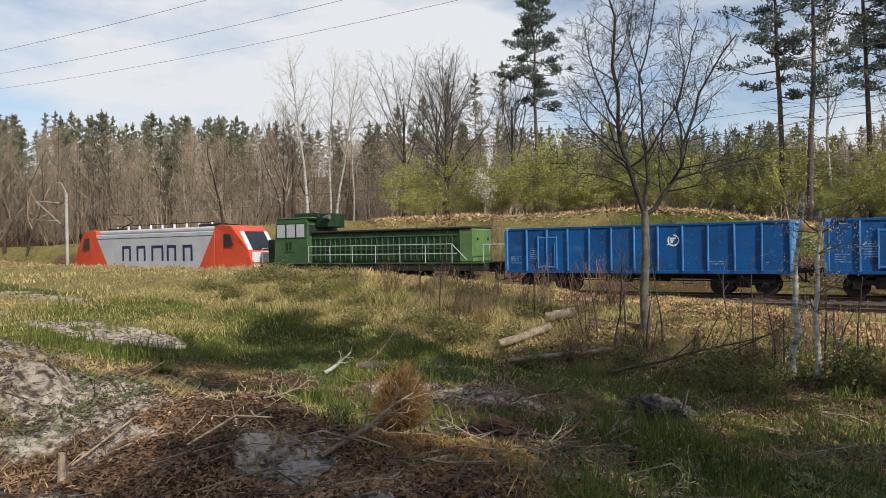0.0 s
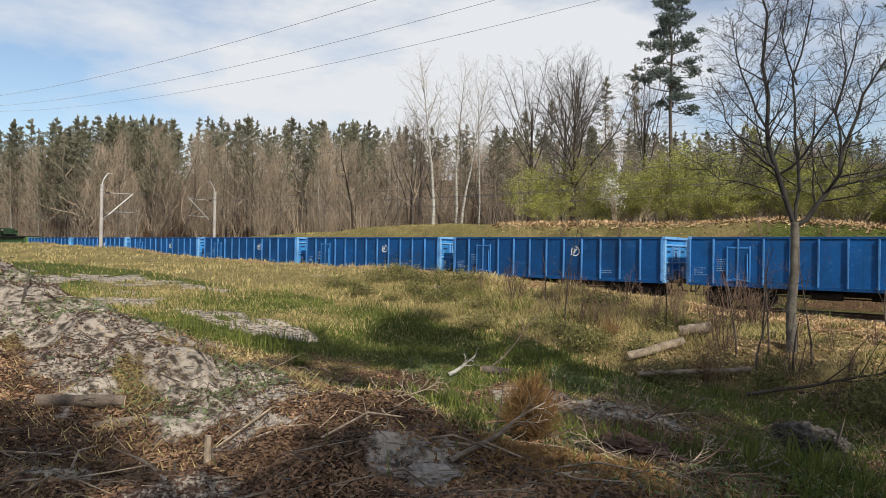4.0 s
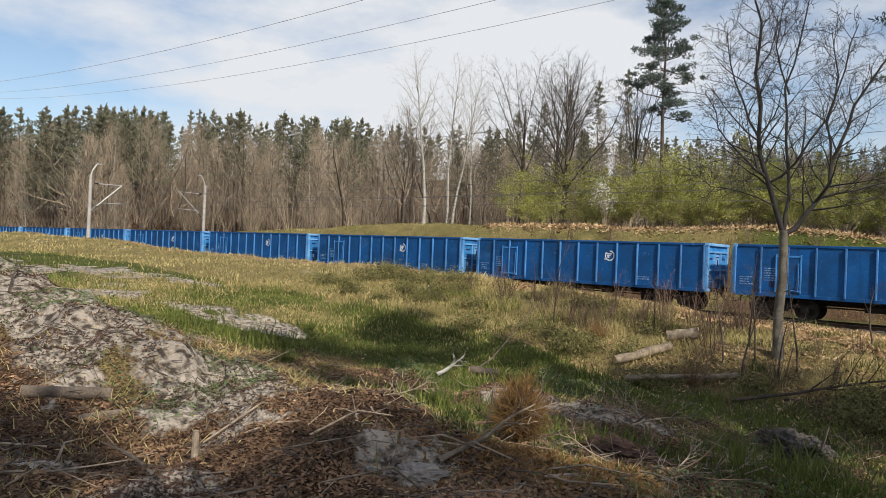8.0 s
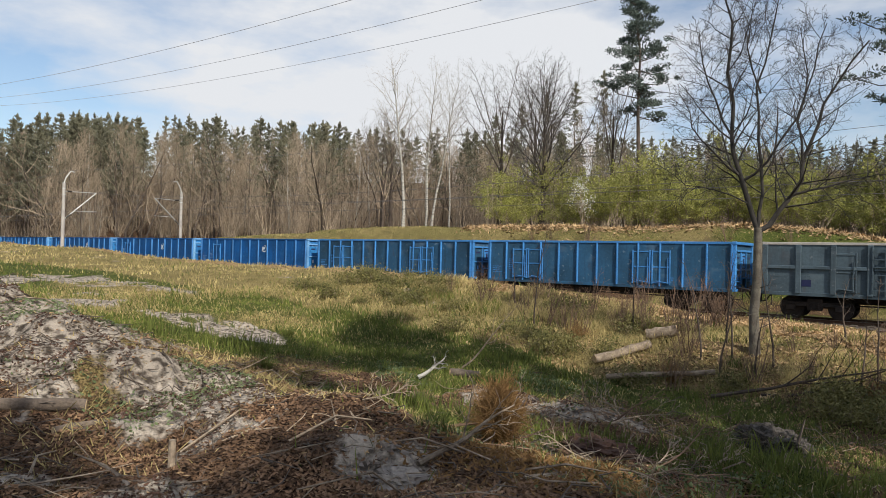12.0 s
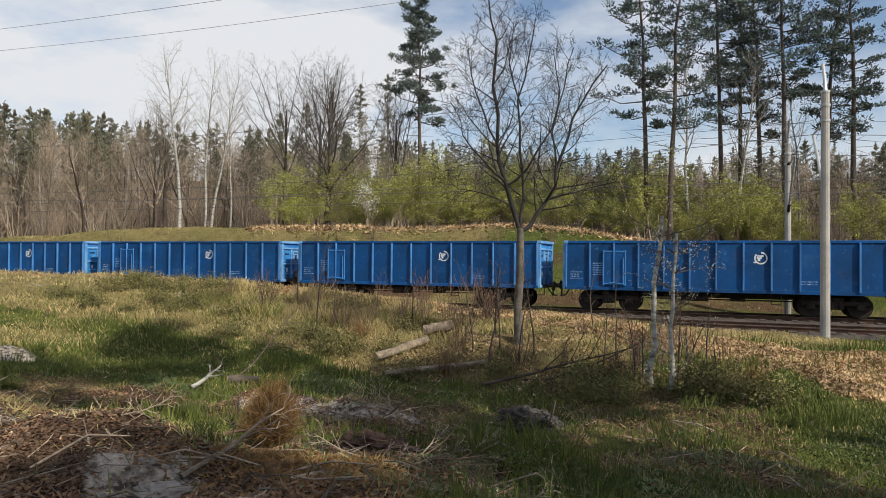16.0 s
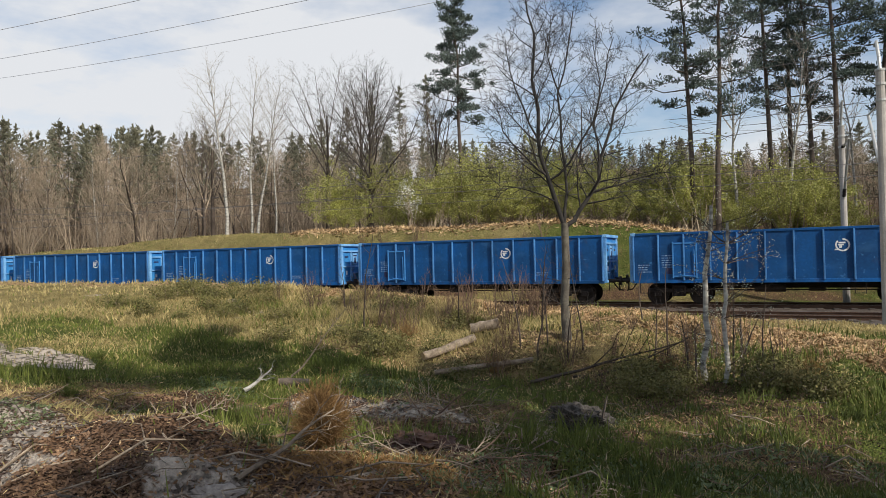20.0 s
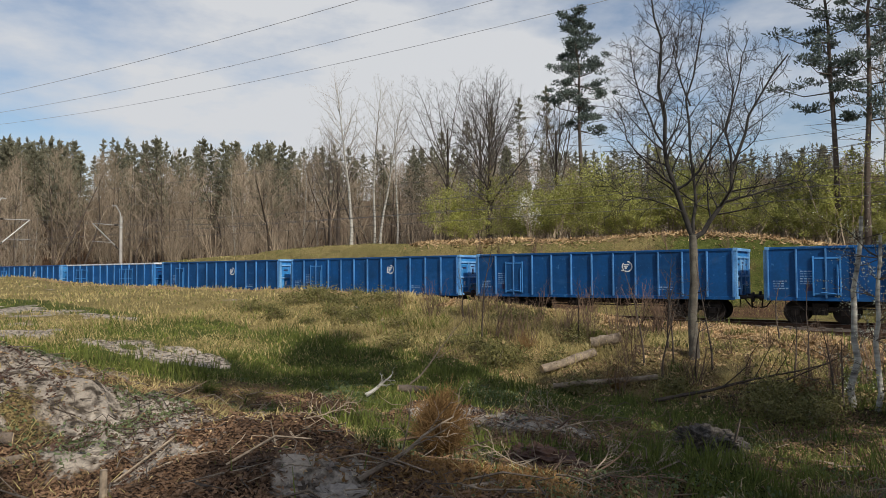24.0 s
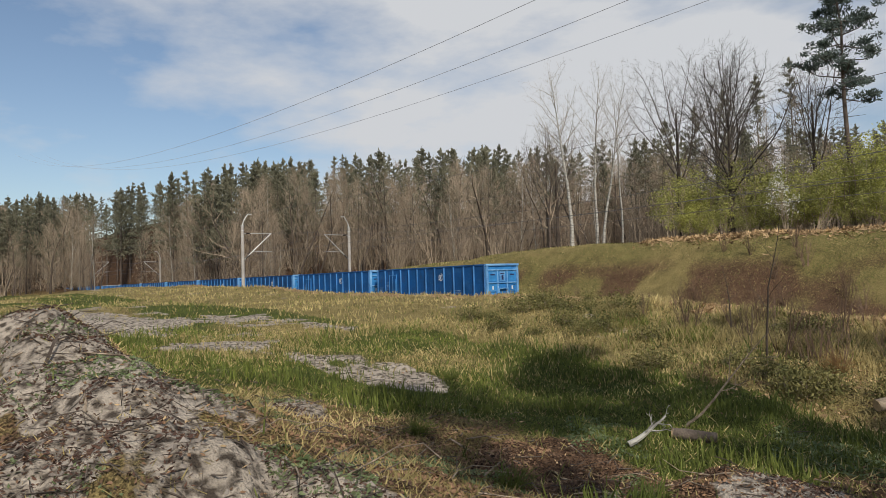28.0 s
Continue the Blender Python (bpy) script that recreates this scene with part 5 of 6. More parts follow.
def near_tree():
    rng = np.random.RandomState(8)
    x, y = -4.0, 15.9
    z = float(height(x, y))
    t = holder("young_tree", pose(x, y, z), "bare young tree forked low with fine twigs", "tree")
    tr, ml, cr = Limbs(), Limbs(), Limbs()
    fork = np.array([0.02, 0.0, 2.95 - z])
    tr.limb([(0, 0, -0.3), (0.0, 0, 0.1), (-0.03, 0, 0.9), (0.03, 0, 1.7), fork + [0, 0, 0.08]], [0.15, 0.115, 0.10, 0.092, 0.085], 12)
    # c, s: across and along the view of the tree from the meadow; each main limb rises in bends
    c, s = np.array([0.95, 0.30, 0]), np.array([-0.30, 0.95, 0])
    limbs = (([(0, 0), (-.34, 1.1), (-.57, 2.1), (-.68, 3.5), (-.60, 4.6), (-.80, 5.6)], 0.0, 0.062, 15, 1.5),
             ([(0, 0), (.08, .8), (-.02, 2.0), (-.08, 3.2), (.2, 4.3), (.35, 5.2)], 0.35, 0.040, 14, 1.5),
             ([(0, 0), (.36, .38), (.66, .8), (.84, 1.5), (1.14, 2.3), (1.45, 3.1), (2.05, 4.0)], 0.1, 0.060, 13, 1.35),
             ([(-.34, 1.1), (.15, 1.5), (.70, 2.4), (1.0, 3.4), (1.2, 4.3)], -0.35, 0.030, 12, 1.2),
             ([(-.36, 1.2), (-.9, 1.7), (-1.4, 2.3), (-1.7, 3.1)], -0.2, 0.026, 11, 1.15),
             ([(-.57, 2.1), (-.9, 2.9), (-1.2, 3.8), (-1.3, 4.6)], 0.3, 0.028, 12, 1.2),
             ([(.66, .8), (1.3, .95), (2.0, 1.15), (2.5, 1.2)], 0.15, 0.026, 9, 0.9),
             ([(-.2, .6), (-.9, .9), (-1.5, 1.0), (-2.0, 1.4)], -0.3, 0.016, 8, 0.8),
             ([(.84, 1.5), (.75, 2.4), (.95, 3.4), (.80, 4.5)], 0.45, 0.028, 12, 1.2),
             ([(0, 3.0), (-.3, 4.0), (-.2, 5.0)], -0.3, 0.022, 10, 1.1))
    for k, (line, depth, r, kids, reach) in enumerate(limbs):
        n = len(line)
        pts = [fork + c * u + s * depth * q / (n - 1) + np.array([0, 0, v]) for q, (u, v) in enumerate(line)]
        fine = [pts[0]]
        for p, q in zip(pts[:-1], pts[1:]):
            fine += [p + (q - p) * 0.5 + rng.normal(size=3) * 0.035, q]
        (ml if k < 3 else cr).limb(fine, r * np.linspace(1.1, 0.28, len(fine)), 6)
        turn = rng.uniform(0, 6)
        for j in range(kids + 9):
            f = (0.16 + 0.82 * (j + rng.rand()) / (kids + 9)) * (len(fine) - 1)
            i = min(int(f), len(fine) - 2)
            p = fine[i] + (fine[i + 1] - fine[i]) * (f - i)
            d = fine[i + 1] - fine[i]
            d = d / np.linalg.norm(d)
            side = np.cross(d, [math.cos(turn), math.sin(turn), 0.2])
            side /= np.linalg.norm(side)
            turn += 2.4
            w = f / (len(fine) - 1)
            grow(cr, rng, p, d * 0.62 + side * 0.85 + [0, 0, 0.1], reach * (1.15 - 0.55 * w) * rng.uniform(0.6, 1.25), max(0.009, r * (1 - 0.7 * w) * 0.5), 1, NEAR)
    for k in range(9):
        a = rng.uniform(0, 6.28)
        grow(cr, rng, (0, 0, rng.uniform(0.5, 2.2)), (math.cos(a), math.sin(a), 0.35), rng.uniform(0.5, 1.5), 0.012, 2, NEAR)
    tr.obj("trunk", TRUNK_GREY, t, True)
    ml.obj("main_limb", TREE_GREY, t, True)
    tagged(cr.obj("crown", TREE_GREY, t), kind="stuff")
    return t


near_tree()

# the row of trees behind the cutting
fan_tree(stand(-29.0, 49.3), 14.6, 0.27, 3, "tall bare oak with a wide round crown of twigs", "trees behind the cutting", 0.22, 20, 1.15, OAK_TWIG, "oak_tree", 0.5)
pine("tall_pine", stand(-22.3, 53.5), 19.5, 0.22, 4, "tall slender pine with a thin crown", "trees behind the cutting", 0.52, 2.5, 30, 8, 60, NEEDLE_BLUE, 0.15)
BT = "slim birch with a white trunk and bare crown"
for bx, by, bh, br, s, ln in ((-42.6, 47.5, 15.5, 0.15, 11, (-0.03, 0, 1)), (-40.2, 48.0, 14.5, 0.11, 12, (0.03, 0, 1)), (-39.3, 47.6, 13.7, 0.11, 13, (0.14, 0, 1)), (-39.6, 50.5, 13.0, 0.085, 14, (0.0, 0, 1))):
    bare_tree("birch_tree", stand(bx, by), bh, br, SLIM, s, BIRCH, BIRCH_TWIG, BT, "birches behind the cutting", ln)
for k, (bx, by, bh, s) in enumerate(((-46.5, 50, 13.0, 21), (-49.5, 52, 12.5, 22), (-35.2, 52.5, 16.5, 23), (-32.6, 54, 16.0, 24), (-44.8, 47, 8.0, 25), (-53.5, 47.5, 9.5, 26), (-12.6, 52, 9.5, 27), (-25.5, 55, 15.0, 28), (-10.2, 50, 8.0, 29))):
    if bh > 12:
        fan_tree(stand(bx, by), bh, 0.015 * bh, s, "bare broadleaf tree with dark limbs", "trees behind the cutting", 0.28, 8, 0.6, MID_TWIG)
        continue
    bare_tree("bare_tree", stand(bx, by), bh, 0.016 * bh, WILD, s, BARK_DARK, TWIG, "bare broadleaf tree with dark limbs", "trees behind the cutting", (0.12 * math.sin(s * 3), 0, 1))

# tall pines to the right
P_R = ((-3.4, 46.0, 21, 0), (-1.9, 45.0, 22, 1), (1.25, 49.0, 23, 2), (2.55, 52.0, 24, 3), (3.6, 50.0, 22, 0), (4.85, 47.0, 23, 2), (7.4, 51.0, 23, 1), (8.6, 47.0, 20, 3), (13.2, 47.0, 19, 0), (16.5, 52.0, 22, 1), (20.0, 48.0, 21, 2), (24.0, 53.0, 23, 3))
tall_pines = []
for px, py, ph, k in P_R:
    if k == len(tall_pines):
        tall_pines.append(pine("tall_pine", stand(px, py), ph, 0.20, 31 + k, "tall dark pine with a bare lower trunk", "pines beside the cutting", (0.64, 0.68, 0.58, 0.62)[k], 2.6, 36, 6, 46, NEEDLE_BLUE, 0.14))
        continue
    o = copy_thing(tall_pines[k], stand(px, py, 70 + 85 * len(bpy.data.objects) % 360))
    o.scale = (1.0, 1.0, ph / (21, 22, 23, 24)[k])
for k, (bx, by, bh, s) in enumerate(((-0.9, 47.5, 14, 51), (2.0, 46.5, 12, 52), (6.3, 54, 13, 53), (15.0, 49.5, 11, 54), (18.0, 55, 12, 55))):
    bare_tree("birch_tree", stand(bx, by), bh, 0.11, SLIM, s, BIRCH, BIRCH_TWIG, BT, "birches among the pines", (0.03, 0, 1))

# ---- the wood behind ----
def wood():
    rng = np.random.RandomState(77)
    PL, BL, SL = "dark green pine with a pointed crown", "bare brown broadleaf forest tree", "bare slender young forest tree"
    GR = "front trees of the wood"
    protos = {"pine": [forest_pine("forest_pine", stand(-60 + 4 * k, 88 + k), 13.5 + 1.2 * k, 0.15, 200 + k, PL, GR, 0.56 + 0.04 * k, 2.5 - 0.12 * k) for k in range(5)],
              "bare": [bare_tree("forest_tree", stand(-64 + 3 * k, 74 + k), 10.0 + k, 0.13, WILD, 300 + k, BARK_DARK, TWIG, BL, GR) for k in range(4)],
              "pole": [twiggy("forest_tree", stand(-50 + 3 * k, 76 + k), 9.5 + 1.2 * k, 0.085, 1.9, 560, 320 + k, (BARK, BARK_DARK, BIRCH, BARK, BARK_DARK)[k], TWIG, SL, GR) for k in range(5)]}
    used = []

    def clear(x, y):
        return not (22.5 < y < 37.0 and x < -40)

    def spot(b0, b1, d0, d1, gap):
        for _ in range(60):
            b, d = radians(rng.uniform(b0, b1)), rng.uniform(d0, d1)
            x, y = -math.sin(b), math.cos(b)
            r = -float(wood_depth(x, y)) + 1 + d
            x, y = x * r, y * r
            if clear(x, y) and all((x - p) ** 2 + (y - q) ** 2 > gap * gap for p, q in used):
                break
        used.append((x, y))
        return x, y

    tall = {"pine": [13.5 + 1.2 * k for k in range(5)], "bare": [10.0 + k for k in range(4)], "pole": [9.5 + 1.2 * k for k in range(5)]}

    def size(kind, k, x, y, smin, smax):
        """Size that keeps the wood's top line even, as seen over the meadow: lower to the right and far left."""
        r, b = math.hypot(x, y), math.degrees(math.atan2(-x, y))
        top = 2.3 + r * float(np.interp(b, [-12, 8, 11, 17, 27, 37, 47, 53, 58, 62, 66, 70, 73, 79, 86], [0.150, 0.150, 0.158, 0.168, 0.172, 0.176, 0.178, 0.182, 0.176, 0.171, 0.168, 0.156, 0.144, 0.125, 0.105]))
        return float(np.clip((top * rng.uniform(smin, smax) - float(height(x, y))) / tall[kind][k % len(tall[kind])], 0.35, 1.8))

    def put(kind, n, b0, b1, d0, d1, gap, smin, smax):
        for k in range(n):
            x, y = spot(b0, b1, d0, d1, gap)
            o = copy_thing(protos[kind][k % len(protos[kind])], stand(x, y, rng.uniform(0, 360)))
            s = size(kind, k, x, y, smin, smax)
            o.scale = (s, s, s)

    put("bare", 80, -14, 92, -9, 7, 1.8, 0.6, 0.96)
    put("pole", 160, -14, 92, -8, 9, 1.1, 0.55, 0.96)
    put("pine", 150, -14, 92, 0, 14, 1.5, 0.75, 1.03)

    def joined(name, kind, pieces, n, b0, b1, d0, d1, smin, smax, label):
        V, F, MI, cnt, mats = [], [], [], 0, []
        for k in range(n):
            src = protos[kind][k % len(protos[kind])]
            x, y = spot(b0, b1, d0, d1, 0.0) if b0 is not None else (rng.uniform(d0, d1), rng.choice(b1) + rng.uniform(-6, 6))
            a, s = rng.uniform(0, 6.28), size(kind, k, x, y, smin, smax)
            ca, sa = math.cos(a) * s, math.sin(a) * s
            for ch in src.children:
                if ch.name.split(".")[0] not in pieces:
                    continue
                me = ch.data
                v = np.empty(len(me.vertices) * 3)
                me.vertices.foreach_get("co", v)
                v = v.reshape(-1, 3)
                f = np.empty(len(me.loops), dtype=int)
                me.loops.foreach_get("vertex_index", f)
                m = me.materials[0]
                if m not in mats:
                    mats.append(m)
                V.append(np.stack([v[:, 0] * ca - v[:, 1] * sa + x, v[:, 0] * sa + v[:, 1] * ca + y, v[:, 2] * s + float(height(x, y))], -1))
                fr = f.reshape(-1, 4) + cnt
                F.append(fr)
                MI.append(np.full(len(fr), mats.index(m)))
                cnt += len(v)
        ob = link_mesh(name, np.concatenate(V), np.concatenate(F), mats, index=np.concatenate(MI))
        return tagged(ob, label, "wood", kind="stuff")

    joined("far_pines", "pine", ("trunk", "crown"), 300, -16, 92, 10, 42, 0.86, 1.03, "dense far pine wood behind the meadow")
    joined("far_pines", "pine", ("trunk", "crown"), 110, 62, 92, 4, 90, 0.8, 1.04, "tall pines along the railway lane")
    joined("far_brush", "pole", ("trunk", "crown"), 420, -16, 92, 2, 36, 0.66, 0.97, "dense brown leafless trees inside the wood")
    joined("far_pines", "pine", ("trunk", "crown"), 65, None, (44.5,), -420, -130, 0.8, 1.02, "tall pines beyond the railway lane")
    joined("far_pines", "pine", ("trunk", "crown"), 48, None, (14.0,), -210, -104, 0.8, 1.02, "tall pines on the near side of the railway lane")
    joined("far_brush", "pole", ("trunk", "crown"), 110, 62, 92, 0, 70, 0.5, 0.92, "brown leafless trees along the railway lane")


wood()

# shrubs: fresh green behind the cutting, one in blossom, brown scrub along the edge of the wood
gs = [shrub("green_shrub", stand(-22 + 3 * k, 50), 4.2, 3.4, 400 + k, 9, 2600, TWIG, LEAF_NEW, "shrub in fresh yellow-green leaf", "green shrubs behind the cutting", 0.07) for k in range(3)]
rs = np.random.RandomState(9)
for k in range(60):
    o = copy_thing(gs[k % 3], stand(rs.uniform(-32, 6), rs.uniform(45.2, 54), rs.uniform(0, 360)))
    q = rs.uniform(0.9, 1.5)
    o.scale = (q, q, q * rs.uniform(0.8, 1.1))
for k in range(6):
    o = copy_thing(gs[k % 3], stand(rs.uniform(-4.5, 12), rs.uniform(43.5, 46), rs.uniform(0, 360)))
for k in range(44):
    o = copy_thing(gs[k % 3], stand(rs.uniform(-31, 6), rs.uniform(44.8, 47.5), rs.uniform(0, 360)))
    q = rs.uniform(0.35, 0.75)
    o.scale = (q * 1.3, q * 1.3, q)
shrub("blossom_shrub", stand(-22.9, 45.0), 3.4, 1.5, 420, 9, 520, TWIG, BLOSSOM, "shrub covered with white blossom", "", 0.07)
bs = [shrub("brown_shrub", stand(-60 + 3 * k, 50), 3.2, 2.6, 430 + k, 8, 0, TWIG, TWIG, "leafless brown shrub at the edge of the wood", "leafless shrubs at the edge of the wood") for k in range(3)]
for k in range(130):
    bb, dd = radians(rs.uniform(-10, 86)), rs.uniform(-13, 2)
    ex, ey = -math.sin(bb), math.cos(bb)
    er = 1 - float(wood_depth(ex, ey)) + dd
    if 14 < ey * er < 44 and ex * er < -40:
        continue
    o = copy_thing(bs[k % 3], stand(ex * er, ey * er, rs.uniform(0, 360)))
    q = rs.uniform(0.8, 2.0)
    o.scale = (q, q, q)
# ---- ground plants and clutter ----
def scatter(rng, n, keep, reach=26.0, near=1.6):
    """Places on the meadow before the camera's stand, thinning out with distance, where keep(x, y) > chance."""
    out = []
    got = 0
    while got < n:
        b = np.radians(rng.uniform(-16, 84, n))
        r = near + (reach - near) * rng.uniform(0, 1, n) ** 1.15
        x, y = -np.sin(b) * r, np.cos(b) * r
        ok = (rng.rand(n) < keep(x, y)) & (y < 24.0)
        out.append(np.stack([x[ok], y[ok]], -1))
        got += ok.sum()
    return np.concatenate(out)[:n]


def blades(name, rng, pts, hmin, hmax, lean, mat, label, wide=1.0, base=0.0):
    k = len(pts)
    z = height(pts[:, 0], pts[:, 1]) - 0.01 + base
    p = np.column_stack([pts, z])
    r = np.hypot(pts[:, 0], pts[:, 1])
    h = rng.uniform(hmin, hmax, k) * (0.6 + 0.8 * vnoise(pts[:, 0], pts[:, 1], 1.1, 61))
    a = rng.uniform(0, 6.28, k)
    tip = np.column_stack([np.cos(a) * h * lean * rng.rand(k), np.sin(a) * h * lean * rng.rand(k), h])
    w = (0.0035 + 0.00042 * r) * wide
    b = rng.uniform(0, 6.28, k)
    s = np.column_stack([np.cos(b) * w, np.sin(b) * w, np.zeros(k)])
    q = np.stack([p - s, p + s, p + tip * [[0.75, 0.75, 0.8]] + s * 0.6, p + tip], 1)
    ob = link_mesh(name, q.reshape(-1, 3), np.arange(k * 4).reshape(k, 4), mat)
    return tagged(ob, label, "grass", kind="stuff")


def flat_bits(name, rng, pts, size, mat, label, category, curl=0.5, long=1.4):
    k = len(pts)
    p = np.column_stack([pts, height(pts[:, 0], pts[:, 1]) + 0.012])
    r = np.hypot(pts[:, 0], pts[:, 1])
    s = size * rng.uniform(0.5, 1.4, k) * (0.8 + 0.035 * r)
    u = rng.normal(size=(k, 3)) * [1, 1, curl]
    u /= np.linalg.norm(u, axis=1)[:, None]
    v = np.cross(u, rng.normal(size=(k, 3)) * [curl, curl, 1])
    v /= np.linalg.norm(v, axis=1)[:, None]
    u, v = u * s[:, None] * long, v * s[:, None] * 0.6
    q = np.stack([p - u, p + v, p + u, p - v], 1)
    q[:, :, 2] = np.maximum(q[:, :, 2], p[:, None, 2] - 0.01)
    ob = link_mesh(name, q.reshape(-1, 3), np.arange(k * 4).reshape(k, 4), mat)
    return tagged(ob, label, category, kind="stuff")


def sticks(name, rng, pts, lmin, lmax, rad, mat, label):
    L_ = Limbs()
    n = len(pts)
    a, l = rng.uniform(0, 6.28, n), rng.uniform(lmin, lmax, n)[:, None]
    d = np.column_stack([np.cos(a), np.sin(a), rng.uniform(-0.05, 0.25, n)])
    p0 = np.column_stack([pts, height(pts[:, 0], pts[:, 1]) + 0.012])
    m, e = p0 + d * l * 0.5 + rng.normal(size=(n, 3)) * l * 0.15, p0 + d * l
    for q in (m, e):
        q[:, 2] = np.maximum(q[:, 2], height(q[:, 0], q[:, 1]) + 0.012)
    rr = rad * rng.uniform(0.5, 1.5, n) * (0.8 + 0.04 * np.hypot(pts[:, 0], pts[:, 1]))
    for k in range(n):
        L_.limb([p0[k], m[k], e[k]], [rr[k], rr[k] * 0.85, rr[k] * 0.5], 4)
    return tagged(L_.obj(name, mat), label, "twigs", kind="stuff")


def clutter():
    rng = np.random.RandomState(123)
    M = lambda x, y: masks(x, y)
    green_keep = lambda x, y: np.clip(M(x, y)[1] * (1 - 0.93 * M(x, y)[0]) * (1 - 0.8 * M(x, y)[3]) * (1 - 0.75 * M(x, y)[2]), 0.004, 1)
    dry_keep = lambda x, y: np.clip((1 - 0.75 * M(x, y)[1]) * (1 - 0.93 * M(x, y)[0]) * (1 - 0.97 * M(x, y)[2]) * (1 - 0.6 * M(x, y)[3]) * (0.35 + 0.65 * sst(4, 8, np.hypot(x, y))), 0.01, 1)
    lit_keep = lambda x, y: np.clip(M(x, y)[2] * (1 - 0.8 * M(x, y)[0]), 0.015, 1)
    strip_keep = lambda x, y: np.clip(M(x, y)[3] - 0.2, 0, 1)
    blades("green_grass", rng, scatter(rng, 85000, green_keep), 0.03, 0.12, 0.8, GRASS, "short green spring grass")
    blades("green_grass", rng, scatter(rng, 9000, lambda x, y: green_keep(x, y) * (vnoise(x, y, 0.9, 71) > 0.62)), 0.14, 0.34, 0.6, GRASS, "longer tufts of green grass", 1.2)
    blades("dry_grass", rng, scatter(rng, 80000, dry_keep), 0.02, 0.10, 1.9, STRAW, "short dry straw-coloured grass")
    bank = lambda x, y: np.exp(-((strip_line(x) - 2.2 - y) / 2.0) ** 2) * (vnoise(x, y, 1.2, 81) > 0.5) * (y < strip_line(x) - 0.4) * sst(-1.0, -4.5, x)
    blades("dry_grass", rng, scatter(rng, 14000, bank), 0.08, 0.34, 0.9, STRAW, "tall dry grass on the bank", 0.8)
    blades("green_grass", rng, scatter(rng, 9000, lambda x, y: bank(x, y) * (vnoise(x, y, 0.8, 85) > 0.45)), 0.06, 0.26, 1.0, GRASS, "green weeds among the dry grass", 0.9)
    flat_bits("leaf_litter", rng, scatter(rng, 95000, lit_keep, 20.0), 0.0155, LITTER, "brown dry leaves and bark bits", "leaf litter")
    flat_bits("pale_litter", rng, scatter(rng, 60000, strip_keep), 0.036, STRIP_LEAF, "pale dry leaves heaped along the bank", "leaf litter", 0.7)
    flat_bits("wood_chips", rng, scatter(rng, 5000, lambda x, y: np.clip(lit_keep(x, y) * 0.7 + 0.6 * M(x, y)[0] * (vnoise(x, y, 0.8, 91) > 0.5), 0, 1), 14.0), 0.013, STRIP_LEAF, "pale wood chips on the soil", "wood chips", 0.3, 2.0)
    sticks("fallen_twigs", rng, scatter(rng, 1300, lambda x, y: np.clip(lit_keep(x, y) + 0.12 + 0.4 * M(x, y)[0], 0, 1), 15.0), 0.06, 0.38, 0.005, MID_TWIG, "fallen brown twigs on the ground")
    sticks("fallen_twigs", rng, scatter(rng, 260, lambda x, y: np.clip(lit_keep(x, y) + 0.1, 0, 1), 12.0), 0.2, 0.75, 0.008, LOG_BARK, "fallen pale sticks on the ground")
    sticks("fallen_twigs", rng, scatter(rng, 150, lambda x, y: M(x, y)[0] * (x < -5), 15.0), 0.1, 0.45, 0.0045, BARK_DARK, "dark twigs and roots on the sand heap")
    flat_bits("weed_leaves", rng, scatter(rng, 17000, lambda x, y: sst(-4.5, -2.5, x) * sst(3.5, 5.0, y) * sst(12, 10, y) * (vnoise(x, y, 0.7, 45) > 0.55), 13.0), 0.021, WEED, "small pale green weed leaves", "weeds", 0.8, 1.2)
    flat_bits("weed_leaves", rng, scatter(rng, 15000, lambda x, y: sst(-5, -6, x) * sst(2.5, 4.0, y) * (vnoise(x, y, 0.9, 47) > 0.6), 14.0), 0.017, WEED, "small green weed leaves in the grass", "weeds", 0.8, 1.2)
    sticks("fallen_twigs", rng, scatter(rng, 260, lambda x, y: sst(-4.5, -3, x) * sst(4, 5, y) * sst(9, 8, y), 10.0), 0.12, 0.5, 0.005, TWIG_RED, "reddish dead stems and roots on the litter")
    flat_bits("dark_debris", rng, scatter(rng, 9000, lambda x, y: M(x, y)[0] * (x < -4) * (vnoise(x, y, 0.45, 49) > 0.5), 15.0), 0.012, PEAT, "dark soil crumbs and bark on the sand heap", "debris", 0.6, 1.8)
    flat_bits("pale_litter", rng, scatter(rng, 7000, lambda x, y: sst(-11, -7, x) * sst(2.5, 0.0, x) * sst(12.8, 14.2, y) * (vnoise(x, y, 0.7, 57) > 0.4)), 0.028, STRIP_LEAF, "pale dry leaves caught in the grass of the bank", "leaf litter", 0.8)
    p = np.column_stack([rng.normal(-2.55, 0.42, 3800), rng.normal(4.3, 0.38, 3800)])
    flat_bits("bracken_litter", rng, p, 0.016, FERN, "flattened dead rust-brown bracken", "leaf litter", 0.9, 2.6)
    # farther meadow and the slope beyond the railway
    far = rng.uniform(0, 1, (60000, 2))
    b, r = np.radians(-12 + 96 * far[:, 0]), 17 + 55 * far[:, 1] ** 1.6
    p = np.column_stack([-np.sin(b) * r, np.cos(b) * r])
    sd, gr, lt, sp = masks(p[:, 0], p[:, 1])
    ok = (rng.rand(len(p)) > sd * 0.9) & (p[:, 1] < 23.5) & (p[:, 0] < -8)
    p, gr = p[ok], gr[ok]
    pick = rng.rand(len(p)) < 0.08 + 0.55 * gr
    blades("green_grass", rng, p[pick], 0.05, 0.16, 0.8, GRASS, "short green grass of the far meadow", 1.4)
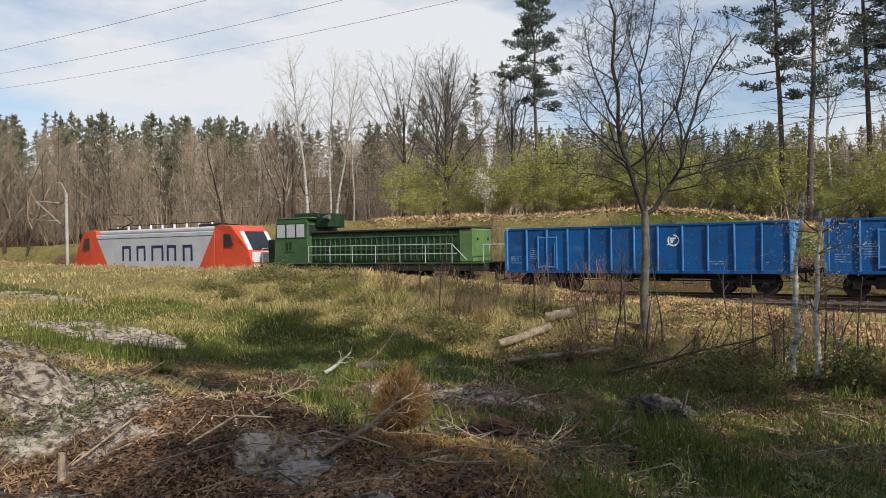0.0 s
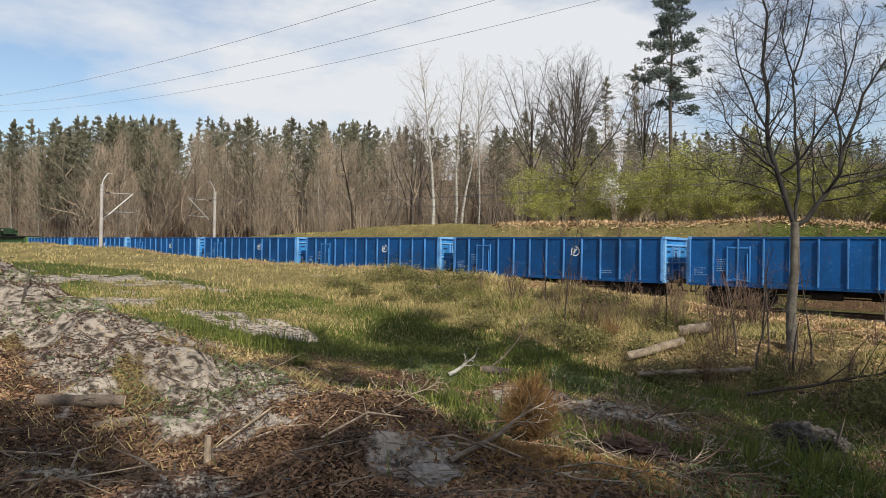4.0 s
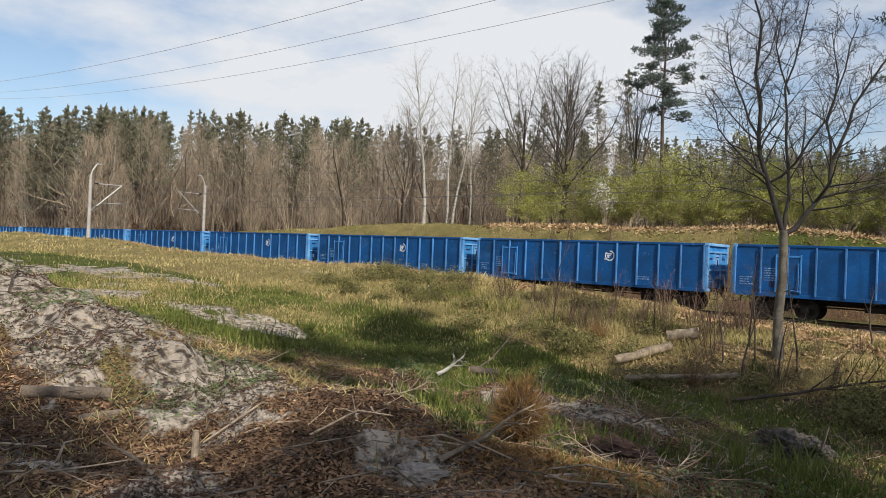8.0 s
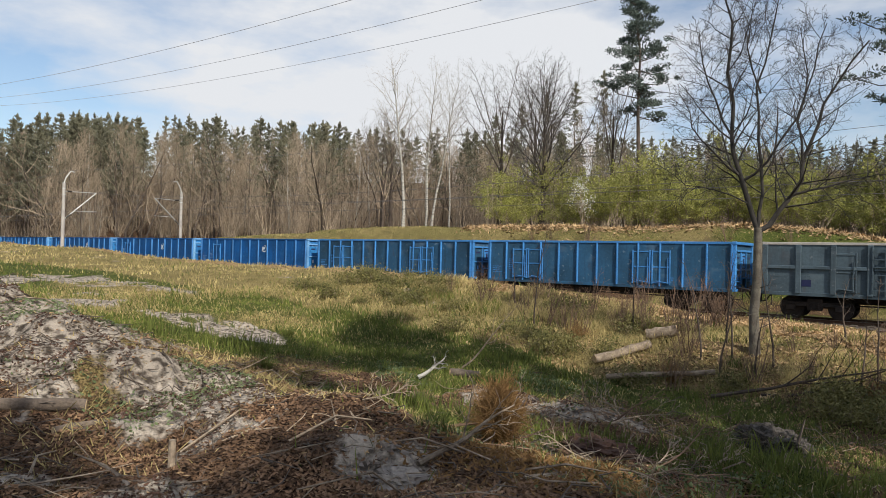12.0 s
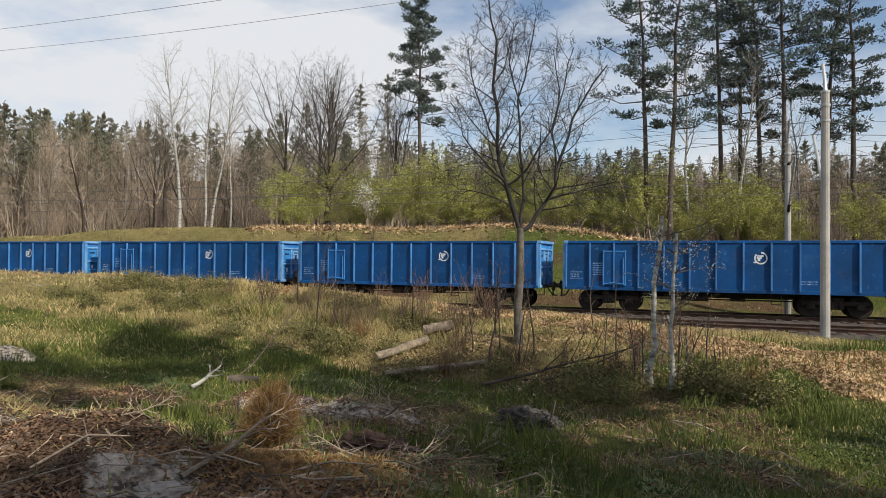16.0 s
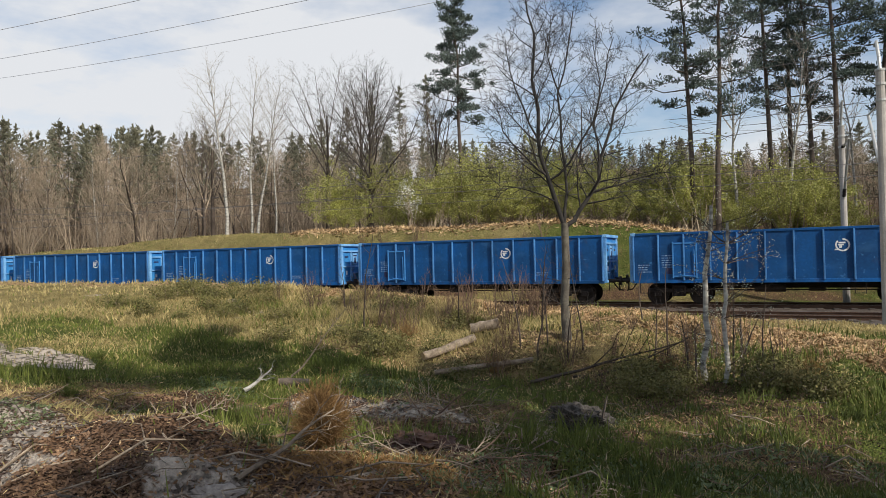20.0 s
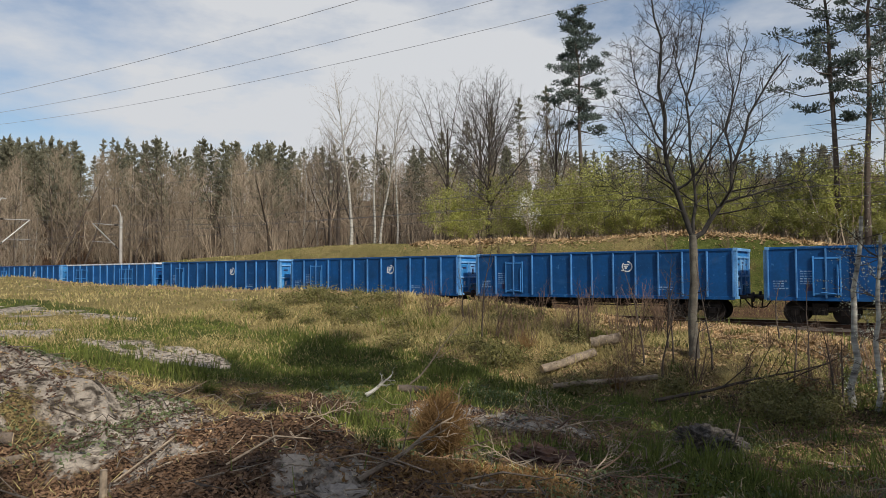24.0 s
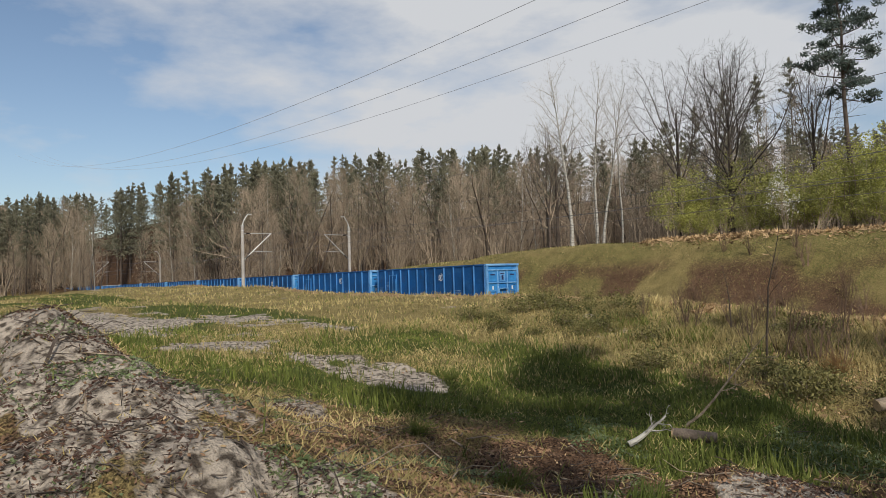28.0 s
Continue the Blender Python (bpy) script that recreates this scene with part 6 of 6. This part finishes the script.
    blades("dry_grass", rng, p[~pick], 0.05, 0.17, 1.0, STRAW, "short dry grass of the far meadow", 1.4)
    p = np.column_stack([rng.uniform(-62, 14, 26000), rng.uniform(36.8, 45.0, 26000)])
    pick = rng.rand(len(p)) < 0.45 * sst(38, 40, p[:, 1])
    blades("green_grass", rng, p[pick], 0.03, 0.10, 1.4, GRASS, "green grass on the slope beyond the railway", 1.0)
    blades("dry_grass", rng, p[~pick], 0.03, 0.14, 1.6, STRAW, "dry grass on the slope beyond the railway", 0.8)
    p = np.column_stack([rng.uniform(-32, 4, 6500), rng.normal(43.2, 0.6, 6500)])
    flat_bits("pale_litter", rng, p, 0.042, STRIP_LEAF, "pale brushwood along the top of the slope", "leaf litter", 0.9, 2.2)
    # clods on the heaps
    pts = scatter(rng, 1500, lambda x, y: M(x, y)[0], 17.0)
    V, F, c, zs = [], [], 0, height(pts[:, 0], pts[:, 1])
    for x, y in pts:
        s = rng.uniform(0.008, 0.035)
        o = rng.normal(size=(6, 3)) * 0.25 + np.array([(1, 0, 0), (-1, 0, 0), (0, 1, 0), (0, -1, 0), (0, 0, 0.8), (0, 0, -0.6)])
        V += (o * s + [x, y, zs[c // 6]]).tolist()
        F += [(c + a, c + b, c + d) for a, b, d in ((0, 2, 4), (2, 1, 4), (1, 3, 4), (3, 0, 4), (2, 0, 5), (1, 2, 5), (3, 1, 5), (0, 3, 5))]
        c += 6
    tagged(link_mesh("sand_clods", V, F, CLOD), "small grey clods on the sand heaps", "clods", kind="stuff")


LOG_GREY = material("weathered_log", (0.20, 0.155, 0.115), 0.9, 0.4, 5, 0.8, other=(0.07, 0.055, 0.045), fine=40)
WEED = material("weed_leaf", (0.19, 0.23, 0.11), 0.7, 0.4, 3, 0, other=(0.07, 0.10, 0.035), fine=8, trans=0.15)
BUD = material("pale_buds", (0.62, 0.64, 0.50), 0.7, 0.15, 3, 0, fine=10, trans=0.3)
CLOD = material("grey_clods", (0.30, 0.265, 0.225), 0.95, 0.3, 4, 0.3, other=(0.15, 0.12, 0.10), fine=30)
PEAT = material("reddish_soil", (0.115, 0.062, 0.042), 0.95, 0.4, 5, 0.8, other=(0.05, 0.03, 0.024), fine=26)
ASH = material("grey_rooty_soil", (0.105, 0.092, 0.08), 0.95, 0.6, 14, 1.0, other=(0.03, 0.026, 0.022), fine=50)
FERN = material("dead_bracken", (0.33, 0.19, 0.075), 0.85, 0.4, 3, 0, other=(0.17, 0.10, 0.04), fine=10, trans=0.3)
clutter()


def log(name, a, b, r, mat, label, lift=0.0, sides=12):
    """A cut log lying on the ground between two places of the plan."""
    za, zb = float(height(*a)) + r * 0.8 + lift, float(height(*b)) + r * 0.8 + lift
    p, q = np.array([*a, za]), np.array([*b, zb])
    o = holder(name, pose(0, 0, 0), label, "log", "felled wood on the bank")
    L_ = Limbs()
    n = 7
    rr = np.random.RandomState(int(abs(a[0]) * 100))
    pts = [p + (q - p) * k / (n - 1) + rr.normal(size=3) * r * 0.08 for k in range(n)]
    L_.limb(pts, [r * rr.uniform(0.92, 1.06) for _ in range(n)], sides)
    L_.obj("bark", mat, o, True)
    d = Vector(q - p).normalized()
    for e, s in ((pts[0], -1), (pts[-1], 1)):
        bm = bmesh.new()
        rod(bm, Vector(e) - d * s * 0.02, Vector(e) + d * s * 0.004, r * 0.96, r * 0.93, sides)
        part("cut_face", bm, WOOD_CUT, o, "pale sawn face")
    return o


log("cut_log", (-7.0, 14.35), (-6.22, 15.55), 0.10, LOG_BARK, "pale cut log lying on the bank", 0.08)
log("cut_log", (-6.42, 15.9), (-5.78, 16.15), 0.125, LOG_BARK, "thick pale log with a sawn face", 0.17)
log("thin_log", (-6.3, 13.45), (-4.45, 14.6), 0.055, LOG_BARK, "long thin debarked log in the grass", 0.10)
log("short_log", (-6.95, 2.3), (-6.6, 2.95), 0.06, LOG_GREY, "short grey log among wood chips")
log("short_log", (-6.3, 2.55), (-6.25, 2.9), 0.035, LOG_GREY, "short weathered piece of branch wood")
log("cut_log", (-8.0, 10.3), (-7.5, 10.55), 0.075, BARK, "short dark log beside the birch branch")


def branch(name, at, direction, length, r, spec, seed, mat, label, category="branch"):
    rng = np.random.RandomState(seed)
    x, y = at
    t = holder(name, pose(x, y, float(height(x, y)) + r), label, category)
    L_ = Limbs()
    grow(L_, rng, (0, 0, 0), direction, length, r, 0, spec)
    tagged(L_.obj("wood", mat, t), kind="stuff")
    return t


BR = [(6, 0.10, 0.0, 6, 0.5, 45, 6, 0.35), (4, 0.14, 0.05, 4, 0.5, 45, 4, 0.2), (3, 0.15, 0.03, 0, 0, 0, 3, 0)]
branch("birch_branch", (-7.95, 9.3), (0.45, 0.75, 0.16), 0.6, 0.04, BR, 5, BIRCH, "fallen birch branch with bare twigs")
branch("fallen_branch", (-8.2, 10.9), (0.62, 0.35, 0.55), 1.7, 0.022, BR, 6, LOG_BARK, "pale dead branch sticking up from the grass")
branch("fallen_branch", (-4.2, 13.6), (0.9, 0.35, 0.28), 3.2, 0.04, BR, 7, BARK_DARK, "dark fallen branch propped on the bank")
branch("fallen_branch", (-3.4, 14.0), (0.9, 0.1, 0.22), 2.6, 0.03, BR, 8, BARK_DARK, "dark fallen branch propped on the bank")
branch("dead_root", (-3.9, 4.9), (0.75, 0.6, 0.16), 1.1, 0.018, BR, 9, TWIG_RED, "reddish dead root on the litter")
branch("dead_root", (-3.6, 4.6), (0.4, 0.8, 0.2), 0.8, 0.014, BR, 10, TWIG_RED, "reddish dead root on the litter")
branch("dead_root", (-1.9, 5.7), (-0.5, -0.6, 0.1), 1.0, 0.012, BR, 11, LOG_BARK, "pale bent root on the litter")
branch("dead_root", (-1.2, 5.2), (0.6, -0.5, 0.1), 0.9, 0.012, BR, 12, LOG_BARK, "pale bent root on the litter")
branch("long_stick", (-4.0, 2.2), (0.7, 0.75, 0.06), 0.9, 0.014, BR[2:], 13, LOG_BARK, "long bent stick on the soil")
branch("long_stick", (-4.9, 1.6), (0.6, 0.75, 0.10), 0.8, 0.012, BR[2:], 14, LOG_BARK, "long bent stick on the soil")
branch("long_stick", (-10.5, 3.3), (-0.6, 0.3, 0.65), 0.9, 0.02, BR[2:], 15, BARK_DARK, "dark stick standing in the sand heap")
branch("long_stick", (-9.2, 2.2), (0.7, 0.3, 0.06), 1.1, 0.02, BR[2:], 16, BARK_DARK, "dark stick lying on the sand heap")

part("stake", R(((0, 0, -0.1), (0.01, 0, 0.24), 0.03, 0.026), n=8), LOG_BARK, None, at=stand(-4.84, 2.79))
tagged(bpy.data.objects["stake"], "short pale wooden stake in the soil", "stake")


def lump(name, x, y, rx, ry, h, seed, mat, label):
    rng = np.random.RandomState(seed)
    bm = bmesh.new()
    bmesh.ops.create_icosphere(bm, subdivisions=4, radius=1.0)
    for v in bm.verts:
        n = noise.noise(v.co * 2.2 + Vector((seed, 0, 0))) * 0.4 + noise.noise(v.co * 5 + Vector((0, seed, 0))) * 0.3 + noise.noise(v.co * 12) * 0.32 + noise.noise(v.co * 27) * 0.2
        v.co = v.co * (1 + n)
        v.co = Vector((v.co.x * rx, v.co.y * ry, v.co.z * h))
    o = part(name, bm, mat, None, at=pose(x, y, float(height(x, y)) + h * 0.25))
    return tagged(o, label, "soil heap")


lump("root_clump", -2.45, 10.2, 0.40, 0.26, 0.23, 3, ASH, "dark upturned root clump with grey soil")
lump("root_clump", -2.05, 10.35, 0.18, 0.2, 0.14, 4, ASH, "dark upturned root clump with grey soil")
lump("sand_lump", -3.05, 3.35, 0.20, 0.14, 0.07, 7, CLOD, "pale lump of sand on the soil")
for k, (x, y, dx, dy) in enumerate(((-2.5, 10.0, 0.6, -0.5), (-2.3, 10.1, -0.7, -0.4), (-2.6, 10.3, 0.1, 0.8), (-3.3, 7.3, 0.7, -0.4), (-2.9, 7.1, -0.6, -0.6), (-3.0, 7.5, 0.8, 0.2), (-3.4, 7.0, -0.5, 0.3))):
    branch("dead_root", (x, y), (dx, dy, 0.35), 0.55, 0.012, BR, 60 + k, TWIG_RED if k > 2 else BARK, "dead root sticking out of the soil")
lump("soil_mound", -2.95, 6.1, 0.36, 0.25, 0.10, 5, PEAT, "reddish mound of upturned soil and roots")
rq = np.random.RandomState(19)
for k in range(44):          # bent stems and roots strewn over the litter
    x, y = rq.uniform(-4.6, -0.6), rq.uniform(4.2, 8.4)
    a = rq.uniform(0, 6.28)
    branch("dead_root", (x, y), (math.cos(a), math.sin(a), rq.uniform(0.05, 0.35)), rq.uniform(0.35, 0.9), rq.uniform(0.006, 0.014), BR, 120 + k, (LOG_BARK, TWIG, TWIG_RED)[k % 3], ("pale bent root on the litter", "brown bent stem on the litter", "reddish dead root on the litter")[k % 3])
branch("forked_root", (-3.1, 3.6), (0.1, 0.9, 0.12), 0.95, 0.022, BR, 170, LOG_BARK, "pale forked root lying on the soil")
for k in range(14):
    branch("dead_root", (-2.45 + 0.3 * math.cos(k * 2.4) * (k / 14), 10.15 + 0.22 * math.sin(k * 2.4) * (k / 14)), (math.cos(k * 1.7), math.sin(k * 1.7) - 0.4, 0.7), 0.34, 0.008, BR, 80 + k, BARK_DARK if k % 3 else LOG_BARK, "dead root sticking out of the soil")
branch("dead_stub", (-2.05, 10.2), (0.15, 0.1, 1.0), 0.5, 0.03, BR[2:], 17, BARK, "dead stub beside the root clump")


def tuft(x, y, h, w, n, seed, mat, label, name="dry_tuft"):
    rng = np.random.RandomState(seed)
    t = holder(name, stand(x, y), label, "plant")
    L_ = Limbs()
    for k in range(n):
        a, s = rng.uniform(0, 6.28), rng.uniform(0.05, 1.0) ** 0.7
        b = np.array([math.cos(a) * w * 0.25 * rng.rand(), math.sin(a) * w * 0.25 * rng.rand(), 0])
        e = np.array([math.cos(a) * w * s, math.sin(a) * w * s, h * rng.uniform(0.5, 1.1) * (1.15 - 0.55 * s)])
        m = (b + e) / 2 + np.array([0, 0, h * 0.18])
        e, m = e + rng.normal(size=3) * h * 0.17, m + rng.normal(size=3) * h * 0.14
        L_.limb([b, m, e], [0.003, 0.0028, 0.0018], 3)
    tagged(L_.obj("blade", mat, t), kind="stuff")
    return t


tuft(-3.35, 4.95, 0.47, 0.18, 2200, 1, FERN, "round tuft of dead rust-brown bracken")
tuft(-2.6, 8.1, 0.42, 0.5, 160, 4, GRASS, "arching tuft of long green grass", "grass_tuft")
tuft(-1.8, 8.3, 0.32, 0.45, 140, 5, GRASS, "arching tuft of long green grass", "grass_tuft")
for k, (x, y) in enumerate(((-9.5, 7.2), (-7.2, 6.6), (-6.4, 7.6), (-1.0, 9.0), (0.4, 9.6), (-10.5, 9.2), (-13.0, 10.5), (1.3, 11.5))):
    tuft(x, y, 0.26, 0.3, 110, 20 + k, GRASS, "small tuft of green grass", "grass_tuft")
for k, (x, y) in enumerate(((1.0, 14.3), (0.6, 13.4), (-8.2, 15.8), (-9.8, 16.6), (-5.2, 14.2), (-3.0, 14.6), (-1.6, 14.4))):
    tuft(x, y, 0.5, 0.4, 150, 40 + k, STRAW if k % 2 else FERN, "tuft of tall dead grass", "dry_tuft")


WEED_OLIVE = material("olive_weeds", (0.21, 0.185, 0.065), 0.8, 0.5, 3, 0, other=(0.085, 0.088, 0.03), fine=8, trans=0.1)
wc = [shrub("weed_clump", stand(-9 + k, 15), 0.42, 0.7, 540 + k, 12, 1500, TWIG, WEED_OLIVE, "low olive-brown clump of weeds", "weed clumps on the bank", 0.030) for k in range(3)]
rw = np.random.RandomState(41)
for k in range(50):
    x = rw.uniform(-20, -3.5) if k < 36 else rw.uniform(-2.5, 1.5)
    y = float(strip_line(x)) - rw.uniform(1.6, 7.0) if k < 36 else rw.uniform(12.6, 14.6)
    o = copy_thing(wc[k % 3], stand(x, y, rw.uniform(0, 360)))
    q = rw.uniform(0.6, 1.5)
    o.scale = (q, q, q * rw.uniform(0.7, 1.1))


# two slim birch snags and the scrub on the bank
def snag(x, y, h, r, lean, seed, twigs):
    rng = np.random.RandomState(seed)
    t = holder("birch_snag", stand(x, y), "slim broken birch with a white trunk", "tree", "birch snags")
    L_, tw = Limbs(), Limbs()
    pts = [np.array([lean[0] * u * h, lean[1] * u * h, h * u]) + rng.normal(size=3) * 0.04 for u in np.linspace(0, 1, 9)]
    pts[0][2] = -0.2
    L_.limb(pts, r * np.linspace(1.2, 0.6, 9), 8)
    L_.obj("trunk", BIRCH, t, True)
    for k in range(twigs):
        u = rng.uniform(0.15, 0.98)
        a = rng.uniform(0, 6.28)
        grow(tw, rng, pts[min(8, int(u * 8))], (math.cos(a), math.sin(a), rng.uniform(0.0, 0.7)), rng.uniform(0.4, 1.1), 0.010, 1, BR)
    tagged(tw.obj("twig", BARK_DARK, t), kind="stuff")
    tips = np.concatenate(tw.V)
    bud = Limbs()
    bud.leaves(tips[rng.randint(0, len(tips), 40 * twigs)] + rng.normal(size=(40 * twigs, 3)) * 0.03, 0.018, rng)
    tagged(bud.obj("bud", BUD, t), "pale opening buds", kind="stuff")
    return t


snag(-0.87, 14.0, 3.35, 0.056, (0.055, 0), 1, 14)
snag(-0.5, 13.65, 3.0, 0.043, (0.05, 0), 2, 28)

LBL_S = "leafless reddish shrub on the railway bank"
sc = [shrub("bank_shrub", stand(-8 + k, 19), 1.25, 0.8, 500 + k, 9, 0, TWIG_RED, TWIG_RED, LBL_S, "shrubs on the bank") for k in range(3)]
rb = np.random.RandomState(31)
for k in range(46):
    u = rb.rand()
    x = -14.5 + 17.5 * u
    y = float(strip_line(x)) - rb.uniform(0.2, 4.5)
    o = copy_thing(sc[k % 3], stand(x, y, rb.uniform(0, 360)))
    q = rb.uniform(0.45, 1.15)
    o.scale = (q, q, q)
for k in range(16):
    o = copy_thing(sc[k % 3], stand(rb.uniform(-5.8, -1.0), rb.uniform(13.6, 16.6), rb.uniform(0, 360)))
    q = rb.uniform(0.4, 0.95)
    o.scale = (q, q, q)
for k in range(30):
    o = copy_thing(sc[k % 3], stand(rb.uniform(-34, 6), rb.uniform(37.2, 41.5), rb.uniform(0, 360)))
    q = rb.uniform(0.8, 1.6)
    o.scale = (q, q, q)
SAP = [(6, 0.08, 0.03, 6, 0.35, 50, 5, 0.3), (3, 0.12, 0.05, 3, 0.5, 45, 3, 0.2), (2, 0.12, 0.02, 0, 0, 0, 3, 0)]
for x, y, h, s in ((-9.6, 16.0, 3.0, 1), (-4.9, 15.2, 2.3, 2), (-1.9, 14.6, 1.7, 3), (0.2, 14.6, 1.8, 4), (-0.2, 14.2, 1.5, 5), (-4.4, 14.8, 1.9, 6), (-5.6, 19.6, 2.0, 7), (-2.6, 18.2, 1.6, 8), (-4.35, 15.5, 1.9, 9), (-3.5, 15.4, 2.5, 10), (-3.75, 15.0, 1.4, 11), (-4.7, 16.3, 2.2, 12), (-1.15, 13.9, 1.6, 13), (-0.2, 13.7, 1.5, 14), (-0.95, 13.5, 1.3, 15), (-0.35, 14.2, 1.9, 16), (-1.6, 14.9, 2.2, 17), (0.3, 13.5, 1.2, 18), (-7.4, 17.4, 1.8, 19), (-11.5, 18.0, 1.7, 20)):
    bare_tree("sapling", stand(x, y), h, 0.022, SAP, 600 + s, BARK_DARK, BARK_DARK, "thin leafless sapling on the bank", "saplings")

# unseen trees beside the meadow, added and thinned to shape the shade on it
for x, y, h, k, crown, boughs in ((9.5, 5.8, 18, 1, 0.42, 20), (9.0, 0.3, 17, 2, 0.20, 9), (9.6, 2.8, 11.3, 3, 0.5, 40), (9.3, -0.6, 10.4, 4, 0.25, 7), (9.0, -3.9, 11.3, 6, 0.40, 11), (8.2, 9.0, 10.5, 7, 0.25, 26)):
    pine("meadow_pine", stand(x, y), h, 0.2, 700 + k, "unseen tall pine that shades the meadow", "trees beside the meadow", crown, 2.3, boughs, 7, 26, NEEDLE_BLUE, 0.28)

motions()
